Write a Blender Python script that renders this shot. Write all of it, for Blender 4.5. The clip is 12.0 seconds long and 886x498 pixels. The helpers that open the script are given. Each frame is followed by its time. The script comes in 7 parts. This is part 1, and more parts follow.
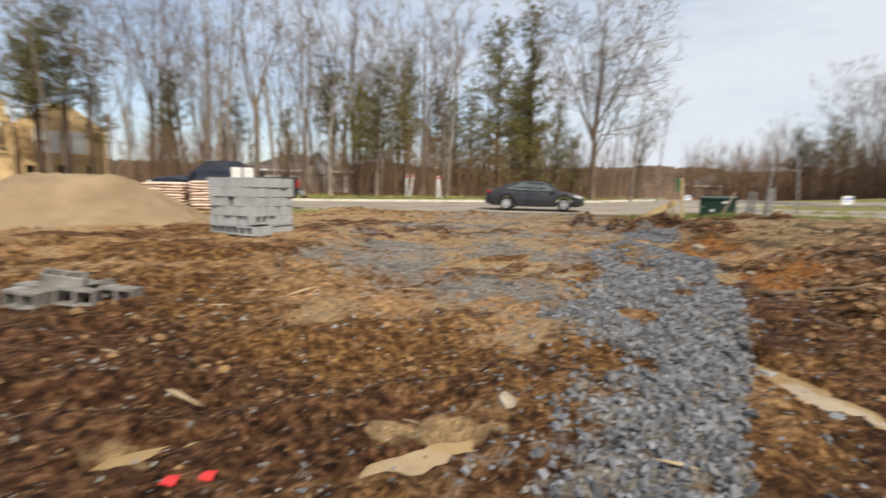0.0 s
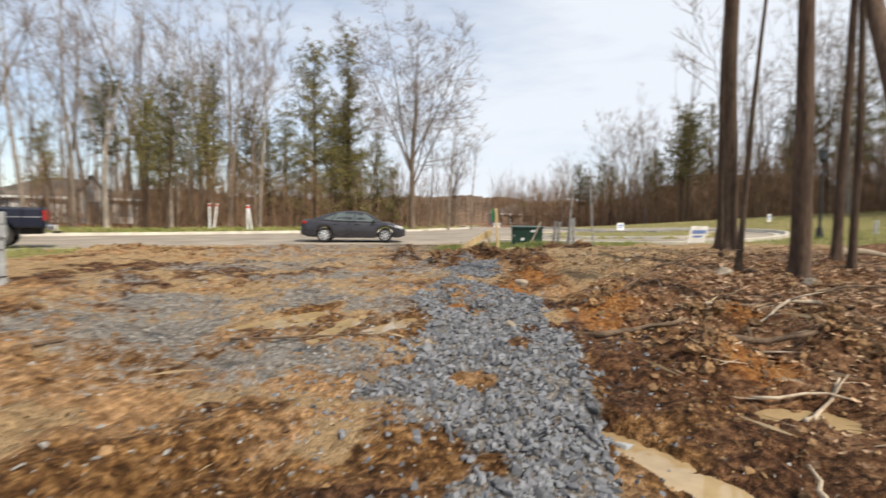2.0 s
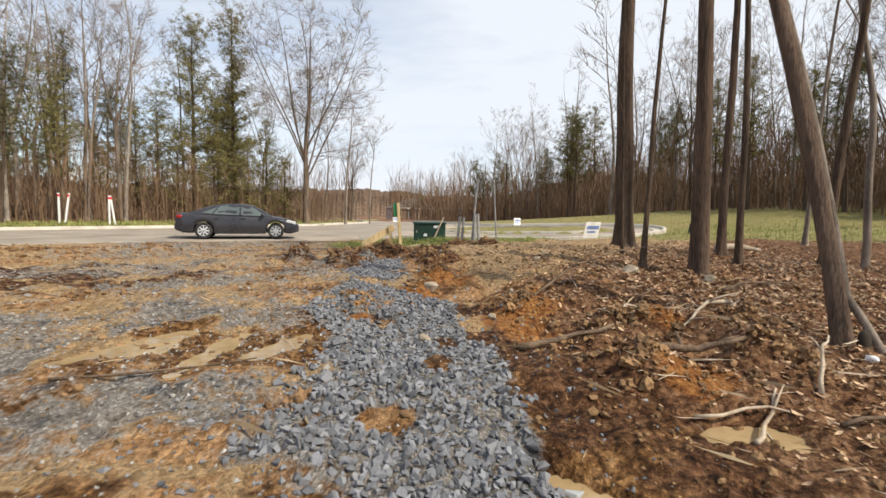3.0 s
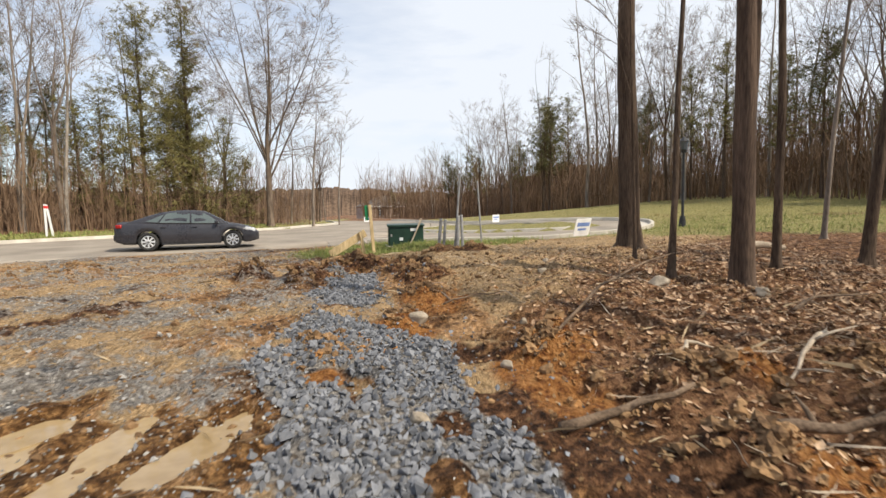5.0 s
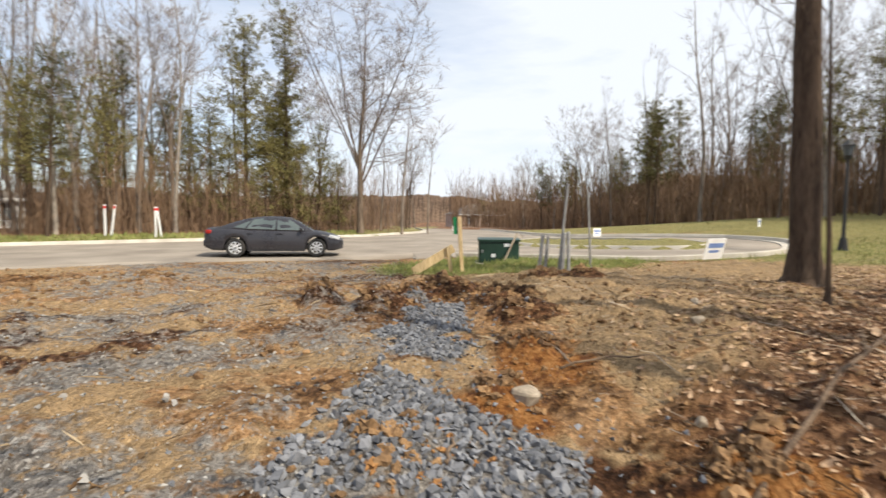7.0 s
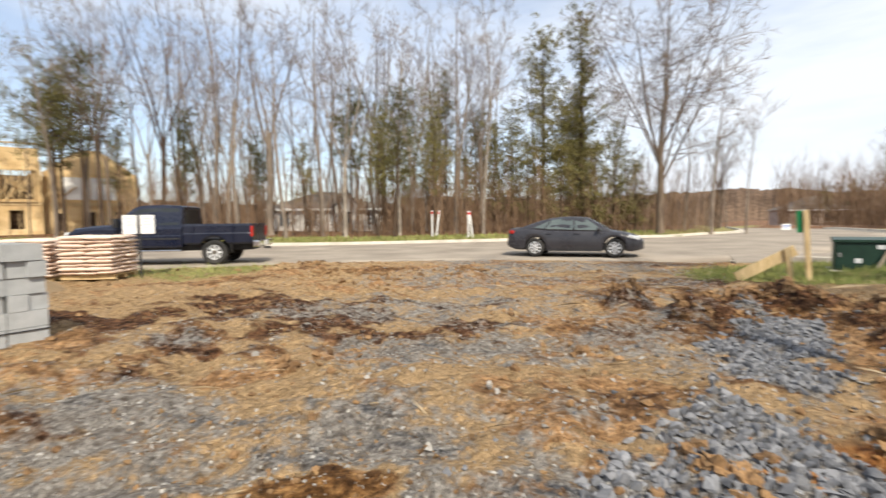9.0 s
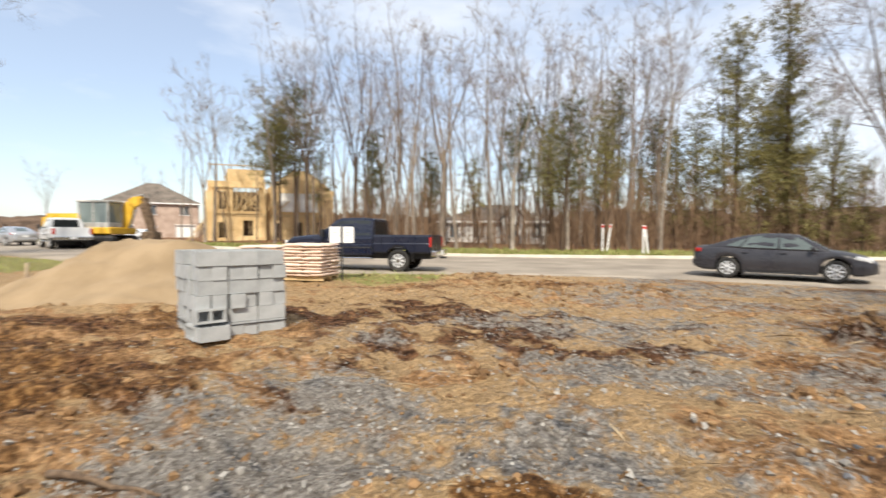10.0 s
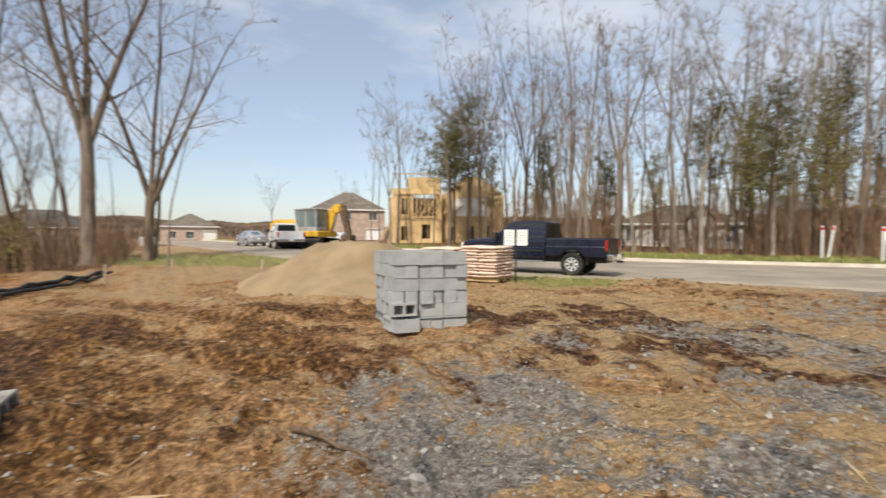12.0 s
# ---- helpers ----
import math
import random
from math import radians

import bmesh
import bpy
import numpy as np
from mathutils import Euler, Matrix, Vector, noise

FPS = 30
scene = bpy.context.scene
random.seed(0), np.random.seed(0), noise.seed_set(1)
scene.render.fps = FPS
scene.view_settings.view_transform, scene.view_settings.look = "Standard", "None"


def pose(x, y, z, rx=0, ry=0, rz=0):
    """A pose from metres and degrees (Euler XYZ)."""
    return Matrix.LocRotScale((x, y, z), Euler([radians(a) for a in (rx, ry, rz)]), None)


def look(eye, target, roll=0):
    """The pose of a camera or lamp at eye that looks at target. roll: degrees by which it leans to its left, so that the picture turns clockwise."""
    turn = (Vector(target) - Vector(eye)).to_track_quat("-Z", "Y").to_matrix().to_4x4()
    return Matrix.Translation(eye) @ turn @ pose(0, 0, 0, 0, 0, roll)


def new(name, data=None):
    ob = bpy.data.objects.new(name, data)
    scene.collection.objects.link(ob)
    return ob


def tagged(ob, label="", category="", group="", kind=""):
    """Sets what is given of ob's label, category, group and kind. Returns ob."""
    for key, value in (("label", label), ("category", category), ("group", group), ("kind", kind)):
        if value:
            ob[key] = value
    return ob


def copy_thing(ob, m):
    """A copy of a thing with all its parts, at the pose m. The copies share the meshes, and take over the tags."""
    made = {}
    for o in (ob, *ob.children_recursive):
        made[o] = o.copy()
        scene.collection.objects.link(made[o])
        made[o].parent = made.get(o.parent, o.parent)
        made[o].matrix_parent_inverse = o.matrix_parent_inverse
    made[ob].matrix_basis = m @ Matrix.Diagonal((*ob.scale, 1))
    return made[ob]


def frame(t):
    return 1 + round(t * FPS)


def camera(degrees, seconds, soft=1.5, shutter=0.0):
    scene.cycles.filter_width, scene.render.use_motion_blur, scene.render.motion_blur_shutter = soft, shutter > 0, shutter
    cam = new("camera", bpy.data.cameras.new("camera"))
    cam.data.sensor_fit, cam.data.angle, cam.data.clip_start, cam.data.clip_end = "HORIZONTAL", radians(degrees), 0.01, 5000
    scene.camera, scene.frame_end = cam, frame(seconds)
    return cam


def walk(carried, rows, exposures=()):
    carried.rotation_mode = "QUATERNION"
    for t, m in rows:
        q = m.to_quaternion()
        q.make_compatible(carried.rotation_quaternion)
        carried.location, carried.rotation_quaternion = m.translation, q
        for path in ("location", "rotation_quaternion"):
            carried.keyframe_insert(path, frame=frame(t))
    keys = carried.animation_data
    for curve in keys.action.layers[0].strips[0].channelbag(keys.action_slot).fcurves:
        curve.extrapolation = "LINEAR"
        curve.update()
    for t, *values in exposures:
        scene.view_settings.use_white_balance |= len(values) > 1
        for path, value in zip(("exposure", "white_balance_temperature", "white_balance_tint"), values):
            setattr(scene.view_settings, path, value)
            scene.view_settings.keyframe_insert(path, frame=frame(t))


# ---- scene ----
cam = camera(84.8, 12.0, shutter=0.5)
PATH = [
    (0, (5.985, -9.821, 0.965), (5.51, -7.893, 0.725), 1.0),
    (0.5, (6.053, -9.441, 0.996), (5.951, -7.452, 0.815), 2.5),
    (1, (6.101, -9.098, 0.992), (6.078, -7.104, 0.834), 1.8),
    (1.5, (6.047, -8.855, 1.046), (6.059, -6.861, 0.893), 0.8),
    (2, (6.046, -8.403, 1.072), (6.278, -6.42, 0.956), 0.5),
    (2.5, (6.001, -7.975, 1.091), (6.562, -6.058, 0.994), 1.1),
    (3, (6.106, -7.487, 1.111), (6.747, -5.597, 0.975), 0.8),
    (3.2, (6.148, -7.296, 1.125), (6.805, -5.413, 0.971), 0.6),
    (4.8, (6.403, -5.949, 1.279), (7.146, -4.099, 1.118), -0.8),
    (5, (6.49, -5.741, 1.275), (7.237, -3.892, 1.122), -1.0),
    (5.5, (6.686, -5.232, 1.289), (7.434, -3.383, 1.142), -1.0),
    (6, (6.784, -4.844, 1.366), (7.478, -2.974, 1.216), -0.8),
    (6.5, (6.904, -4.333, 1.4), (7.497, -2.427, 1.271), 0.0),
    (6.7, (6.947, -4.125, 1.422), (7.471, -2.199, 1.3), 0.2),
    (8.3, (6.723, -3.576, 1.286), (6.432, -1.601, 1.166), 0.1),
    (8.5, (6.742, -3.593, 1.315), (6.322, -1.641, 1.194), -0.3),
    (9, (6.685, -3.611, 1.357), (5.946, -1.756, 1.246), -0.7),
    (9.5, (6.561, -3.697, 1.4), (5.53, -1.985, 1.307), -0.3),
    (10, (6.509, -3.875, 1.406), (5.206, -2.359, 1.347), 0.3),
    (10.5, (6.542, -4.047, 1.431), (5.007, -2.766, 1.383), 0.3),
    (11, (6.484, -4.014, 1.411), (4.753, -3.013, 1.369), 0.0),
    (11.5, (6.636, -4.199, 1.427), (4.792, -3.428, 1.373), -0.0),
    (11.7, (6.59, -4.15, 1.415), (4.76, -3.345, 1.362), 0.1),
    (11.8, (6.56, -4.12, 1.408), (4.765, -3.24, 1.356), 0.2),
    (11.9, (6.53, -4.09, 1.401), (4.764, -3.153, 1.35), 0.3),
    (12, (6.504, -4.07, 1.395), (4.767, -3.081, 1.345), 0.4),
]
walk(cam, [(t, look(eye, target, roll)) for t, eye, target, roll in PATH],
     exposures=[(0, -0.03), (1.5, 0.1), (3, 0.16), (5.5, 0.18), (6.5, 0.24), (8.5, 0.3), (10, 0.36), (11, 0.2), (11.5, 0.02), (12, 0.0)])

# ---- light ----
SUN_AZ = math.atan2(0.6, -0.8)          # towards the sun, from +y clockwise
SUN_EL = radians(47)
world = bpy.data.worlds.new("sky")
scene.world = world
world.use_nodes = True
wn, wl = world.node_tree.nodes, world.node_tree.links
for n in list(wn):
    wn.remove(n)
w_out, w_bg = wn.new("ShaderNodeOutputWorld"), wn.new("ShaderNodeBackground")
sky = wn.new("ShaderNodeTexSky")
sky.sky_type, sky.sun_disc = "NISHITA", False
sky.sun_elevation, sky.sun_rotation = SUN_EL, SUN_AZ
w_tc, w_map, w_noise, w_ramp = wn.new("ShaderNodeTexCoord"), wn.new("ShaderNodeMapping"), wn.new("ShaderNodeTexNoise"), wn.new("ShaderNodeValToRGB")
w_map.inputs["Scale"].default_value = (1.0, 1.6, 4.5)
w_map.inputs["Rotation"].default_value = (0.15, 0.35, 0.5)
w_noise.inputs["Scale"].default_value, w_noise.inputs["Detail"].default_value, w_noise.inputs["Roughness"].default_value = 1.7, 7, 0.55
w_ramp.color_ramp.elements[0].position, w_ramp.color_ramp.elements[1].position = 0.28, 0.60
w_ramp.color_ramp.elements[0].color, w_ramp.color_ramp.elements[1].color = (0.30, 0.30, 0.30, 1), (0.97, 0.97, 0.97, 1)
w_mix = wn.new("ShaderNodeMixRGB")
w_mix.inputs["Color2"].default_value = (5.35, 5.62, 6.05, 1)
wl.new(w_tc.outputs["Generated"], w_map.inputs["Vector"])
wl.new(w_map.outputs["Vector"], w_noise.inputs["Vector"])
w_sep, w_lean = wn.new("ShaderNodeSeparateXYZ"), wn.new("ShaderNodeMath")
w_lean.operation, w_lean.inputs[1].default_value = "MULTIPLY_ADD", 0.24
wl.new(w_tc.outputs["Generated"], w_sep.inputs["Vector"])
wl.new(w_sep.outputs["X"], w_lean.inputs[0])
wl.new(w_noise.outputs["Fac"], w_lean.inputs[2])
wl.new(w_lean.outputs[0], w_ramp.inputs["Fac"])
wl.new(w_ramp.outputs["Color"], w_mix.inputs["Fac"])
wl.new(sky.outputs["Color"], w_mix.inputs["Color1"])
wl.new(w_mix.outputs["Color"], w_bg.inputs["Color"])
wl.new(w_bg.outputs["Background"], w_out.inputs["Surface"])
w_bg.inputs["Strength"].default_value = 0.15
sun = new("sun", bpy.data.lights.new("sun", "SUN"))
sun.data.energy, sun.data.angle, sun.data.color = 4.4, radians(1.0), (1.0, 0.915, 0.775)
sun.matrix_world = look((0, 0, 30), (-math.sin(SUN_AZ) * math.cos(SUN_EL), -math.cos(SUN_AZ) * math.cos(SUN_EL), 30 - math.sin(SUN_EL)))

# ---- materials ----
def shader(name, a, b, scale=4.0, rough=0.8, metal=0.0, bump=0.3, fine=60.0, rough_b=None, coords="Object", stretch=(1, 1, 1), spec=0.4, island=0.0, fine_amt=0.5):
    """A surface of two tones, mixed by coarse and fine noise, with relief."""
    m = bpy.data.materials.new(name)
    m.use_nodes = True
    nt = m.node_tree
    N, L = nt.nodes, nt.links
    p = N["Principled BSDF"]
    tc, mp = N.new("ShaderNodeTexCoord"), N.new("ShaderNodeMapping")
    mp.inputs["Scale"].default_value = stretch
    if coords == "World":
        geo = N.new("ShaderNodeNewGeometry")
        L.new(geo.outputs["Position"], mp.inputs["Vector"])
    else:
        L.new(tc.outputs[coords], mp.inputs["Vector"])
    n1, n2 = N.new("ShaderNodeTexNoise"), N.new("ShaderNodeTexNoise")
    n1.inputs["Scale"].default_value, n1.inputs["Detail"].default_value = scale, 5
    n2.inputs["Scale"].default_value, n2.inputs["Detail"].default_value = fine, 3
    for n in (n1, n2):
        L.new(mp.outputs["Vector"], n.inputs["Vector"])
    add = N.new("ShaderNodeMath")
    add.operation = "MULTIPLY_ADD"
    L.new(n2.outputs["Fac"], add.inputs[0])
    add.inputs[1].default_value = fine_amt
    L.new(n1.outputs["Fac"], add.inputs[2])
    rng = N.new("ShaderNodeMapRange")
    rng.inputs["From Min"].default_value, rng.inputs["From Max"].default_value = 0.4 + fine_amt * 0.35, 0.6 + fine_amt * 0.65
    L.new(add.outputs[0], rng.inputs["Value"])
    fac = rng.outputs["Result"]
    if island:
        oi = N.new("ShaderNodeNewGeometry") if island > 0 else N.new("ShaderNodeObjectInfo")
        mx = N.new("ShaderNodeMath")
        mx.operation = "MULTIPLY_ADD"
        L.new(oi.outputs["Random Per Island" if island > 0 else "Random"], mx.inputs[0])
        mx.inputs[1].default_value = abs(island)
        mx2 = N.new("ShaderNodeMath")
        mx2.operation = "MULTIPLY"
        mx2.inputs[1].default_value = 1 - abs(island)
        L.new(fac, mx2.inputs[0])
        L.new(mx2.outputs[0], mx.inputs[2])
        fac = mx.outputs[0]
    mix = N.new("ShaderNodeMixRGB")
    mix.inputs["Color1"].default_value, mix.inputs["Color2"].default_value = (*a, 1), (*b, 1)
    L.new(fac, mix.inputs["Fac"])
    L.new(mix.outputs["Color"], p.inputs["Base Color"])
    p.inputs["Roughness"].default_value, p.inputs["Metallic"].default_value = rough, metal
    p.inputs["Specular IOR Level"].default_value = spec
    if rough_b is not None:
        r2 = N.new("ShaderNodeMapRange")
        r2.inputs["To Min"].default_value, r2.inputs["To Max"].default_value = rough, rough_b
        L.new(fac, r2.inputs["Value"])
        L.new(r2.outputs["Result"], p.inputs["Roughness"])
    if bump:
        bp = N.new("ShaderNodeBump")
        bp.inputs["Strength"].default_value, bp.inputs["Distance"].default_value = bump, 0.02
        L.new(add.outputs[0], bp.inputs["Height"])
        L.new(bp.outputs["Normal"], p.inputs["Normal"])
    return m


M_BARK = shader("bark", (0.05, 0.034, 0.024), (0.14, 0.098, 0.068), 2.2, 0.95, bump=1.0, fine=20, stretch=(2.2, 2.2, 0.28), spec=0.15, fine_amt=0.9)
M_BARK_GREY = shader("bark_grey", (0.12, 0.095, 0.075), (0.30, 0.245, 0.195), 2.0, 0.95, bump=0.6, fine=18, stretch=(3, 3, 0.5), spec=0.2)
M_BARK_BROWN = shader("bark_brown", (0.07, 0.05, 0.036), (0.22, 0.165, 0.12), 2.0, 0.95, bump=0.6, fine=18, stretch=(3, 3, 0.5), spec=0.2)
M_BARK_PALE = shader("bark_pale", (0.19, 0.16, 0.13), (0.40, 0.345, 0.285), 2.0, 0.9, bump=0.4, fine=12, stretch=(2, 2, 1), spec=0.2)
M_BARK_RED = shader("bark_red", (0.055, 0.038, 0.028), (0.155, 0.105, 0.074), 2.2, 0.95, bump=1.0, fine=20, stretch=(2.2, 2.2, 0.25), spec=0.15, fine_amt=0.9)
M_TWIG = shader("twigs", (0.15, 0.115, 0.09), (0.33, 0.265, 0.212), 1.0, 0.95, bump=0, spec=0.15)
M_BRUSH = shader("brush_twigs", (0.12, 0.074, 0.045), (0.31, 0.205, 0.13), 0.3, 0.95, bump=0, spec=0.15, island=0.6)
M_CEDAR = shader("cedar_needles", (0.085, 0.083, 0.030), (0.31, 0.265, 0.10), 0.6, 0.85, bump=0, fine=6, spec=0.2, island=0.5)
M_CEDAR_DARK = shader("dark_needles", (0.05, 0.056, 0.025), (0.18, 0.165, 0.062), 0.6, 0.85, bump=0, fine=6, spec=0.2, island=0.5)
M_ASPHALT = shader("worn_asphalt", (0.225, 0.19, 0.152), (0.345, 0.297, 0.24), 0.5, 0.92, bump=0.25, fine=70, coords="World", spec=0.25)
M_CONCRETE = shader("kerb_concrete", (0.40, 0.36, 0.30), (0.56, 0.51, 0.43), 1.5, 0.9, bump=0.2, fine=60, coords="World")
M_BLOCK = shader("grey_block", (0.30, 0.31, 0.31), (0.45, 0.46, 0.46), 5.0, 0.95, bump=0.35, fine=140, island=-0.35, spec=0.2)
M_STONE = shader("crushed_limestone", (0.05, 0.052, 0.058), (0.265, 0.268, 0.28), 8.0, 0.85, bump=0.25, fine=50, coords="World", island=0.65)
M_STONE_SMALL = shader("small_gravel", (0.14, 0.132, 0.12), (0.44, 0.415, 0.375), 8.0, 0.9, bump=0.0, fine=50, coords="World", island=0.8)
M_PEBBLE = shader("pale_pebble", (0.12, 0.11, 0.098), (0.36, 0.335, 0.30), 8.0, 0.9, bump=0.0, fine=50, coords="World", island=0.7)
M_LEAF = shader("dead_leaves", (0.13, 0.066, 0.034), (0.64, 0.44, 0.27), 3.0, 0.8, bump=0.0, fine=30, coords="World", island=0.9)
M_STRAW = shader("straw", (0.20, 0.135, 0.07), (0.50, 0.39, 0.245), 3.0, 0.85, bump=0.0, coords="World", island=0.8)
M_CLOD = shader("earth_clods", (0.06, 0.03, 0.013), (0.36, 0.215, 0.10), 3.0, 0.9, bump=0.8, fine=40, coords="World", island=0.35)
M_CRUMB = shader("mud_crumbs", (0.055, 0.027, 0.010), (0.39, 0.24, 0.11), 0.9, 0.85, bump=0, fine=12, coords="World", island=0.55)
M_CLAY = shader("orange_clay", (0.20, 0.09, 0.028), (0.38, 0.19, 0.066), 3.0, 0.95, bump=0.8, fine=40, coords="World", island=0.3)
M_SAND = shader("sand", (0.235, 0.168, 0.098), (0.325, 0.238, 0.145), 1.2, 0.95, bump=0.35, fine=90, coords="World", spec=0.2)
M_GRASS = shader("grass_blades", (0.11, 0.155, 0.03), (0.36, 0.37, 0.12), 0.8, 0.8, bump=0, coords="World", island=0.7)
M_TUFT = shader("straw_tufts", (0.13, 0.125, 0.035), (0.50, 0.41, 0.20), 0.5, 0.85, bump=0, coords="World", island=0.8)
M_STICK = shader("bleached_stick", (0.30, 0.23, 0.16), (0.56, 0.46, 0.34), 6.0, 0.9, bump=0.5, fine=50)
M_ROCK = shader("field_stone", (0.24, 0.195, 0.14), (0.42, 0.35, 0.265), 4.0, 0.9, bump=0.4, fine=30)
M_LOG = shader("muddy_log", (0.07, 0.045, 0.028), (0.20, 0.137, 0.088), 5.0, 0.95, bump=0.8, fine=40)
M_WATER = shader("muddy_water", (0.29, 0.20, 0.10), (0.40, 0.29, 0.155), 1.0, 0.05, bump=0.02, fine=9, coords="World", spec=0.5)
M_OSB = shader("oriented_strand_board", (0.55, 0.37, 0.17), (0.80, 0.60, 0.33), 0.5, 0.85, bump=0.2, fine=9)
M_PINE = shader("raw_pine", (0.46, 0.32, 0.15), (0.66, 0.50, 0.28), 4.0, 0.8, bump=0.2, fine=40, stretch=(6, 6, 1))
M_BRICK = shader("tan_brick", (0.37, 0.275, 0.22), (0.51, 0.395, 0.325), 1.2, 0.9, bump=0.2, fine=25)
M_ROOF = shader("brown_shingle", (0.10, 0.085, 0.07), (0.20, 0.165, 0.135), 1.0, 0.95, bump=0.2, fine=12)
M_ROOF_DARK = shader("dark_shingle", (0.05, 0.047, 0.045), (0.11, 0.10, 0.095), 1.0, 0.95, bump=0.2, fine=12)
M_SIDING = shader("white_siding", (0.70, 0.69, 0.66), (0.84, 0.83, 0.80), 1.0, 0.7, bump=0.1, fine=8)
M_TRIM = shader("white_paint", (0.74, 0.74, 0.72), (0.84, 0.84, 0.82), 2.0, 0.5, bump=0.05)
M_PAPER = shader("white_board", (0.76, 0.76, 0.74), (0.85, 0.85, 0.83), 2.0, 0.55, bump=0.03)
M_BLUE = shader("blue_print", (0.12, 0.20, 0.46), (0.2, 0.3, 0.58), 2.0, 0.5, bump=0)
M_INK = shader("dark_ink", (0.02, 0.02, 0.025), (0.05, 0.05, 0.06), 2.0, 0.6, bump=0)
M_GREENBOX = shader("green_enamel", (0.010, 0.033, 0.02), (0.022, 0.058, 0.037), 2.5, 0.45, bump=0.05, fine=30)
M_GREENSIGN = shader("green_sign", (0.01, 0.17, 0.06), (0.02, 0.24, 0.09), 2.5, 0.45, bump=0)
M_GALV = shader("galvanised_steel", (0.24, 0.235, 0.225), (0.40, 0.39, 0.37), 6.0, 0.6, metal=0.3, bump=0.1, fine=40)
M_BLACK = shader("black_plastic", (0.012, 0.012, 0.013), (0.035, 0.035, 0.037), 4.0, 0.55, bump=0.1)
M_RUBBER = shader("tyre_rubber", (0.015, 0.015, 0.015), (0.045, 0.042, 0.038), 4.0, 0.85, bump=0.2)
M_ALLOY = shader("alloy_wheel", (0.62, 0.63, 0.64), (0.78, 0.79, 0.80), 4.0, 0.35, metal=0.35, bump=0)
M_CHROME = shader("chrome", (0.62, 0.63, 0.64), (0.75, 0.75, 0.76), 3.0, 0.15, metal=1.0, bump=0)
M_REDLENS = shader("red_lens", (0.32, 0.012, 0.01), (0.5, 0.03, 0.02), 3.0, 0.2, bump=0, spec=0.6)
M_CLEARLENS = shader("headlight_lens", (0.62, 0.63, 0.64), (0.82, 0.83, 0.84), 3.0, 0.15, bump=0, spec=0.7)
M_YELLOW = shader("machine_yellow", (0.55, 0.31, 0.02), (0.72, 0.44, 0.05), 2.0, 0.5, bump=0.05)
M_BAG = shader("paper_sack", (0.58, 0.40, 0.30), (0.78, 0.64, 0.53), 4.0, 0.75, bump=0.25, fine=25, island=-0.3)
M_PLASTIC = shader("grey_wrap", (0.30, 0.29, 0.27), (0.5, 0.49, 0.46), 3.0, 0.4, bump=0.2)
M_REDTAPE = shader("red_tape", (0.55, 0.03, 0.03), (0.75, 0.06, 0.05), 3.0, 0.5, bump=0)
M_HILL = shader("wooded_hill", (0.065, 0.043, 0.03), (0.19, 0.13, 0.09), 0.03, 1.0, bump=0.0, fine=0.5, coords="World", fine_amt=0.9, spec=0.05)


def paint(name, colour, metal=0.0, dust=0.10):
    """Vehicle paint: coloured coat under clear lacquer, with road dust."""
    m = shader(name, colour, tuple(c * (1 - dust) + 0.30 * dust for c in colour), 1.2, 0.22, metal=metal, bump=0.0, fine=14, rough_b=0.38)
    p = m.node_tree.nodes["Principled BSDF"]
    p.inputs["Coat Weight"].default_value, p.inputs["Coat Roughness"].default_value = 0.35, 0.04
    p.inputs["Specular IOR Level"].default_value = 0.3
    return m


M_CAR = paint("grey_car_paint", (0.028, 0.027, 0.033), dust=0.04)
M_NAVY = paint("navy_truck_paint", (0.006, 0.009, 0.024), dust=0.02)
M_WHITECAR = paint("white_car_paint", (0.72, 0.73, 0.74), metal=0.0)
M_SILVERCAR = paint("silver_car_paint", (0.45, 0.46, 0.48), metal=0.5)
M_GLASS = shader("tinted_car_glass", (0.075, 0.095, 0.092), (0.12, 0.145, 0.135), 1.0, 0.06, bump=0, spec=0.8)
M_GLASS_DARK = shader("dark_truck_glass", (0.015, 0.018, 0.02), (0.035, 0.04, 0.042), 1.0, 0.06, bump=0, spec=0.5)
M_WINDOW = shader("window_glass", (0.05, 0.06, 0.07), (0.10, 0.12, 0.14), 0.6, 0.06, bump=0, spec=0.8)
M_DARK = shader("dark_interior", (0.02, 0.015, 0.012), (0.06, 0.045, 0.03), 1.0, 0.95, bump=0)
M_CABGLASS = shader("cab_glass", (0.13, 0.165, 0.16), (0.23, 0.27, 0.265), 0.8, 0.07, bump=0, spec=0.7)


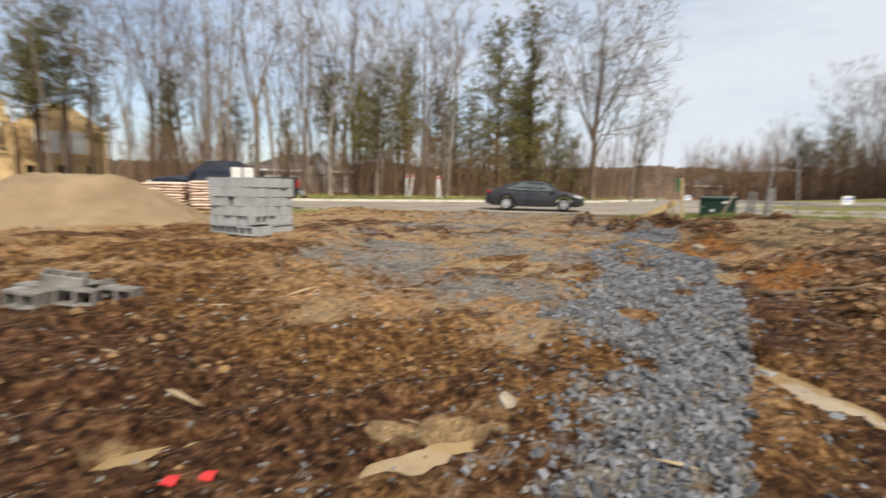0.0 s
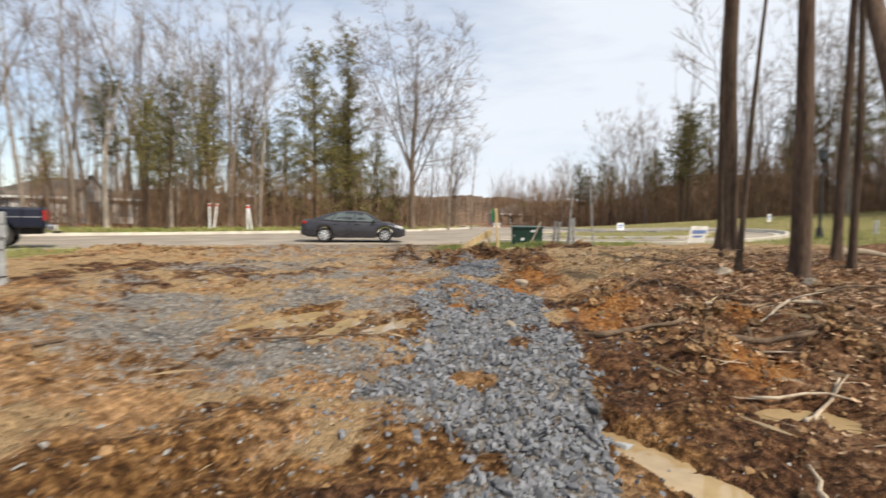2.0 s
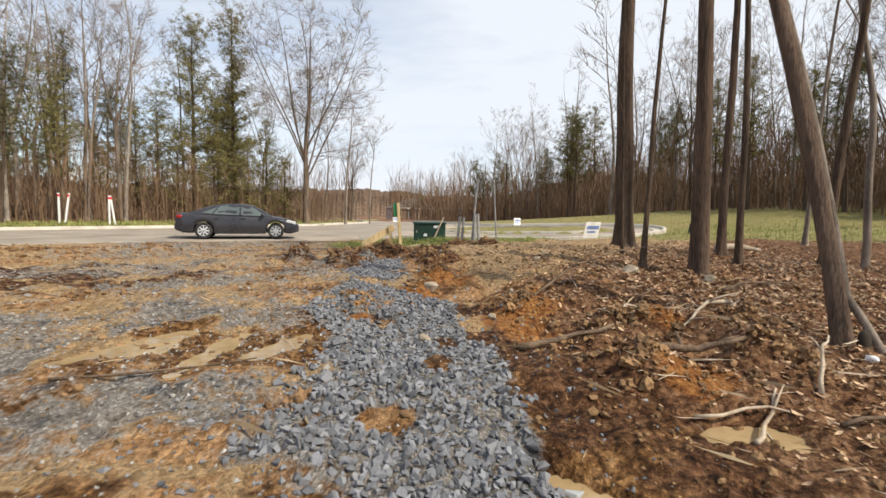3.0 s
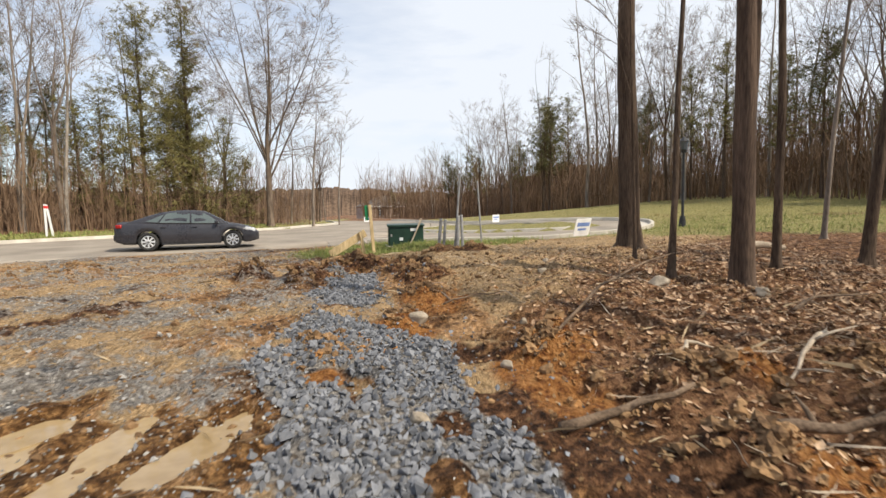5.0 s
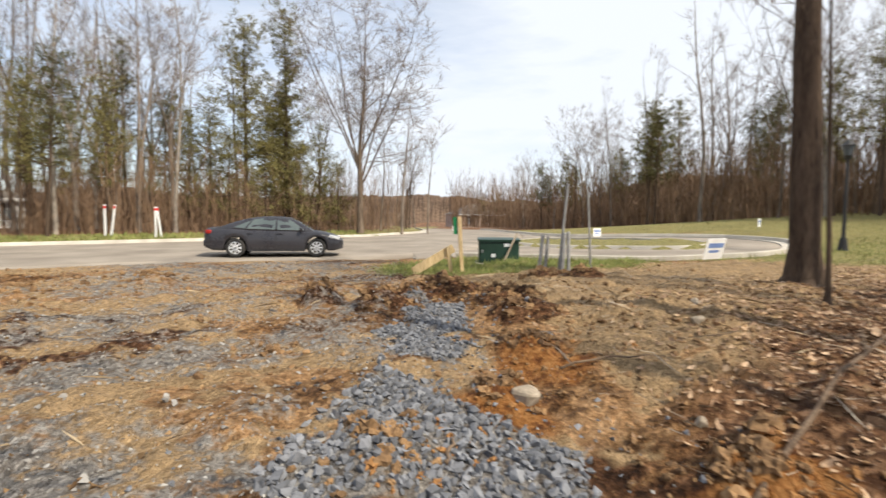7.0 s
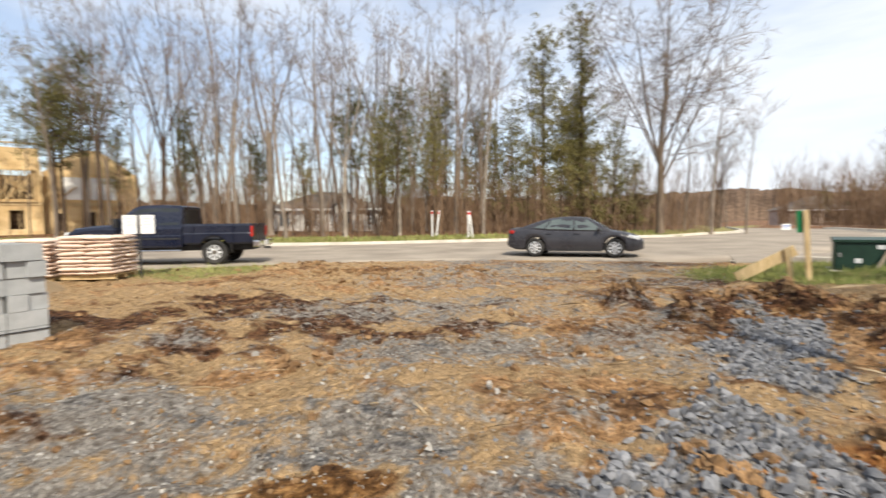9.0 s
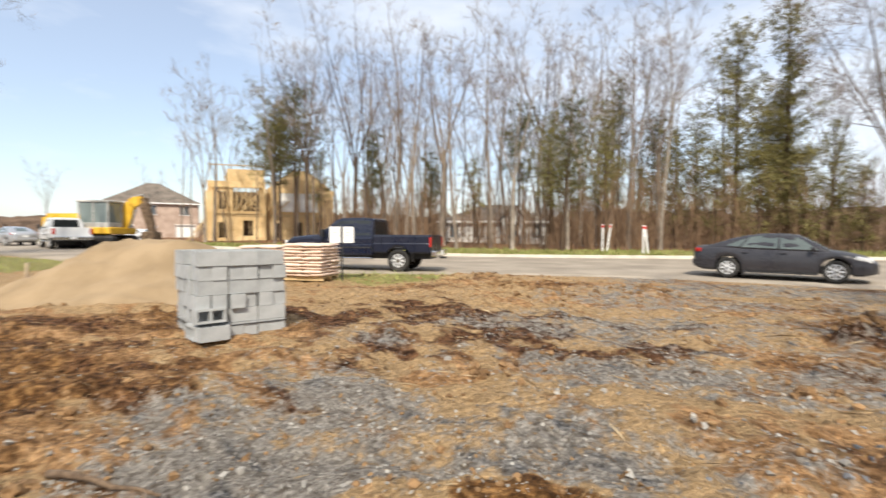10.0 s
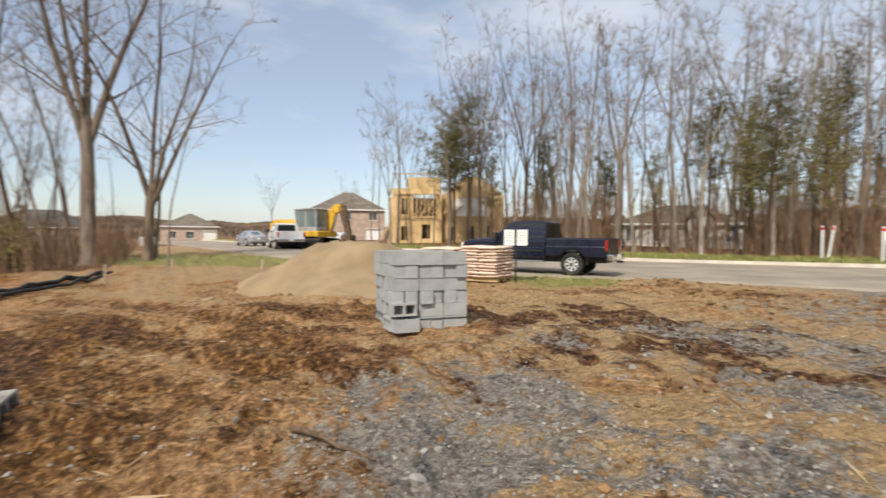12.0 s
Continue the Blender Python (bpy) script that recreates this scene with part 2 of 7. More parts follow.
def ground_material():
    """Churned earth: wet and dry mud, gravel, clay, leaf litter and grass by the masks stored on the sheet."""
    m = bpy.data.materials.new("churned_earth")
    m.use_nodes = True
    nt = m.node_tree
    N, L = nt.nodes, nt.links
    p = N["Principled BSDF"]
    p.inputs["Specular IOR Level"].default_value = 0.12
    geo = N.new("ShaderNodeNewGeometry")

    def noise_tex(scale, detail=6, rough=0.6, stretch=None):
        n = N.new("ShaderNodeTexNoise")
        n.inputs["Scale"].default_value, n.inputs["Detail"].default_value, n.inputs["Roughness"].default_value = scale, detail, rough
        if stretch:
            mp = N.new("ShaderNodeMapping")
            mp.inputs["Scale"].default_value = stretch
            mp.inputs["Rotation"].default_value = (0, 0, 0.6)
            L.new(geo.outputs["Position"], mp.inputs["Vector"])
            L.new(mp.outputs["Vector"], n.inputs["Vector"])
        else:
            L.new(geo.outputs["Position"], n.inputs["Vector"])
        return n.outputs["Fac"]

    def ramp(fac, *stops):
        r = N.new("ShaderNodeValToRGB")
        e = r.color_ramp.elements
        while len(e) < len(stops):
            e.new(0.5)
        for k, (pos, col) in enumerate(stops):
            e[k].position, e[k].color = pos, (*col, 1)
        L.new(fac, r.inputs["Fac"])
        return r.outputs["Color"]

    def attribute(name):
        a = N.new("ShaderNodeAttribute")
        a.attribute_name = name
        return a.outputs["Fac"]

    def mix(fac, c1, c2):
        x = N.new("ShaderNodeMixRGB")
        L.new(fac, x.inputs["Fac"])
        L.new(c1, x.inputs["Color1"])
        L.new(c2, x.inputs["Color2"])
        return x.outputs["Color"]

    def sharpen(mask, n, lo=0.35, hi=0.65, amount=0.7):
        a = N.new("ShaderNodeMath")
        a.operation = "MULTIPLY_ADD"
        s = N.new("ShaderNodeMath")
        s.operation = "SUBTRACT"
        L.new(n, s.inputs[0])
        s.inputs[1].default_value = 0.5
        L.new(s.outputs[0], a.inputs[0])
        a.inputs[1].default_value = amount
        L.new(mask, a.inputs[2])
        r = N.new("ShaderNodeMapRange")
        r.inputs["From Min"].default_value, r.inputs["From Max"].default_value = lo, hi
        L.new(a.outputs[0], r.inputs["Value"])
        return r.outputs["Result"]

    mid, fine, grit = noise_tex(3.2, 6), noise_tex(10.5, 7, 0.68), noise_tex(75, 3)
    patch = noise_tex(1.25, 4, 0.55, (0.8, 1.5, 1))
    streak = noise_tex(2.2, 5, 0.6, (0.5, 2.0, 1))
    vor = N.new("ShaderNodeTexVoronoi")
    vor.inputs["Scale"].default_value = 34
    L.new(geo.outputs["Position"], vor.inputs["Vector"])
    vor_c = N.new("ShaderNodeTexVoronoi")
    vor_c.inputs["Scale"].default_value = 15
    L.new(geo.outputs["Position"], vor_c.inputs["Vector"])
    # Darkest stops fall in the bump hollows: crevice shade put into the colour.
    mud = mix(mid, ramp(fine, (0.39, (0.023, 0.010, 0.004)), (0.5, (0.104, 0.048, 0.018)), (0.62, (0.312, 0.164, 0.062))),
              ramp(fine, (0.37, (0.072, 0.033, 0.010)), (0.5, (0.205, 0.101, 0.034)), (0.63, (0.432, 0.246, 0.098))))
    dry = ramp(fine, (0.36, (0.196, 0.104, 0.045)), (0.5, (0.376, 0.216, 0.102)), (0.64, (0.533, 0.332, 0.171)))
    dark = ramp(fine, (0.38, (0.020, 0.009, 0.004)), (0.5, (0.092, 0.042, 0.019)), (0.63, (0.236, 0.121, 0.059)))
    gravel = mix(mid, ramp(vor.outputs["Color"], (0.1, (0.062, 0.058, 0.054)), (0.5, (0.222, 0.207, 0.188)), (0.9, (0.48, 0.445, 0.40))),
                 ramp(fine, (0.38, (0.10, 0.068, 0.042)), (0.5, (0.235, 0.20, 0.165)), (0.62, (0.41, 0.365, 0.305))))
    # Darker gravel tone, mixed in by streak noise.
    gravel_dark = ramp(vor.outputs["Color"], (0.1, (0.03, 0.031, 0.034)), (0.5, (0.10, 0.10, 0.104)), (0.9, (0.25, 0.245, 0.24)))
    gravel = mix(sharpen(streak, mid, 0.55, 0.72, 0.5), gravel, gravel_dark)
    clay = ramp(fine, (0.38, (0.116, 0.041, 0.015)), (0.5, (0.29, 0.12, 0.034)), (0.62, (0.42, 0.205, 0.072)))
    litter = mix(mid, ramp(vor_c.outputs["Color"], (0.1, (0.049, 0.021, 0.011)), (0.5, (0.159, 0.075, 0.036)), (0.9, (0.513, 0.292, 0.157))),
                 ramp(fine, (0.39, (0.038, 0.016, 0.009)), (0.5, (0.130, 0.062, 0.028)), (0.62, (0.409, 0.229, 0.115))))
    grass = mix(mid, ramp(fine, (0.40, (0.10, 0.118, 0.022)), (0.60, (0.27, 0.275, 0.07))), ramp(fine, (0.40, (0.235, 0.18, 0.075)), (0.60, (0.46, 0.365, 0.185))))
    col = mix(sharpen(attribute("dry"), mid, 0.38, 0.62, 1.5), mud, dry)
    col = mix(sharpen(attribute("dark"), streak, amount=0.9), col, dark)
    slick = ramp(grit, (0.3, (0.31, 0.20, 0.098)), (0.7, (0.48, 0.335, 0.185)))
    col = mix(sharpen(attribute("dry"), patch, 0.70, 0.82, 2.4), col, slick)
    vor_m = N.new("ShaderNodeTexVoronoi")
    vor_m.inputs["Scale"].default_value = 24
    warp = N.new("ShaderNodeVectorMath")
    warp.operation = "MULTIPLY_ADD"
    L.new(fine, warp.inputs[0])
    warp.inputs[1].default_value = (0.16, 0.16, 0.16)
    L.new(geo.outputs["Position"], warp.inputs[2])
    L.new(warp.outputs[0], vor_m.inputs["Vector"])
    crumb = N.new("ShaderNodeMixRGB")
    crumb.blend_type = "MULTIPLY"
    crumb.inputs["Fac"].default_value = 0.62
    L.new(col, crumb.inputs["Color1"])
    L.new(ramp(vor_m.outputs["Color"], (0.12, (0.42, 0.40, 0.38)), (0.5, (0.95, 0.95, 0.95)), (0.88, (1.55, 1.52, 1.48))), crumb.inputs["Color2"])
    col = crumb.outputs["Color"]
    col = mix(sharpen(attribute("litter"), fine), col, litter)
    col = mix(sharpen(sharpen(attribute("gravel"), mid, 0.1, 0.9, 1.5), fine, 0.3, 0.7, 1.9), col, gravel)
    col = mix(sharpen(attribute("clay"), mid), col, clay)
    col = mix(sharpen(attribute("grass"), mid, amount=0.9), col, grass)
    L.new(col, p.inputs["Base Color"])
    rr = N.new("ShaderNodeMapRange")
    rr.inputs["From Min"].default_value, rr.inputs["From Max"].default_value = 0.35, 0.7
    rr.inputs["To Min"].default_value, rr.inputs["To Max"].default_value = 0.5, 0.95
    L.new(mid, rr.inputs["Value"])
    L.new(rr.outputs["Result"], p.inputs["Roughness"])
    h = N.new("ShaderNodeMath")
    h.operation = "MULTIPLY_ADD"
    L.new(grit, h.inputs[0])
    h.inputs[1].default_value = 0.45
    lump = N.new("ShaderNodeMath")
    lump.operation = "MULTIPLY_ADD"
    L.new(vor_m.outputs["Distance"], lump.inputs[0])
    lump.inputs[1].default_value = -0.35
    L.new(fine, lump.inputs[2])
    L.new(lump.outputs[0], h.inputs[2])
    bp = N.new("ShaderNodeBump")
    bp.inputs["Strength"].default_value, bp.inputs["Distance"].default_value = 1.0, 0.07
    L.new(h.outputs[0], bp.inputs["Height"])
    L.new(bp.outputs["Normal"], p.inputs["Normal"])
    return m


M_GROUND = ground_material()

# ---- building helpers ----
def mesh_data(name, verts, faces, mats, smooth=False):
    me = bpy.data.meshes.new(name)
    me.from_pydata([tuple(map(float, v)) for v in verts], [], [tuple(map(int, f)) for f in faces])
    for m in (mats if isinstance(mats, (list, tuple)) else [mats]):
        me.materials.append(m)
    if smooth:
        me.polygons.foreach_set("use_smooth", [True] * len(me.polygons))
    me.update()
    return me


def fast_mesh(name, verts, faces, mat, smooth=False):
    """A mesh from arrays: verts (n, 3), faces (m, 3 or 4)."""
    verts, faces = np.asarray(verts, np.float32), np.asarray(faces, np.int32)
    me = bpy.data.meshes.new(name)
    k = faces.shape[1]
    me.vertices.add(len(verts))
    me.vertices.foreach_set("co", verts.ravel())
    me.loops.add(faces.size)
    me.loops.foreach_set("vertex_index", faces.ravel())
    me.polygons.add(len(faces))
    me.polygons.foreach_set("loop_start", np.arange(0, faces.size, k, dtype=np.int32))
    me.polygons.foreach_set("loop_total", np.full(len(faces), k, dtype=np.int32))
    me.polygons.foreach_set("use_smooth", np.full(len(faces), bool(smooth)))
    me.materials.append(mat)
    me.update(calc_edges=True)
    me.validate()
    return me


def thing(name, label, category, m=None, group="", kind=""):
    ob = tagged(new(name), label, category, group, kind)
    ob.empty_display_size = 0.2
    if m is not None:
        ob.matrix_basis = m
    return ob


def part(name, bm, material, parent, label="", m=None, smooth=False):
    """Links a bmesh, or mesh data, as one mesh object under a thing or under a part."""
    if isinstance(bm, bmesh.types.BMesh):
        me = bpy.data.meshes.new(name)
        bm.to_mesh(me)
        bm.free()
        me.materials.append(material)
        if smooth:
            me.polygons.foreach_set("use_smooth", [True] * len(me.polygons))
    else:
        me = bm
    ob = new(name, me)
    ob.parent = parent
    if m is not None:
        ob.matrix_basis = m
    if label:
        ob["label"] = label
    return ob


def box(sx, sy, sz, centre=(0, 0, 0), bevel=0.0, segments=1, turn=None, bm=None):
    """A bevelled block, added to bm if one is given."""
    b = bmesh.new()
    bmesh.ops.create_cube(b, size=1)
    bmesh.ops.scale(b, vec=(sx, sy, sz), verts=b.verts)
    if bevel:
        bmesh.ops.bevel(b, geom=b.edges[:], offset=bevel, segments=segments, affect="EDGES", profile=0.7)
    mat = Matrix.Translation(centre) @ (turn or Matrix())
    bmesh.ops.transform(b, matrix=mat, verts=b.verts)
    if bm is None:
        return b
    me = bpy.data.meshes.new("tmp")
    b.to_mesh(me)
    b.free()
    bm.from_mesh(me)
    bpy.data.meshes.remove(me)
    return bm


def rod(p0, p1, r0, r1=None, sides=10, bm=None, bevel=0.0):
    """A tapered round bar between two points."""
    r1 = r0 if r1 is None else r1
    p0, p1 = Vector(p0), Vector(p1)
    b = bm or bmesh.new()
    d = p1 - p0
    q = d.to_track_quat("Z", "Y").to_matrix().to_4x4()
    bmesh.ops.create_cone(b, cap_ends=True, segments=sides, radius1=r0, radius2=r1, depth=d.length, matrix=Matrix.Translation((p0 + p1) / 2) @ q)
    return b


def fbm(x, y, scale, seed=0, octaves=4, gain=0.5):
    """Smooth value noise on arrays, about -1 to 1."""
    out, amp, tot = 0.0, 1.0, 0.0
    for o in range(octaves):
        u, v = x * scale, y * scale
        iu, iv = np.floor(u).astype(np.int64), np.floor(v).astype(np.int64)
        fu, fv = u - iu, v - iv
        fu, fv = fu * fu * (3 - 2 * fu), fv * fv * (3 - 2 * fv)

        def h(a, b):
            n = (a * 374761393 + b * 668265263 + (seed + o * 17) * 144665123) & 0x7FFFFFFF
            n = ((n ^ (n >> 13)) * 1274126177) & 0x7FFFFFFF
            return ((n ^ (n >> 16)) & 0xFFFF) / 32767.5 - 1
        out = out + amp * ((h(iu, iv) * (1 - fu) + h(iu + 1, iv) * fu) * (1 - fv) + (h(iu, iv + 1) * (1 - fu) + h(iu + 1, iv + 1) * fu) * fv)
        tot += amp
        amp *= gain
        scale *= 2.03
    return out / tot


def smooth(a, b, v):
    u = np.clip((v - a) / (b - a), 0, 1)
    return u * u * (3 - 2 * u)


# ---- the lie of the land ----
NEAR_EDGE = [(-110, -8), (-40, -1.2), (-24, 0.4), (-14, 2.9), (-8, 5.7), (-5, 8.0), (-2, 11.2), (2, 13.2), (7, 13.8), (10.5, 13.0), (13.0, 11.6), (16, 10.2), (20, 9.4), (23, 10.6), (25.6, 13.4), (25.6, 16.5), (23.6, 20), (20.6, 24), (19.8, 28), (20.5, 36), (23, 52)]
FAR_EDGE = [(-110, 0.5), (-40, 7.6), (-24, 12.8), (-14, 18.2), (-5, 22.8), (4, 28), (9.5, 31.2), (13, 35), (15, 43), (16.5, 60)]
ISLAND = [(15.2, 20.2), (15.9, 18.4), (18, 15.8), (19.6, 13.7), (20.8, 13.0), (22.1, 13.6), (22.6, 15.4), (21.2, 19), (18.4, 22.6), (16.4, 22.8), (15.2, 21.4)]


def base_height(x, y):
    lot = np.interp(y, [-60, -14, -9, -6, -4.5, -3.5, -1.5, 0, 5, 10, 13], [-2.2, -1.05, -0.86, -0.66, -0.5, -0.36, -0.22, -0.06, 0.03, 0.03, 0.0])
    left = np.interp(y, [-60, -14, -6, -2, 2, 8, 13], [-1.0, -0.6, -0.32, -0.1, 0.03, 0.06, 0.0])
    right = np.interp(y, [-60, -14, -5, -3, -1, 2, 6, 10, 16], [-0.6, -0.5, -0.3, -0.04, 0.17, 0.36, 0.3, 0.16, 0.1])
    z = lot + (left - lot) * smooth(4.5, 1.0, x) + (right - lot) * smooth(8.2, 11.5, x)
    z = z + 0.075 * (0.55 + 0.45 * smooth(6, 22, y)) * np.maximum(x - 17, 0) * smooth(60, 20, np.abs(y - 5)) * smooth(110, 45, x)
    z = z + 0.013 * np.clip(y - 13, 0, 16) * smooth(30, 14, x)
    z = z + 0.35 * smooth(-8, -30, x) * smooth(-40, -10, y)
    return z


def dist_to(x, y, line):
    """Distance of points to a polyline."""
    best = np.full(np.shape(x), 1e9)
    for (ax, ay), (bx, by) in zip(line[:-1], line[1:]):
        dx, dy = bx - ax, by - ay
        u = np.clip(((x - ax) * dx + (y - ay) * dy) / (dx * dx + dy * dy), 0, 1)
        best = np.minimum(best, np.hypot(x - ax - u * dx, y - ay - u * dy))
    return best


def inside(x, y, poly):
    r = np.zeros(np.shape(x), bool)
    for (ax, ay), (bx, by) in zip(poly, poly[1:] + poly[:1]):
        c = (ay > y) != (by > y)
        r ^= c & (x < (bx - ax) * (y - ay) / ((by - ay) or 1e-9) + ax)
    return r


ROAD_POLY = NEAR_EDGE + FAR_EDGE[::-1]
PUDDLES = [  # centre, half length, half width, turn, water level
    (4.86, -1.85, 0.50, 0.20, 1.15, -0.262), (4.46, -1.98, 0.44, 0.11, 0.95, -0.275), (5.50, -2.15, 0.54, 0.11, 1.2, -0.287), (6.14, -2.15, 0.48, 0.135, 1.0, -0.29), (5.0, -1.5, 0.28, 0.14, 0.9, -0.252),
    (8.05, -5.25, 0.78, 0.17, -1.15, -0.66), (9.5, -4.85, 0.42, 0.20, -0.35, -0.535), (8.45, -6.35, 0.36, 0.15, 0.1, -0.745),
    (5.12, -7.05, 0.55, 0.2, 0.9, -0.80), (3.5, -7.45, 0.30, 0.11, 1.0, -0.755)]
MOUNDS = [(6.55, 4.35, 0.42, 0.26), (7.55, 4.05, 0.42, 0.26), (8.2, 4.5, 0.6, 0.18), (8.9, 4.65, 0.6, 0.2), (9.45, 3.35, 0.5, 0.26), (9.3, 2.3, 0.5, 0.2), (8.9, 1.0, 0.45, 0.14),
          (9.35, -1.5, 0.5, 0.14), (9.9, -2.9, 0.7, 0.20), (10.6, -4.3, 0.5, 0.18), (11.0, -3.6, 0.55, 0.14), (9.3, -3.9, 0.5, 0.15), (7.2, -0.7, 0.35, 0.08), (8.2, -0.1, 0.35, 0.12),
          (1.4, 5.6, 0.7, 0.10), (-0.4, 6.6, 0.9, 0.12), (2.8, 7.6, 0.8, 0.10), (11.6, 5.0, 0.5, 0.1), (10.9, 5.3, 0.4, 0.12), (-2.2, 8.2, 1.2, 0.12)]
STRIP_Y = [-10, -8, -6.5, -5.4, -5.0, -4.0, -3.1, -2.3, -1.5, -1.0, -0.5, 0.2, 1.3, 2.2, 3.3, 4.2]
STRIP_L = [4.5, 4.95, 5.5, 5.9, 5.75, 5.4, 5.95, 6.35, 6.5, 6.25, 6.65, 6.95, 7.35, 7.3, 7.65, 7.95]
STRIP_R = [6.4, 6.9, 7.3, 7.7, 7.8, 8.05, 8.25, 8.3, 8.45, 8.6, 8.15, 7.65, 8.5, 8.65, 8.85, 8.4]
BARE_SPOTS = [(7.1, -1.35, 0.24, 0.20), (6.85, -4.0, 0.22, 0.16), (7.5, -3.25, 0.16, 0.22), (7.7, 0.75, 0.34, 0.30), (6.35, -5.1, 0.25, 0.3)]


def strip_mask(x, y):
    """1 on the bed of coarse stone, falling to 0 at its edge."""
    w = 0.14 * fbm(x, y, 1.7, 41)
    lo, hi = np.interp(y, STRIP_Y, STRIP_L) + w, np.interp(y, STRIP_Y, STRIP_R) + w
    soft = np.interp(y, [-6, -4.5, -2.8, -2.0], [1.3, 1.15, 0.7, 0.32])
    m = np.minimum(smooth(0.0, 1.0, (x - lo + 0.35 * fbm(x, y, 2.6, 44)) / soft), smooth(0.0, 0.22, hi - x)) * smooth(4.6, 4.1, y) * (1 - 0.9 * smooth(0.34, 0.46, fbm(x, y, 1.9, 43)))
    for bx, by, rx, ry in BARE_SPOTS:
        m = m * smooth(0.75, 1.25, np.hypot((x - bx) / rx, (y - by) / ry) * (1 + 0.3 * fbm(x, y, 3.0, 45)))
    return m


def fine_gravel_mask(x, y):
    """Spread of small stone over the driveway, thin and patchy."""
    mid = np.interp(y, [-9, -6, -3, 0, 5, 13], [3.6, 3.6, 3.9, 4.6, 4.8, 4.2])
    half = np.interp(y, [-9, -6, -3, 0, 5, 13], [1.4, 1.9, 2.7, 3.4, 3.4, 4.2])
    band = smooth(1.25, 0.7, np.abs(x - mid) / half + 0.25 * fbm(x, y, 0.7, 8)) * smooth(-5.2, -3.0, y - 0.35 * (4.5 - x)) * smooth(14.2, 12.8, y)
    c, q = math.cos(0.45), math.sin(0.45)
    swath = fbm((x * c + y * q) * 0.45, (y * c - x * q) * 1.3, 0.75, 7)
    return band * smooth(-0.62, 0.16, swath + 0.55 * fbm(x, y, 1.9, 9))


def land(x, y):
    """Height of the ground with its ruts, clods, mounds and hollows."""
    x, y = np.asarray(x, float), np.asarray(y, float)
    z = base_height(x, y)
    isle = inside(x, y, ISLAND)
    on_road = inside(x, y, ROAD_POLY) & ~isle
    away = np.minimum(dist_to(x, y, NEAR_EDGE), dist_to(x, y, FAR_EDGE))
    rough = np.where(on_road, 0, smooth(0.2, 1.5, away)) * smooth(70, 20, np.hypot(x - 5, y)) * np.where(y > 20, 0.4, 1)
    right_wood = smooth(8.3, 9.5, x)
    n = 0.09 * fbm(x, y, 0.8, 3, 3) + (0.10 + 0.04 * right_wood * smooth(3, -2, y)) * fbm(x, y, 2.9, 5, 4, 0.62)
    n = n + 0.085 * (0.5 - np.abs(fbm(x, y, 3.6, 15, 3, 0.6))) * smooth(-0.1, 0.35, fbm(x, y, 0.7, 16))
    c, s = math.cos(0.62), math.sin(0.62)
    ruts = fbm((x * c + y * s) * 0.25, (y * c - x * s) * 2.0, 1.0, 11, 3)
    n = n + 0.17 * ruts * smooth(6.5, 4.5, x) * (0.35 + 0.65 * smooth(1.0, -2.5, y))
    n = n * (1 - 0.6 * strip_mask(x, y))
    z = z + n * rough
    for mx, my, r, h in MOUNDS:
        d = np.hypot(x - mx, y - my) / r * (1 + 0.35 * fbm(x, y, 2.4, 21))
        z = z + 1.35 * h * smooth(1.25, 0.15, d) * (0.8 + 0.6 * fbm(x, y, 4.5, 22))
    for px, py, a, b, turn, level in PUDDLES:       # churned rims that hold the water in
        ct, st = math.cos(turn), math.sin(turn)
        d = np.hypot(((x - px) * ct + (y - py) * st) / (a + 0.04), ((y - py) * ct - (x - px) * st) / (b + 0.04))
        rim = level + 0.012 + 0.05 * fbm(x, y, 4.0, 35) + 0.03 * fbm(x, y, 9.0, 36)
        z = z + (np.maximum(z, rim) - z) * smooth(2.1, 1.6, d)
    for px, py, a, b, turn, level in PUDDLES:
        ct, st = math.cos(turn), math.sin(turn)
        u, v = ((x - px) * ct + (y - py) * st) / a, ((y - py) * ct - (x - px) * st) / b
        d = np.hypot(u, v) * (1 + 0.4 * fbm(x, y, 2.8, 31) + 0.25 * fbm(x, y, 7.0, 34))
        z = z + (level - 0.022 + 0.05 * fbm(x, y, 4.5, 33) - z) * smooth(1.38, 0.85, d)
    z = z + strip_mask(x, y) * 0.03
    beyond = (y > np.interp(x, [p[0] for p in FAR_EDGE], [p[1] for p in FAR_EDGE])) & ~on_road
    z = z + np.where(beyond, 0.30 * smooth(0.9, 3.0, dist_to(x, y, FAR_EDGE)), 0)
    return z + np.where(isle, 0.14, 0) - np.where(on_road, 0.10, 0) - 0.05 * np.where(on_road, 0, smooth(0.12, 0.0, away))


def far_lawn(x, y):
    """The strip of lawn between the lot and the houses down the street."""
    u, v = (x + 21) * 0.8 + (y + 1.6) * 0.6, (y + 1.6) * 0.8 - (x + 21) * 0.6
    return smooth(1.25, 0.85, np.hypot(u / 8.0, v / 3.0) + 0.15 * fbm(x, y, 0.5, 60))


def ground_z(x, y):
    return float(land(np.array([x]), np.array([y]))[0])


def spaced(lo, hi, step, far_lo, far_hi, grow=1.16):
    mid = list(np.arange(lo, hi, step))
    for sign, end, edge in ((-1, far_lo, lo), (1, far_hi, mid[-1])):
        d, p, out = step, edge, []
        while (p - end) * sign < 0:
            d *= grow
            p += sign * d
            out.append(p)
        mid = out[::-1] + mid if sign < 0 else mid + out
    return np.array(mid)


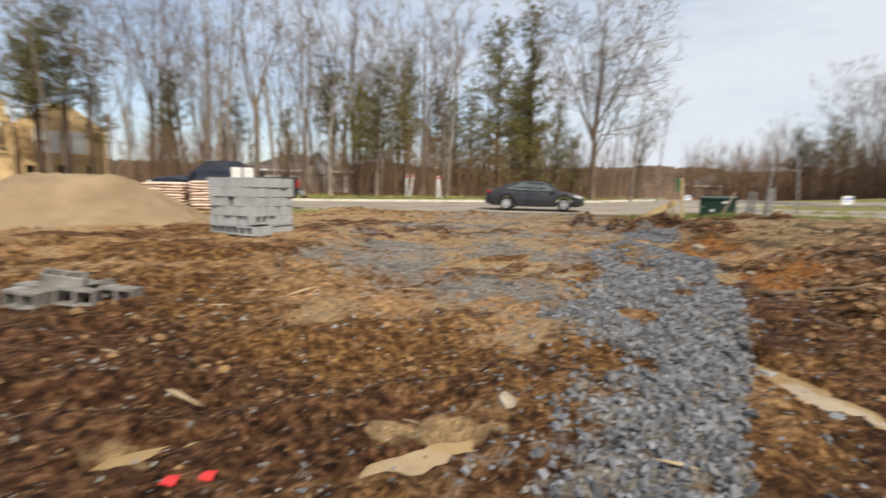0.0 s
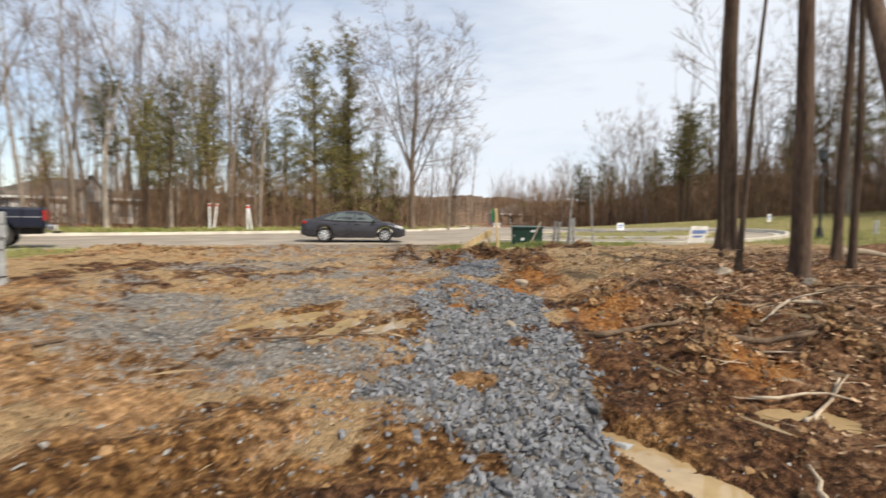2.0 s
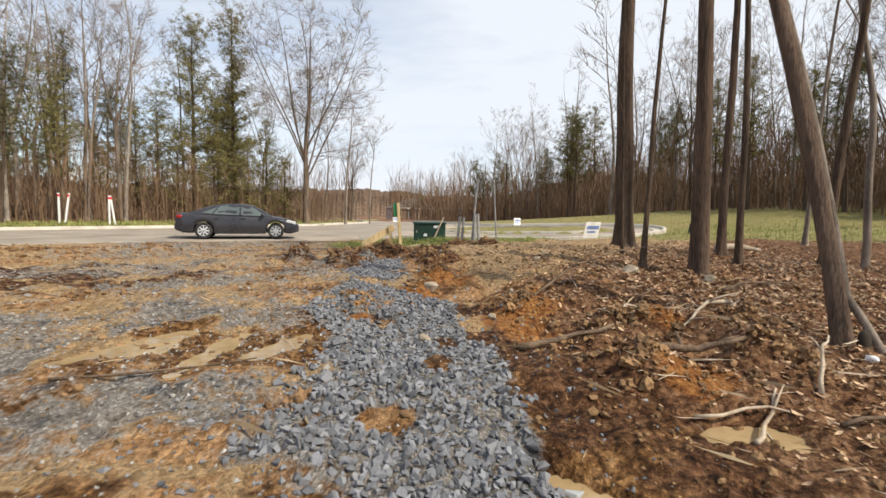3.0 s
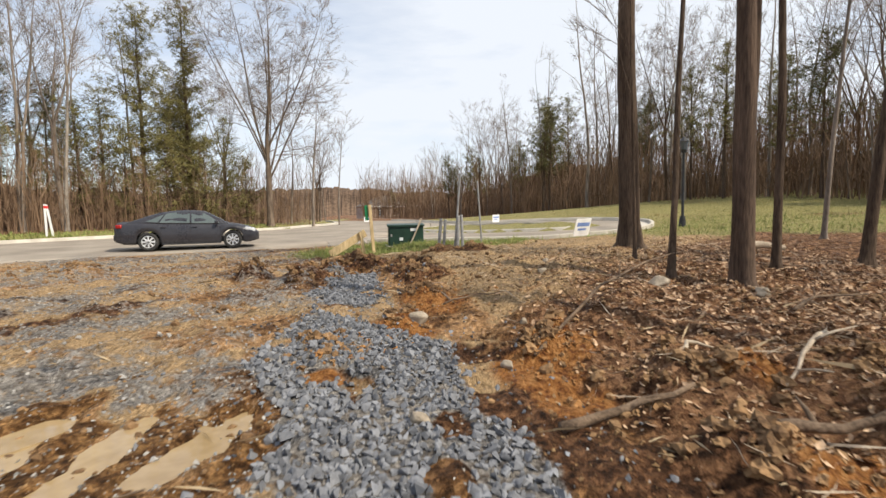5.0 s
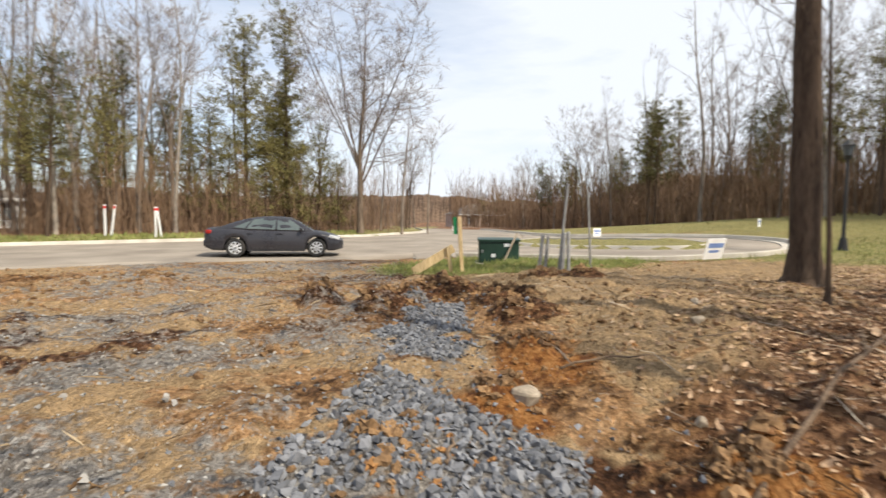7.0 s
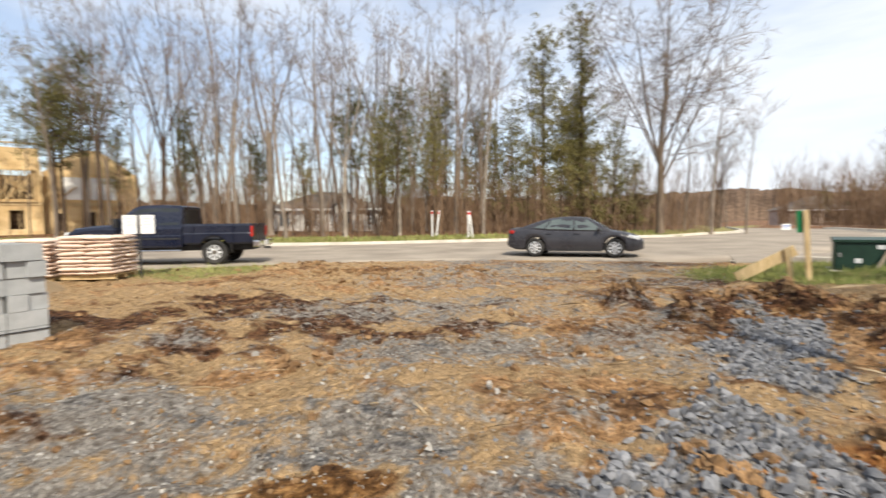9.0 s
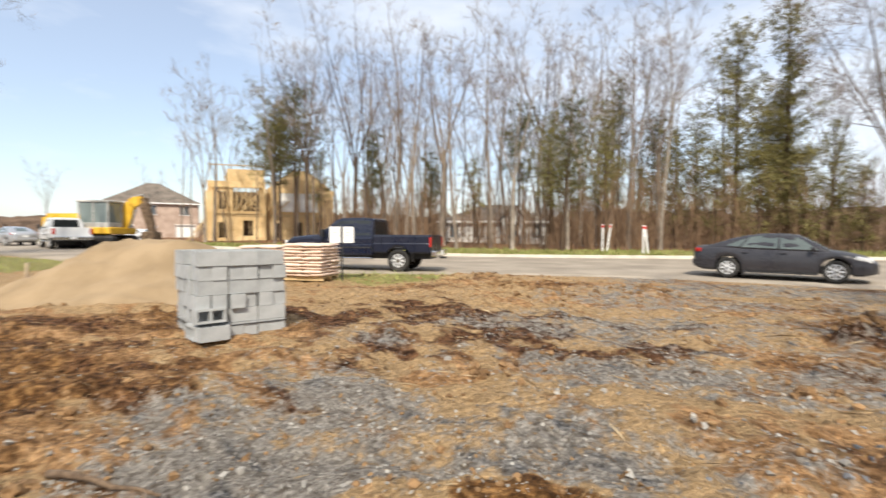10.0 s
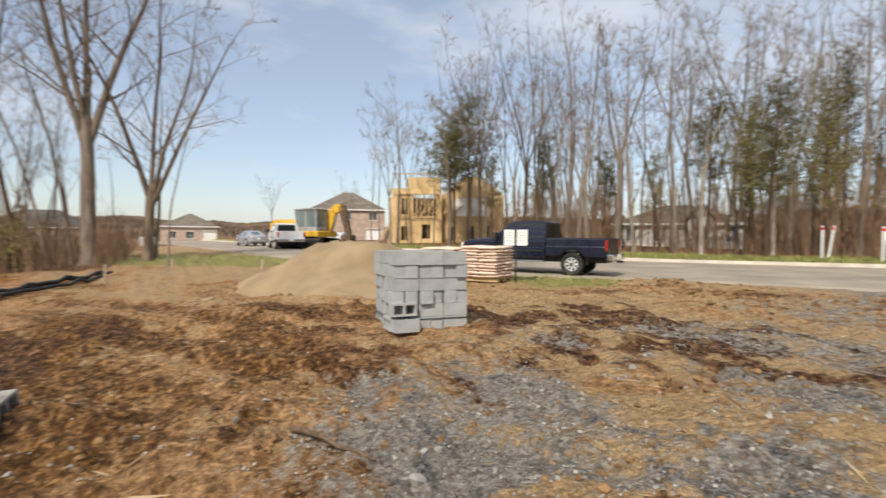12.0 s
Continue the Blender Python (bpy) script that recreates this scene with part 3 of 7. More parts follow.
def build_ground():
    gx, gy = spaced(-3.5, 14.0, 0.06, -1400, 1400), spaced(-9.2, 9.5, 0.06, -1400, 1400, 1.12)
    X, Y = np.meshgrid(gx, gy)
    Z = land(X, Y)
    far = np.hypot(X, Y)
    Z = Z + np.where(far > 120, 0.02 * (far - 120) * fbm(X, Y, 0.004, 77, 2), 0) * smooth(120, 400, far) * 0.3 - smooth(60, 160, Y) * 9 * smooth(60, 10, X)
    nx, ny = len(gx), len(gy)
    i = (np.arange(ny - 1)[:, None] * nx + np.arange(nx - 1)[None, :]).ravel()
    me = fast_mesh("ground", np.stack([X.ravel(), Y.ravel(), Z.ravel()], 1), np.stack([i, i + 1, i + nx + 1, i + nx], 1), M_GROUND, smooth=True)
    x, y = X.ravel(), Y.ravel()
    n1, n2 = fbm(x, y, 0.35, 51), fbm(x, y, 1.3, 52)
    strip = strip_mask(x, y)
    gravel = np.maximum(0.85 * strip, (0.55 + 0.40 * smooth(-0.15, 0.25, fbm((0.9 * x + 0.43 * y) * 0.5, (0.9 * y - 0.43 * x) * 1.6, 0.9, 62) + 0.3 * n2) * smooth(0.2, 2.4, x + 0.9 * n2) * smooth(6.3, 5.2, x) * smooth(-4.6, -3.4, y) * smooth(2.6, 0.8, y)) * fine_gravel_mask(x, y))
    litter = smooth(8.6, 9.8, x + 0.5 * n2) * smooth(2.4, -1.0, y - 0.5 * (x - 12) + 0.9 * n2) * smooth(42, 30, x)
    litter = np.maximum(litter, smooth(-18.5, -21, x + 0.8 * n1) * smooth(-5.5, -7.5, y))
    litter = np.maximum(litter, smooth(25.5, 28, y - 0.55 * x) * smooth(20, 12, x))
    litter = np.maximum(litter, smooth(50, 62, np.hypot(x, y)))
    grass = 1.35 * smooth(3.3, 2.2, np.hypot((x - 11.8) / 1.4, y - 9.3)) * smooth(6.0, 6.8, y)
    grass = np.maximum(grass, smooth(2.6, 1.2, np.hypot(x + 4.9, (y - 6.6))))
    grass = np.maximum(grass, 1.3 * far_lawn(x, y))
    grass = np.maximum(grass, smooth(5.2, 2.2, dist_to(x, y, FAR_EDGE)) * (~inside(x, y, ROAD_POLY)))
    grass = np.maximum(grass, smooth(17.5, 20.5, x - 0.5 * (6 - y)) * smooth(58, 50, x) * smooth(-8, 0, y + 0.2 * x) * smooth(44, 38, y))
    c, q = math.cos(0.5), math.sin(0.5)
    track = fbm((x * c + y * q) * 0.3, (y * c - x * q) * 1.6, 0.9, 58)
    grass = np.maximum(grass * (0.8 + 0.5 * fbm(x, y, 0.35, 59)), inside(x, y, ISLAND))
    dry = np.clip(0.43 + 0.6 * n1 + 0.55 * track + 0.2 * smooth(-5.5, -4, y) * smooth(6.5, 5, x) + 0.25 * smooth(-4, 4, y) * smooth(9, 7, x), 0, 1)
    dry = dry + 0.22 * smooth(2.8, 1.2, np.hypot(x - 3.2, y + 3.2)) - 0.26 * smooth(-4.2, -5.6, y) * smooth(5.2, 4.2, x) * smooth(-6.0, -2.5, x) + 0.22 * smooth(-3.5, -6, x)
    dry = dry - 0.42 * smooth(3.6, 1.6, x - 0.25 * (y + 5)) * smooth(-6.0, -2.5, x) * smooth(-3.4, -5.0, y)
    dry = dry * (1 - 0.85 * smooth(7.4, 8.2, x) * smooth(0.5, -2.0, y))
    for px, py, a, b, turn, level in PUDDLES:
        ct, st = math.cos(turn), math.sin(turn)
        d = np.hypot(((x - px) * ct + (y - py) * st) / (a + 0.18), ((y - py) * ct - (x - px) * st) / (b + 0.18)) * (1 + 0.35 * fbm(x, y, 2.4, 32))
        if -3 < py < 0:     # dark wet mud between the pools on the driveway
            wet = smooth(1.5, 1.05, d)
            gravel, dry = gravel * (1 - 0.9 * wet * (1 - strip)), dry * (1 - 0.4 * wet)
        else:
            dry = np.maximum(dry, (0.3 if px > 7 else 0.55) * smooth(1.4, 1.0, d))
    dry = np.maximum(dry, 1.35 * smooth(8.8, 9.8, x + 0.4 * n2) * smooth(-1.0, 1.6, y - 0.4 * (x - 12) + 0.5 * n2) * smooth(9, 7.5, y))
    for px, py, r in ((10.0, -2.55, 0.4), (8.5, -1.75, 0.33), (8.3, -0.9, 0.22)):
        dry = np.maximum(dry, 1.5 * smooth(1.3 * r, 0.5 * r, np.hypot(x - px, y - py) * (1 + 0.3 * n2)))
    dark = np.clip(0.24 + 0.55 * fbm(x, y, 0.5, 57) - 0.6 * track + 0.30 * smooth(-4.0, -6.5, y) * smooth(6.2, 4.8, x) * smooth(-6.0, -2.5, x) + 0.50 * smooth(7.6, 8.4, x) * smooth(1.0, -2.0, y) * smooth(14, 11, x), 0, 1)
    dark = dark + 0.22 * smooth(-5.0, -6.5, y) * smooth(4.6, 3.2, x) * smooth(-6.0, -2.5, x) - 0.3 * smooth(-3.5, -6, x)
    dark = dark + 0.25 * smooth(3.4, 1.4, x - 0.25 * (y + 5)) * smooth(-6.0, -2.5, x) * smooth(-3.4, -5.0, y)
    dark = dark - 0.40 * smooth(3.4, 1.4, np.hypot(x - 3.0, y + 4.2))
    dark = np.maximum(dark, 0.8 * smooth(2.6, 1.0, np.abs(y - 2.0 - 0.25 * x)) * smooth(5, 3, np.abs(x - 1.5)))
    for mx, my, r, h in MOUNDS:
        if mx > 6 and my > 0.5:
            d = np.hypot(x - mx, y - my) / r * (1 + 0.4 * fbm(x, y, 2.4, 21))
            dark, dry = np.maximum(dark, 0.95 * smooth(1.3, 0.6, d)), dry * smooth(0.5, 1.3, d)
    dark = dark * np.clip(1.9 - dry, 0, 1)
    clay = np.zeros_like(x)
    for cx, cy, r in ((8.95, -1.95, 0.5), (9.45, -1.7, 0.38), (7.35, -0.75, 0.45), (8.0, -0.45, 0.6), (8.9, 0.6, 0.6), (7.05, -1.35, 0.25), (8.3, 2.3, 0.35), (8.9, -2.6, 0.4), (10.2, -3.0, 0.4), (9.6, -4.2, 0.4), (-14.5, -10.3, 1.1), (-16.0, -9.6, 0.9), (-9.0, -1.8, 0.9), (-10.5, -3.0, 0.8)):
        clay = np.maximum(clay, 0.88 * smooth(r * 1.3, r * 0.5, np.hypot(x - cx, y - cy)))
    clay = clay * (1 - strip)
    for name, v in (("gravel", gravel), ("litter", litter), ("grass", grass), ("dry", dry), ("dark", dark), ("clay", clay)):
        at = me.attributes.new(name, "FLOAT", "POINT")
        at.data.foreach_set("value", np.asarray(v, np.float32))
    return tagged(new("ground", me), "churned brown building-lot earth with gravel and leaf litter", "ground", kind="structure")


build_ground()


def resample(line, n):
    p = np.array(line, float)
    d = np.concatenate([[0], np.cumsum(np.hypot(*(p[1:] - p[:-1]).T))])
    t = np.linspace(0, d[-1], n)
    q = np.stack([np.interp(t, d, p[:, k]) for k in (0, 1)], 1)
    for _ in range(6):
        q[1:-1] = 0.25 * q[:-2] + 0.5 * q[1:-1] + 0.25 * q[2:]
    return q


def build_road():
    """The asphalt, a thick sheet draped between its edges, with the side street."""
    def strip(name, a, b, lift, n=90, k=10):
        a, b = resample(a, n), resample(b, n)
        u = np.linspace(0, 1, k)[None, :, None]
        g = a[:, None, :] * (1 - u) + b[:, None, :] * u
        z = base_height(g[..., 0], g[..., 1]) + lift + 0.03 * np.sin(np.pi * u[..., 0])
        top = np.concatenate([g, z[..., None]], 2).reshape(-1, 3)
        low = top - (0, 0, 0.15)
        i = (np.arange(n - 1)[:, None] * k + np.arange(k - 1)[None, :]).ravel()
        f = [np.stack([i, i + k, i + k + 1, i + 1], 1), np.stack([i, i + 1, i + k + 1, i + k], 1) + n * k]
        for e in (np.arange(n - 1) * k, np.arange(n - 1) * k + k - 1):
            f.append(np.stack([e, e + n * k, e + k + n * k, e + k], 1))
        return tagged(new(name, fast_mesh(name, np.concatenate([top, low]), np.concatenate(f), M_ASPHALT, True)), "pale worn asphalt street with dust", "road", kind="structure")
    main_near = NEAR_EDGE[:9] + [(10.5, 13.2), (14.5, 19.0), (17.8, 25.0), (19.8, 28), (20.5, 36), (23, 52)]
    strip("road", main_near, FAR_EDGE, 0.0)
    strip("road_side", [(9.5, 13.4)] + NEAR_EDGE[10:20], [(9.8, 17.0), (12.5, 17.6), (15.0, 19.6), (17.0, 23.2), (18.6, 26.4), (19.6, 27.9)], -0.012, 70, 14)



build_road()


def build_kerb(line, name, outward):
    """Concrete gutter pan and raised kerb swept along an edge of the road."""
    p = resample(line, 100)
    t = np.gradient(p, axis=0)
    t /= np.hypot(t[:, 0], t[:, 1])[:, None]
    nrm = np.stack([-t[:, 1], t[:, 0]], 1) * outward
    prof = [(-0.40, -0.12), (-0.40, 0.012), (-0.02, 0.0), (0.03, 0.13), (0.06, 0.15), (0.17, 0.15), (0.19, 0.13), (0.19, -0.12)]
    v = []
    for (x, y), (a, b) in zip(p, nrm):
        z = float(base_height(np.array([x]), np.array([y]))[0])
        v += [(x + a * o, y + b * o, z + h) for o, h in prof]
    k = len(prof)
    f = [(i * k + j, i * k + (j + 1) % k, (i + 1) * k + (j + 1) % k, (i + 1) * k + j) for i in range(len(p) - 1) for j in range(k)]
    tagged(new(name, mesh_data(name, v, f, M_CONCRETE)), "pale concrete kerb and gutter along the street", "kerb", kind="structure")


build_kerb(FAR_EDGE, "kerb_1", 1)
build_kerb([(10.9, 12.9)] + NEAR_EDGE[10:], "kerb_2", -1)
build_kerb(ISLAND + ISLAND[:1], "kerb_3", 1)


def build_puddles():
    for k, (px, py, a, b, turn, level) in enumerate(PUDDLES):
        ct, st = math.cos(turn), math.sin(turn)
        ring = []
        for j in range(40):
            w = j / 40 * 2 * math.pi
            u, v = 1.6 * a * math.cos(w), 1.6 * b * math.sin(w)
            ring.append((px + u * ct - v * st, py + u * st + v * ct, level))
        low = [(x, y, z - 0.12) for x, y, z in ring]
        n = len(ring)
        faces = [tuple(range(n)), tuple(range(2 * n - 1, n - 1, -1))] + [(j, j + n, (j + 1) % n + n, (j + 1) % n) for j in range(n)]
        tagged(new("puddle", mesh_data("puddle", ring + low, faces, M_WATER)), "shallow puddle of muddy tan water in the dirt", "puddle", "puddles", kind="structure")


build_puddles()

# ---- trees ----
def tubes(segs, sides):
    """Tapered prisms for segments given as rows of p0, p1, r0, r1."""
    s = np.asarray(segs, float)
    p0, p1, r0, r1 = s[:, 0:3], s[:, 3:6], s[:, 6], s[:, 7]
    d = p1 - p0
    d /= np.maximum(np.linalg.norm(d, axis=1), 1e-9)[:, None]
    ref = np.where(np.abs(d[:, 2:3]) > 0.8, np.array([[1.0, 0, 0]]), np.array([[0, 0, 1.0]]))
    u = np.cross(d, ref)
    u /= np.linalg.norm(u, axis=1)[:, None]
    w = np.cross(d, u)
    a = np.arange(sides) / sides * 2 * np.pi
    ring = u[:, None, :] * np.cos(a)[None, :, None] + w[:, None, :] * np.sin(a)[None, :, None]
    v = np.concatenate([p0[:, None] + ring * r0[:, None, None], p1[:, None] + ring * r1[:, None, None]], 1)
    n = len(s)
    base = (np.arange(n) * 2 * sides)[:, None]
    j = np.arange(sides)[None, :]
    f = np.stack([base + j, base + (j + 1) % sides, base + sides + (j + 1) % sides, base + sides + j], 2).reshape(-1, 4)
    return v.reshape(-1, 3), f


def blades(segs, widen=1.3):
    """One narrow tapering triangle for each fine twig."""
    s = np.asarray(segs, float)
    p0, p1 = s[:, 0:3], s[:, 3:6]
    g = np.random.RandomState(len(s))
    side = np.cross(p1 - p0, g.normal(size=(len(s), 3)))
    side /= np.maximum(np.linalg.norm(side, axis=1), 1e-9)[:, None]
    w = side * (s[:, 6:7] * widen)
    v = np.stack([p0 - w, p0 + w, p1 + (p1 - p0) * 0.35], 1).reshape(-1, 3)
    return v, np.arange(len(v)).reshape(-1, 3)


def grow(rng, height, radius, first=0.4, spread=1.0, density=1.0, lean=(0, 0), vase=0, wander=1.0, leaders=()):
    """A bare tree: a leader, or several that part low down, with rising limbs, boughs and twigs."""
    trunk, limbs, twigs = [], [], []
    up = np.array([0, 0, 1.0])

    def unit(v):
        return v / (np.linalg.norm(v) + 1e-9)

    def shake(s):
        return np.array([rng.gauss(0, s), rng.gauss(0, s), rng.gauss(0, s * 0.5)])

    def sideways(d):
        v = np.array([rng.gauss(0, 1), rng.gauss(0, 1), rng.gauss(0.1, 0.4)])
        return unit(v - d * v.dot(d))

    def twig(p, d, length):
        for k in range(2):
            d = unit(d + shake(0.2) + up * 0.06)
            q = p + d * length * 0.5
            twigs.append((*p, *q, 0.006, 0.003))
            if k == 0:
                e = unit(d + sideways(d) * 0.6)
                twigs.append((*q, *(q + e * length * 0.55), 0.005, 0.003))
            p = q

    def stem(p, d, length, r, level, start, out, tip=0.10):
        n = max(3, int(length / (0.75, 0.6, 0.5)[level]))
        for k in range(n):
            d = unit(d + shake((0.04, 0.13, 0.18)[level] * wander) + up * (0.012, 0.022, 0.03)[level])
            q = p + d * length / n
            ra, rb = r * (1 - (1 - tip) * k / n), r * (1 - (1 - tip) * (k + 1) / n)
            if level == 0 and out is trunk and k == 0:
                ra *= 1.3
            out.append((*p, *q, ra, rb))
            h = (k + 1) / n
            u = max(0.0, (h - start) / (1 - start))
            if h > start:
                for _ in range(int((1.0, 1.0, 1.5)[level] * density + rng.random())):
                    s = sideways(d)
                    a = radians(rng.uniform(28, 62)) * spread
                    e = unit(d * math.cos(a) + s * math.sin(a))
                    if level < 2:
                        ln = length * (1 - start * (level == 0)) * (0.46 - 0.30 * u) * rng.uniform(0.6, 1.2)
                        stem(q, e, max(ln, 0.5), min(rb * rng.uniform(0.30, 0.5), 0.03 + 0.25 * rb), level + 1, 0.2, limbs, 0.22)
                    else:
                        twig(q, e, rng.uniform(0.35, 0.8))
            p = q
        for _ in range(2):
            twig(p, unit(d + sideways(d) * 0.4), rng.uniform(0.4, 0.8))

    d = unit(np.array([lean[0], lean[1], 1.0]))
    if not vase and not leaders:
        stem(np.zeros(3), d, height, radius, 0, first, trunk)
        return trunk, limbs, twigs
    n, p = max(4, int(height * first / 0.7)), np.zeros(3)
    for k in range(n):
        d = unit(d + shake(0.02 * wander))
        q = p + d * height * first / n
        trunk.append((*p, *q, radius * (1.3 if k == 0 else 1 - 0.22 * k / n), radius * (1 - 0.22 * (k + 1) / n)))
        p = q
    trunk.append((*p, *(p + d * radius * 2.2), radius * 0.78, radius * 0.25))
    turn = rng.uniform(0, 6.28)
    if vase > 6:        # a tall leader in the middle with wide arms that leave it one above another
        stem(p, d, height * (1 - first), radius * 0.66, 0, 0.3, limbs, 0.08)
    ways = leaders or [(math.cos(turn + j / vase * 6.28) * spread * rng.uniform(0.2, 0.55), math.sin(turn + j / vase * 6.28) * spread * rng.uniform(0.2, 0.55)) for j in range(vase)]
    share = radius * 0.78 * (0.95 if len(ways) < 3 else 0.80 if len(ways) < 5 else 0.44)
    for j, (a, b) in enumerate(ways):
        e = unit(np.array([a, b, 1.0]))
        low = p - d * height * first * (0.0 if j == 0 else rng.uniform(0, 0.12)) if len(ways) < 6 else p + d * height * (0.15 * j / len(ways) - 0.03)
        low = low + np.array([e[0], e[1], 0]) * radius * 0.5 - d * radius * 1.5
        stem(low, e, height * (1 - first) * rng.uniform(0.86, 1.04), share * rng.uniform(0.75, 1.0), 0, 0.12, limbs, 0.08)
    return trunk, limbs, twigs


def ring_trunk(rows, sides=12, rough=0.06, seed=1, flare=0.0):
    """One skin over a chain of trunk segments, with an uneven bark outline and root flare."""
    a0, b0 = np.array(rows[0][0:3]), np.array(rows[0][3:6])
    pts = [a0, a0 + (b0 - a0) * 0.12, a0 + (b0 - a0) * 0.3] + [np.array(r[3:6]) for r in rows]
    rad = [rows[0][6], rows[0][6] * 0.35 + rows[0][7] * 0.65, rows[0][7] * 1.04] + [r[7] for r in rows]
    v, k = [], len(pts)
    for i, (p, r) in enumerate(zip(pts, rad)):
        for j in range(sides):
            a = j / sides * 2 * math.pi
            w = 1 + rough * noise.noise(Vector((math.cos(a) * 2 + seed, math.sin(a) * 2, p[2] * 0.9 + seed)))
            if flare:
                w += flare * math.exp(-p[2] / 0.18) * (0.6 + 0.6 * math.sin(a * 4 + seed))
            v.append((p[0] + math.cos(a) * r * w, p[1] + math.sin(a) * r * w, p[2]))
    f = [(i * sides + j, i * sides + (j + 1) % sides, (i + 1) * sides + (j + 1) % sides, (i + 1) * sides + j) for i in range(k - 1) for j in range(sides)]
    f.append(tuple(range((k - 1) * sides, k * sides)))
    return v, f


def sweep(pts, radii, sides=10):
    """One continuous skin along a bent line, closed at both ends."""
    P = [Vector(p) for p in pts]
    v = []
    for i, (p, r) in enumerate(zip(P, radii)):
        d = (P[min(i + 1, len(P) - 1)] - P[max(i - 1, 0)]).normalized()
        q = d.to_track_quat("Z", "Y")
        for j in range(sides):
            a = j / sides * 2 * math.pi
            v.append(p + q @ Vector((math.cos(a) * r, math.sin(a) * r, 0)) * (1 + 0.12 * noise.noise(p * 6 + Vector((a, 0, 0)))))
    n = len(P)
    f = [(i * sides + j, i * sides + (j + 1) % sides, (i + 1) * sides + (j + 1) % sides, (i + 1) * sides + j) for i in range(n - 1) for j in range(sides)]
    f += [tuple(range(sides))[::-1], tuple(range((n - 1) * sides, n * sides))]
    return v, f


def bare_tree(name, label, rng, height, radius, bark, place, group="", sides=4, trunk_sides=8, twig_r=0.006, fuzz=1, flare=0.35, **kw):
    trunk, limbs, twigs = grow(rng, height, radius, **kw)
    t = thing(name, label, "tree", Matrix.Translation(place), group)
    v, f = ring_trunk(trunk, trunk_sides, 0.12, rng.uniform(0, 50), flare)
    limbs = [(*s[:6], max(s[6], twig_r * 1.1), max(s[7], twig_r)) for s in limbs]
    lv, lf = tubes(limbs, sides)
    f = list(f) + [tuple(q) for q in (lf + len(v)).tolist()]
    v = list(v) + lv.tolist()
    part("trunk", mesh_data("trunk", v, f, bark, True), None, t)
    if twigs:
        tw = []
        for s in twigs:
            d = np.array(s[3:6]) - np.array(s[0:3])
            tw.append((*s[:6], max(s[6], twig_r), 0))
            for _ in range(fuzz):
                o = np.array(s[0:3]) + d * rng.uniform(0.2, 0.9)
                e = d * rng.uniform(0.5, 0.9) + np.linalg.norm(d) * np.array([rng.gauss(0, 0.4), rng.gauss(0, 0.4), rng.gauss(0.15, 0.3)])
                tw.append((*o, *(o + e), twig_r * 0.8, 0))
        v, f = blades(tw)
        part("crown", fast_mesh("crown", v, f, M_TWIG), None, t, "fine bare twigs")
    return t


def needle_clumps(rng, centres, size, per=12):
    """Sprays of narrow pointed blades round each centre."""
    n = len(centres) * per
    c = np.repeat(np.array(centres), per, 0)
    g = np.random.RandomState(rng.randint(0, 99999))
    d = g.normal(size=(n, 3))
    d[:, 2] *= 0.6
    d /= np.linalg.norm(d, axis=1)[:, None]
    ln = size * g.uniform(0.6, 1.3, (n, 1))
    side = np.cross(d, g.normal(size=(n, 3)))
    side /= np.linalg.norm(side, axis=1)[:, None]
    w = ln * g.uniform(0.055, 0.10, (n, 1))
    o = c + g.normal(size=(n, 3)) * size * 0.35
    v = np.stack([o - side * w, o + side * w, o + d * ln], 1).reshape(-1, 3)
    return v, np.arange(3 * n).reshape(-1, 3)


def cedar_tree(name, label, rng, height, radius, place, needles, width=0.2, first=0.18, group="", per=12, gap=0.25):
    """An evergreen with a straight trunk, whorled boughs and ragged needle sprays."""
    t = thing(name, label, "tree", Matrix.Translation(place), group)
    rows, n = [], 14
    for k in range(n):
        z0, z1 = height * k / n, height * (k + 1) / n
        rows.append((0.02 * math.sin(k), 0, z0, 0.02 * math.sin(k + 1), 0, z1, radius * (1 - 0.93 * k / n), radius * (1 - 0.93 * (k + 1) / n)))
    v, f = ring_trunk(rows, 8, 0.1, 3, 0.2)
    segs, cents = [], []
    z = height * first
    while z < height * 0.985:
        h = (z / height - first) / (1 - first)
        reach = height * width * (0.30 + 0.70 * (1 - h) ** 0.75) * (1 if h > 0.1 else 0.75) * (0.75 + 0.5 * abs(math.sin(z * 1.7 + radius * 40)))
        for _ in range(rng.randint(2, 4)):
            if rng.random() < gap * (1.3 - h):
                continue
            a = rng.uniform(0, 2 * math.pi)
            ln = reach * rng.uniform(0.35, 1.15)
            rise = rng.uniform(-0.05, 0.55) + 0.7 * h
            p = np.array([0, 0, z])
            q = p + np.array([math.cos(a) * ln, math.sin(a) * ln, ln * rise])
            segs.append((*p, *q, 0.035 * (1.2 - h), 0.008))
            for k in range(max(2, int(ln / 0.25))):
                u = 0.15 + 0.85 * (k + rng.random()) / max(2, int(ln / 0.25))
                cents.append(p + (q - p) * u + np.array([rng.gauss(0, 0.20), rng.gauss(0, 0.20), rng.gauss(0, 0.16)]))
        z += rng.uniform(0.13, 0.30)
    cents.append(np.array([0, 0, height]))
    lv, lf = tubes(segs, 3)
    f = list(f) + [tuple(q) for q in (lf + len(v)).tolist()]
    v = list(v) + lv.tolist()
    part("trunk", mesh_data("trunk", v, f, M_BARK_RED if rng.random() < 0.5 else M_BARK, True), None, t)
    v, f = needle_clumps(rng, cents, 0.26, per)
    part("crown", fast_mesh("crown", v, f, needles), None, t, "ragged green needle sprays")
    return t


def at_ground(x, y, sink=0.08):
    return (x, y, ground_z(x, y) - sink)


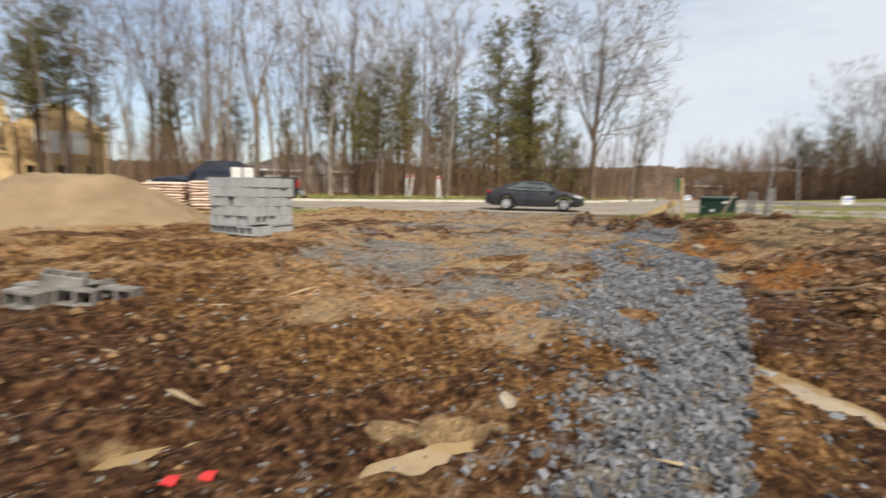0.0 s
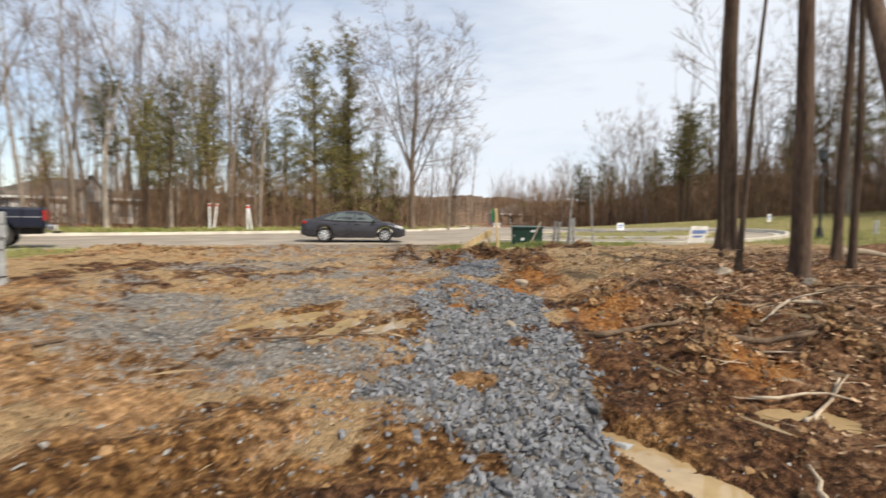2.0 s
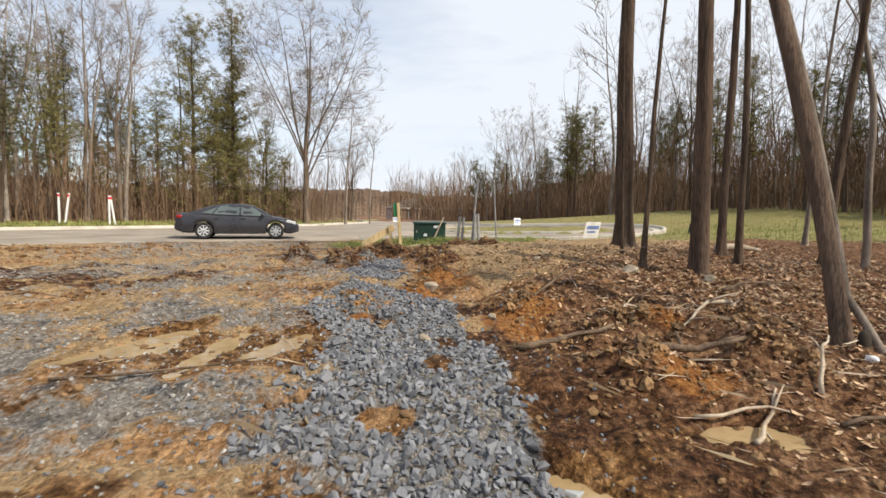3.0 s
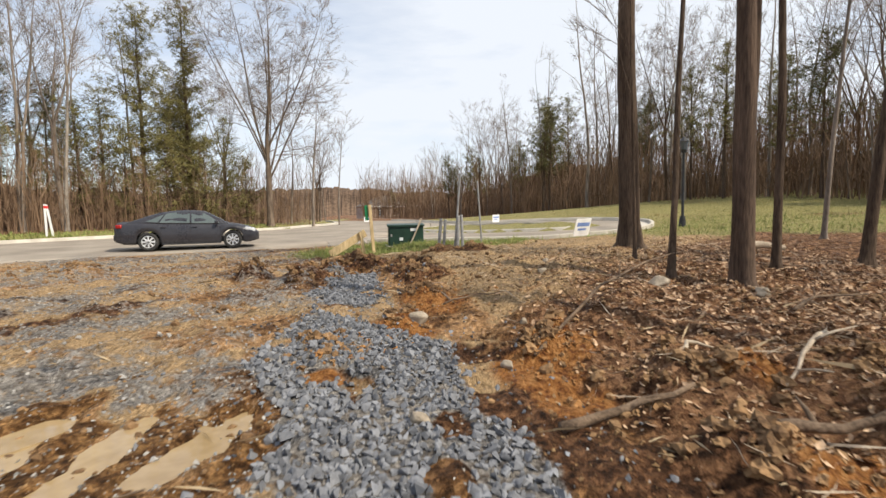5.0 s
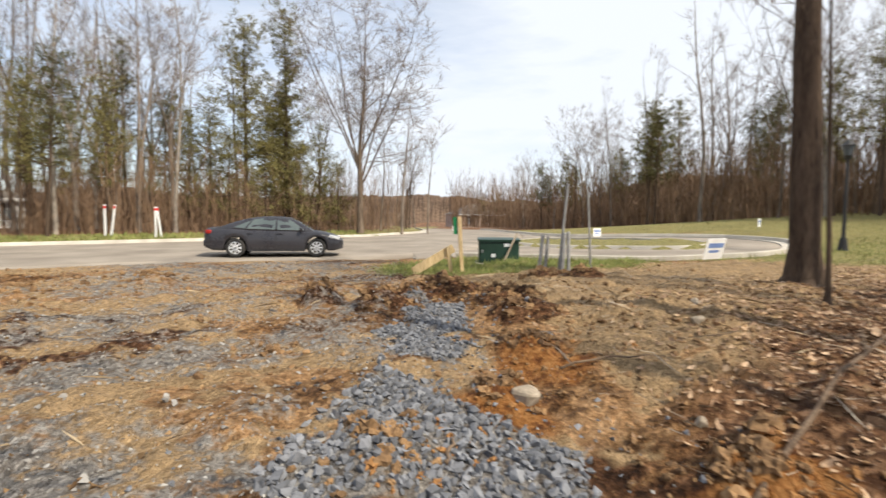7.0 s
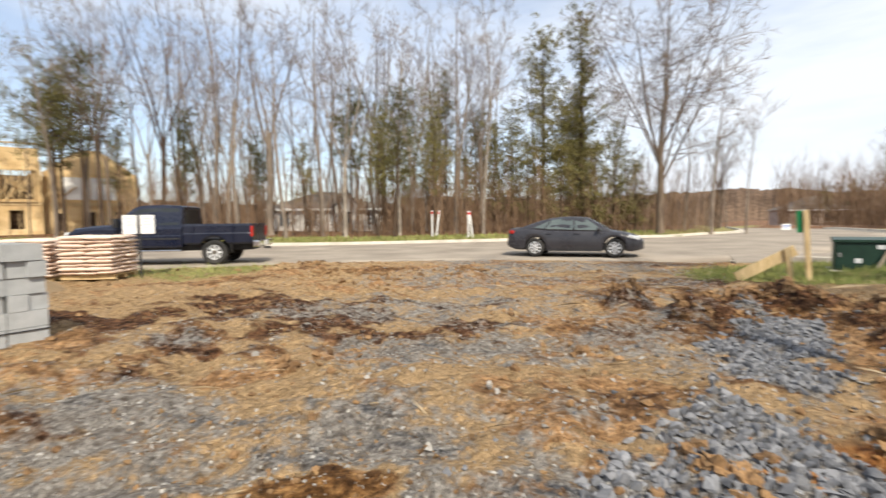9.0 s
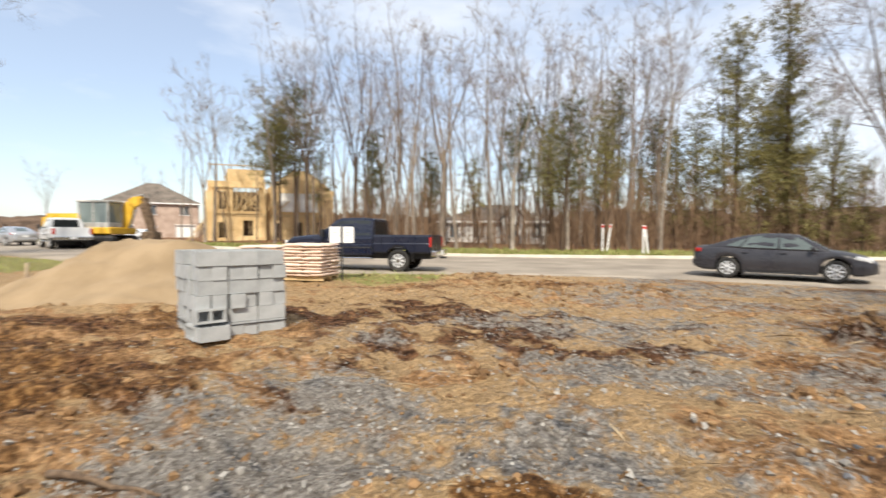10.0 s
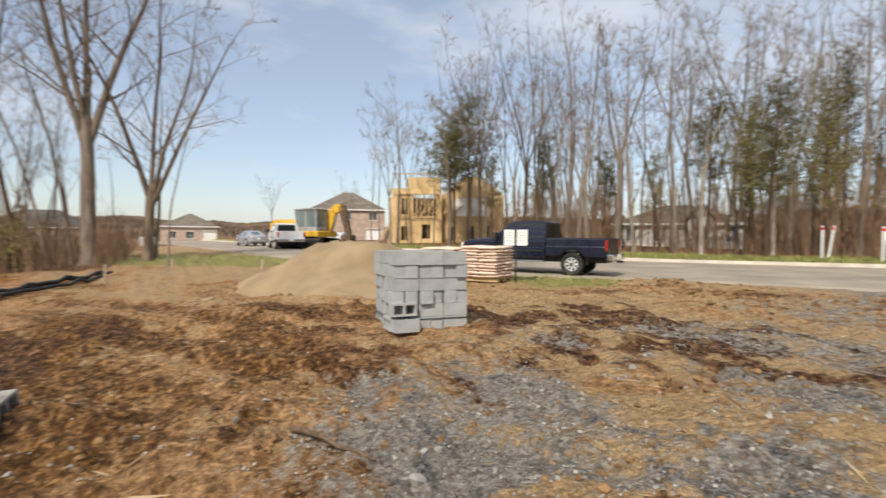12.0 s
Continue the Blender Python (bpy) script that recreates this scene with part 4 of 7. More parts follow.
def plant_woods():
    rng = random.Random(11)
    far_z = -200
    bare, slim, ever = [], [], []
    labels = ["tall bare hardwood with grey bark and fine twigs", "slender bare hardwood standing in the wood", "leafless tree with a brown trunk and spreading limbs"]
    for k in range(9):
        bark = (M_BARK_GREY, M_BARK, M_BARK_GREY, M_BARK_PALE, M_BARK_BROWN)[k % 5]
        vase = (0, 4, 0, 3, 5, 0, 4, 0, 3)[k]
        bare.append(bare_tree("bare_tree", labels[0 if k % 2 else 2], rng, rng.uniform(13.5, 18.5), rng.uniform(0.11, 0.17), bark, (0, -900 - 30 * k, far_z), "trees across the street", sides=3, first=rng.uniform(0.3, 0.45), spread=rng.uniform(0.7, 1.0), density=0.55, vase=vase, twig_r=0.008))
    for k in range(6):
        bark = (M_BARK_BROWN, M_BARK_GREY, M_BARK)[k % 3]
        slim.append(bare_tree("bare_tree", labels[1], rng, rng.uniform(10, 15), rng.uniform(0.06, 0.11), bark, (50, -900 - 30 * k, far_z), "trees across the street", sides=3, first=0.36, spread=0.75, density=0.55, twig_r=0.008))
    for k in range(4):
        ever.append(cedar_tree("cedar_tree", "ragged green cedar among the bare trees", rng, rng.uniform(9, 12), 0.13, (100, -900 - 30 * k, far_z), M_CEDAR if k % 2 else M_CEDAR_DARK, width=0.21, first=0.38, group="evergreens", per=14, gap=0.25))

    def put(proto, x, y, s=1.0, turn=None):
        a = rng.uniform(0, 360) if turn is None else turn
        tilt = rng.gauss(0, 1.5)
        m = Matrix.Translation(at_ground(x, y)) @ pose(0, 0, 0, tilt, rng.gauss(0, 1.5), a) @ Matrix.Scale(s, 4)
        return copy_thing(proto, m)

    # the two tall evergreens and the wide-crowned tree seen against the sky
    cedar_tree("cedar_tree", "tall ragged green cedar across the street", random.Random(3), 14.9, 0.2, at_ground(0.0, 34.2), M_CEDAR, 0.23, 0.2, "evergreens", per=18, gap=0.2)
    cedar_tree("cedar_tree", "tall ragged green cedar across the street", random.Random(4), 16.8, 0.22, at_ground(2.7, 35.5), M_CEDAR, 0.17, 0.2, "evergreens", per=18, gap=0.2)
    cedar_tree("cedar_tree", "broad green cedar below bare crowns", random.Random(6), 8.0, 0.14, at_ground(5.2, 34.5), M_CEDAR, 0.24, 0.1, "evergreens", gap=0.15)
    cedar_tree("cedar_tree", "broad green cedar below bare crowns", random.Random(7), 9.5, 0.14, at_ground(-2.4, 34.0), M_CEDAR, 0.22, 0.12, "evergreens", gap=0.15)
    for x, y, h, w in ((1.5, 33.0, 6.4, 0.34), (3.9, 33.4, 6.0, 0.36), (-0.9, 32.8, 7.2, 0.30), (6.6, 34.6, 5.0, 0.36), (-4.2, 35.5, 9.0, 0.26), (2.2, 36.2, 10.5, 0.24)):
        cedar_tree("cedar_tree", "low brownish green cedar below the tall trees", random.Random(int(h * 10)), h, 0.11, at_ground(x, y), M_CEDAR, w, 0.12, "evergreens", per=15, gap=0.2)
    cedar_tree("cedar_tree", "slender dark cedar in the wood", random.Random(8), 14.5, 0.15, at_ground(-9.3, 37.5), M_CEDAR_DARK, 0.13, 0.25, "evergreens")
    cedar_tree("cedar_tree", "low yellowish green cedar in the wood", random.Random(9), 9.6, 0.12, at_ground(-12.2, 33.5), M_CEDAR, 0.2, 0.3, "evergreens", gap=0.15)
    bare_tree("bare_tree", "broad fan-crowned bare tree against the sky", random.Random(21), 16.6, 0.25, M_BARK_BROWN, at_ground(8.2, 33.0), "trees across the street", first=0.27, spread=1.1, density=0.95, vase=9, fuzz=1, twig_r=0.008, lean=(0.0, 0))
    for x, y, h, r, b in ((-8.25, 26.0, 13.5, 0.13, M_BARK_PALE), (-3.4, 29.5, 15.5, 0.13, M_BARK_PALE), (-17.5, 24.0, 16.5, 0.24, M_BARK_GREY), (-6.3, 31.5, 17, 0.15, M_BARK_GREY), (11.4, 33.4, 11.0, 0.11, M_BARK_GREY), (13.6, 34.5, 8.0, 0.08, M_BARK_GREY), (10.0, 36.5, 9.5, 0.09, M_BARK_GREY), (-15.9, 30.5, 17, 0.17, M_BARK_GREY), (-1.2, 36.5, 15, 0.12, M_BARK_BROWN), (-4.9, 34.0, 17.5, 0.17, M_BARK_GREY)):
        bare_tree("bare_tree", "tall straight bare tree beside the far kerb", rng, h, r, b, at_ground(x, y), "trees across the street", first=0.42, spread=0.75, density=0.8, twig_r=0.008, vase=3 if r > 0.16 else 0)
    # the wood behind the far kerb
    edge = resample([(-24, 11), (-14, 18.6), (-5, 22.8), (4, 28), (12, 31.5), (22, 34.5)], 400)
    t = np.gradient(edge, axis=0)
    t /= np.hypot(t[:, 0], t[:, 1])[:, None]
    for k in range(108):
        i = rng.randint(50, 330) if k % 3 else rng.randint(30, 190)
        depth = 2.2 + 26 * rng.random() ** 1.3
        x, y = edge[i, 0] - t[i, 1] * depth, edge[i, 1] + t[i, 0] * depth
        if x > 4.5 or (x > -3.5 and y < 37.5) or inside(np.array([x]), np.array([y]), [(-25, 28), (-14.5, 33.5), (-19.5, 42), (-30, 36)])[0]:
            continue
        kind = rng.random()
        if kind < 0.40:
            put(rng.choice(bare), x, y, rng.uniform(0.8, 1.1))
        elif kind < 0.76:
            put(rng.choice(slim), x, y, rng.uniform(0.8, 1.15))
        else:
            put(rng.choice(ever), x, y, rng.uniform(0.65, 1.0))
    for k in range(34):
        put(rng.choice(slim + bare), rng.uniform(-48, -16), rng.uniform(39, 58), rng.uniform(0.8, 1.1))
    for k in range(16):
        put(rng.choice(slim), *(np.array((-21.5, 24.5)) + rng.random() * np.array((9.0, 6.4)) + np.array((-rng.random(), rng.random())) * 2.5), rng.uniform(0.75, 1.05))
    # the gap towards the valley
    for k in range(14):
        put(rng.choice(slim + bare[:3]), rng.uniform(10.5, 17), rng.uniform(44, 62), rng.uniform(0.42, 0.62))
    # the wood on the rise beyond the side street
    for k in range(125):
        b = radians(rng.uniform(16, 86))
        near = np.interp(math.degrees(b), [15, 20, 28, 40, 60, 90], [78, 70, 58, 50, 42, 34])
        d = near + 16 * rng.random() ** 1.2
        x, y = 6 + d * math.sin(b), -6 + d * math.cos(b)
        s = np.interp(math.degrees(b), [15, 18, 24, 33, 90], [0.42, 0.54, 0.72, 1.02, 1.0])
        kind = rng.random()
        put(rng.choice(bare) if kind < 0.5 else rng.choice(slim) if kind < 0.74 else rng.choice(ever), x, y, s * rng.uniform(0.85, 1.1))
    # trees between the lot and the rise
    for k in range(20):
        x, y = rng.uniform(17, 34), rng.uniform(-16, -1)
        put(rng.choice(slim + bare[:2]), x, y, rng.uniform(0.8, 1.1))
    # the wood beyond the lot's other side
    rows = [(-23.2, -7.45, 20, 0.36, M_BARK_GREY, 0.36, ((-0.02, 0.02), (0.02, -0.24), (-0.05, 0.26), (0.1, -0.08)), (0, 0.0)), (-23.4, -4.95, 17, 0.27, M_BARK_BROWN, 0.22, ((0, -0.30), (0.0, 0.22), (0.1, 0.42), (-0.1, 0.05)), (0, 0.02)),
            (-22.0, -13.2, 18, 0.30, M_BARK_PALE, 0.34, ((0, -0.22), (0.05, 0.16)), (0, -0.01)), (-21.8, -14.0, 18, 0.26, M_BARK_BROWN, 0.4, (), (0, -0.06)), (-22.4, -11.8, 16, 0.14, M_BARK_GREY, 0.4, (), (0, -0.06)),
            (-22.8, -10.05, 17, 0.13, M_BARK, 0.45, (), (0, -0.09)), (-23.0, -9.0, 14, 0.09, M_BARK_GREY, 0.4, (), (0, -0.2)), (-19.3, -4.0, 9.5, 0.05, M_BARK_GREY, 0.35, (), (0, 0.01)), (-24.5, -8.3, 13, 0.10, M_BARK_GREY, 0.3, (), (0, 0)), (-25.5, -4.6, 12, 0.10, M_BARK_GREY, 0.3, (), (0, -0.02))]
    for x, y, h, r, bark, first, leaders, lean in rows:
        bare_tree("bare_tree", "massive bare tree with a parted grey-brown trunk" if leaders else "slender bare tree beyond the lot", rng, h, r, bark, at_ground(x, y), "trees beyond the lot", trunk_sides=12, sides=5, first=first, spread=0.9, density=0.72, leaders=leaders, lean=lean, twig_r=0.007)
    cedar_tree("cedar_bush", "low olive green cedar bush at the edge of the lot", random.Random(12), 2.2, 0.05, at_ground(-19.5, -9.7), M_CEDAR, 0.5, 0.15, "evergreens", per=14, gap=0.1)
    for k in range(68):
        x, y = rng.uniform(-60, -20), rng.uniform(-42, -10)
        if y > -8 - 0.18 * (-20 - x) or k % 5 > 3:
            continue
        if -26 < x and y > -17:
            continue
        put(rng.choice(bare + slim[1:3] + slim[4:6]), x, y, rng.uniform(0.75, 1.1))
    for k in range(16):
        put(rng.choice(slim), rng.uniform(-40, -27), rng.uniform(-22, -7), rng.uniform(0.7, 1.05))
    # round the houses
    for x, y, s in ((-38, 16, 1.0), (-36.5, 14.6, 0.8), (-27, 18.5, 0.95), (-25, 21.5, 1.0), (-28.5, 16.5, 0.85), (-34, 22, 1.05), (-41, 24, 1.1), (-30, 24.5, 1.0), (-47, 21, 0.95), (-62, 30, 0.9), (-70, 22, 0.6), (-95, 14, 0.7), (-90, 30, 0.7)):
        put(rng.choice(bare), x, y, s)
    for x, y, s in ((-31, 22.5, 0.9),):
        put(rng.choice(ever), x, y, s)
    for x, y, h, mat in ((-33.2, 19.3, 12.6, M_CEDAR), (-30.8, 19.8, 13.2, M_CEDAR_DARK), (-34.6, 20.6, 11.6, M_CEDAR)):
        cedar_tree("cedar_tree", "cedar with a high ragged crown beside the unfinished house", random.Random(int(h * 10)), h, 0.16, at_ground(x, y), mat, width=0.30, first=0.45, group="evergreens", per=16, gap=0.12)
    for x, y, s in ((-36.2, 13.4, 0.95), (-34.2, 15.4, 1.0), (-39.0, 13.6, 0.9), (-32.5, 17.2, 0.9)):
        put(rng.choice(slim), x, y, s)
    for proto in bare + slim + ever:
        for o in [proto, *proto.children_recursive]:
            bpy.data.objects.remove(o, do_unlink=True)

    # leafless undergrowth, uncountable thin stems
    g = np.random.RandomState(5)

    def brush(name, xy, h_lo, h_hi, r, label):
        segs, side = [], []
        z = land(xy[:, 0], xy[:, 1])
        for (x, y), zz in zip(xy, z):
            h = h_lo + (h_hi - h_lo) * g.rand() ** 1.7 * (0.55 + 0.75 * (0.5 + 0.5 * noise.noise(Vector((x * 0.22, y * 0.22, 4)))))
            p = np.array([x, y, zz - 0.05])
            d = np.array([g.normal(0, 0.08), g.normal(0, 0.08), 1.0])
            q = p + d * h * 0.5
            e = q + (d + np.array([g.normal(0, 0.12), g.normal(0, 0.12), 0])) * h * 0.5
            segs += [(*p, *q, r, r * 0.8), (*q, *e, r * 0.8, r * 0.3)]
            for _ in range(6):
                u = g.uniform(0.2, 0.97)
                s = p + (e - p) * u
                side.append((*s, *(s + np.array([g.normal(0, 0.10), g.normal(0, 0.10), g.uniform(0.12, 0.34)]) * h * 0.8), r * 0.7, 0))
        v, f = blades(segs + side)
        tagged(new(name, fast_mesh(name, v, f, M_BRUSH)), label, "undergrowth", kind="stuff")
    pts = []
    for k in range(6800):
        i = g.randint(30, 330)
        depth = 3.6 + 42 * g.rand() ** 1.3
        pts.append((edge[i, 0] - t[i, 1] * depth, edge[i, 1] + t[i, 0] * depth))
    pts = np.array(pts)
    house = dist_to(pts[:, 0], pts[:, 1], [(-20, 26.5), (-13, 31.5)])
    pts = pts[(house > 5.5) | (g.rand(len(pts)) < 0.35)]
    low = pts[:, 0] < -7
    brush("undergrowth", pts[low], 0.6, 5.6, 0.018, "low leafless brown undergrowth across the street")
    brush("undergrowth", pts[~low], 0.8, 6.8, 0.018, "tangled leafless brown undergrowth across the street")
    pts = []
    for k in range(7500):
        b = radians(g.uniform(13, 88))
        d = np.interp(math.degrees(b), [15, 20, 28, 40, 60, 90], [80, 70, 58, 50, 42, 34]) + 24 * g.rand()
        pts.append((6 + d * math.sin(b), -6 + d * math.cos(b)))
    brush("undergrowth", np.array(pts), 1.2, 9.0, 0.034, "tangled leafless brown undergrowth on the rise")
    pts = np.stack([g.uniform(-62, -17, 2600), g.uniform(-44, -8, 2600)], 1)
    pts = pts[pts[:, 1] < -8.5 - 0.1 * (-17 - pts[:, 0])]
    near = np.stack([g.uniform(-36, -18.5, 2600), g.uniform(-20, -6, 2600)], 1)
    near = near[near[:, 1] < -6.3 + 0.35 * (-19 - near[:, 0]) - 2.5 * (near[:, 0] > -19.6)]
    brush("undergrowth", near, 0.6, 2.6, 0.012, "fine leafless brush under the trees beyond the lot")
    brush("undergrowth", pts, 0.8, 3.5, 0.025, "leafless brown undergrowth at the lot's edge")


def near_trees():
    """The trunks left standing at the edge of the cleared lot."""
    rng = random.Random(31)
    rows = [(14.55, 2.85, 0.235, 18, M_BARK, (-0.04, 0.01), 0.5), (13.0, -0.98, 0.15, 18, M_BARK_RED, (-0.028, -0.006), 0.5), (12.42, -0.27, 0.05, 12, M_BARK, (0.11, 0.06), 0.4),
            (15.45, 0.75, 0.095, 16, M_BARK_RED, (-0.03, 0.02), 0.45), (14.6, -0.4, 0.07, 15, M_BARK, (-0.035, 0.012), 0.45), (13.3, 1.4, 0.035, 7, M_BARK, (0.08, 0.04), 0.3),
            (16.7, -0.6, 0.10, 13, M_BARK, (0.05, -0.02), 0.3), (16.2, -2.6, 0.09, 14, M_BARK, (0.0, 0.05), 0.4), (19.3, 1.6, 0.06, 11, M_BARK_GREY, (0.02, 0), 0.3),
            (18.5, -4.5, 0.11, 15, M_BARK, (0, 0), 0.4), (14.2, -6.4, 0.10, 14, M_BARK, (0.02, 0), 0.45)]
    for x, y, r, h, bark, lean, first in rows:
        label = "thick rough brown trunk at the edge of the lot" if r > 0.2 else "slender dark tree at the edge of the lot"
        bare_tree("tree", label, rng, h, r, bark, at_ground(x, y), "trees beside the lot", trunk_sides=16, sides=5, first=first, spread=0.7, density=0.8, lean=lean, wander=0.25 if r > 0.15 else 0.45, twig_r=0.005, flare=0.85)
    # the leaning, split trunk
    t = thing("leaning_tree", "leaning reddish trunk with a hollow split at its foot", "tree", Matrix.Translation(at_ground(11.76, -4.08)))
    seg, n = [], 22
    line = lambda h: (0.10 * h - 0.018 * h * h, 0.262 * h, h)
    for k in range(n):
        a, b = k * 0.45, (k + 1) * 0.45
        seg.append((*line(a), *line(b), 0.098 * (1 - 0.03 * a) * (1.15 if k == 0 else 1), 0.098 * (1 - 0.03 * b)))
    v, f = ring_trunk(seg, 24, 0.2, 9, 0.25)
    part("trunk", mesh_data("trunk", v, f, M_BARK_RED, True), None, t)
    shell = [(0.30, -0.24, -0.10), (0.24, -0.17, 0.10), (0.17, -0.08, 0.32)] + [(0.07 + line(h)[0], line(h)[1] - 0.06, h) for h in (0.6, 1.0, 1.6, 2.4, 3.4, 4.6)]
    v, f = sweep(shell, [0.06, 0.045, 0.042, 0.042, 0.042, 0.04, 0.036, 0.03, 0.01], 12)
    part("root_buttress", mesh_data("root_buttress", v, f, M_BARK_GREY, True), None, t, "pale split root")
    # Solid near-black lump; its colour stands for the shade in the split.
    bm = bmesh.new()
    bmesh.ops.create_icosphere(bm, subdivisions=2, radius=1, matrix=Matrix.Translation((0.12, -0.10, 0.14)) @ Matrix.Diagonal((0.07, 0.06, 0.14, 1)))
    part("hollow", bm, M_DARK, t, "dark lump standing for the shade inside the trunk split", smooth=True)


plant_woods()
near_trees()

# ---- vehicles ----
def ip(x, *pairs):
    return float(np.interp(x, [p[0] for p in pairs], [p[1] for p in pairs]))


def loft(xs, section, close_ends=True):
    """A skin over half sections (y, z) given at stations x, mirrored about y = 0."""
    bm = bmesh.new()
    rings = []
    for x in xs:
        s = section(x)
        full = [(y, z) for y, z in s] + [(-y, z) for y, z in s[::-1] if y > 1e-6]
        rings.append([bm.verts.new((x, y, z)) for y, z in full])
    n = len(rings[0])
    for a, b in zip(rings[:-1], rings[1:]):
        for j in range(n):
            bm.faces.new((a[j], a[(j + 1) % n], b[(j + 1) % n], b[j]))
    if close_ends:
        bm.faces.new(rings[0][::-1])
        bm.faces.new(rings[-1])
    bmesh.ops.recalc_face_normals(bm, faces=bm.faces[:])
    return bm


def plate(points, thick, normal):
    """A thin solid from a ring of points, given thickness against a normal."""
    bm = bmesh.new()
    n = Vector(normal).normalized() * thick
    a = [bm.verts.new(p) for p in points]
    b = [bm.verts.new(Vector(p) - n) for p in points]
    bm.faces.new(a)
    bm.faces.new(b[::-1])
    for i in range(len(a)):
        j = (i + 1) % len(a)
        bm.faces.new((a[i], b[i], b[j], a[j]))
    bmesh.ops.recalc_face_normals(bm, faces=bm.faces[:])
    return bm


def add_wheel(car, x, y, r, width, side, spokes=8, rim_r=0.66):
    """Tyre, rim with spokes and hub under one wheel; side +1 is the vehicle's left."""
    w = thing("wheel", "", "")
    w.parent = car
    w.matrix_basis = pose(x, y, r)
    prof = [(rim_r * r, -0.46), (0.80 * r, -0.5), (0.93 * r, -0.5), (0.985 * r, -0.42), (r, -0.25), (r, 0.25), (0.985 * r, 0.42), (0.93 * r, 0.5), (0.80 * r, 0.5), (rim_r * r, 0.46)]
    v, f, n = [], [], 36
    for i in range(n):
        a = i / n * 2 * math.pi
        v += [(math.cos(a) * q, h * width, math.sin(a) * q) for q, h in prof]
    k = len(prof)
    f = [(i * k + j, i * k + (j + 1) % k, (i + 1) % n * k + (j + 1) % k, (i + 1) % n * k + j) for i in range(n) for j in range(k)]
    part("tyre", mesh_data("tyre", v, f, M_RUBBER, True), None, w)
    bm = bmesh.new()
    face = side * width * 0.36
    for q0, q1, y0, y1 in ((rim_r * r * 0.93, rim_r * r * 1.0, -width * 0.42, side * width * 0.45),):
        ring = []
        for i in range(32):
            a = i / 32 * 2 * math.pi
            ring.append([bm.verts.new((math.cos(a) * q, yy, math.sin(a) * q)) for q, yy in ((q1, -side * width * 0.44), (q1, side * width * 0.46), (q0, side * width * 0.47), (q0 * 0.97, -side * width * 0.1))])
        for i in range(32):
            a, b = ring[i], ring[(i + 1) % 32]
            for j in range(3):
                bm.faces.new((a[j], a[j + 1], b[j + 1], b[j]))
    for i in range(spokes):
        a = i / spokes * 2 * math.pi
        c = rim_r * r * 0.52
        box(rim_r * r * 0.92, 0.035, 0.055 * r / 0.33, (math.cos(a) * c, face, math.sin(a) * c), 0.008, 1, Matrix.Rotation(-a, 4, "Y"), bm)
    bmesh.ops.recalc_face_normals(bm, faces=bm.faces[:])
    part("rim", bm, M_ALLOY, w)
    part("hub", rod((0, face - 0.03, 0), (0, face + side * 0.03, 0), 0.2 * r, 0.17 * r, 16), M_CHROME, w)
    part("brake_disc", rod((0, face - side * 0.09, 0), (0, face - side * 0.07, 0), 0.6 * r, 0.6 * r, 24), M_DARK, w)


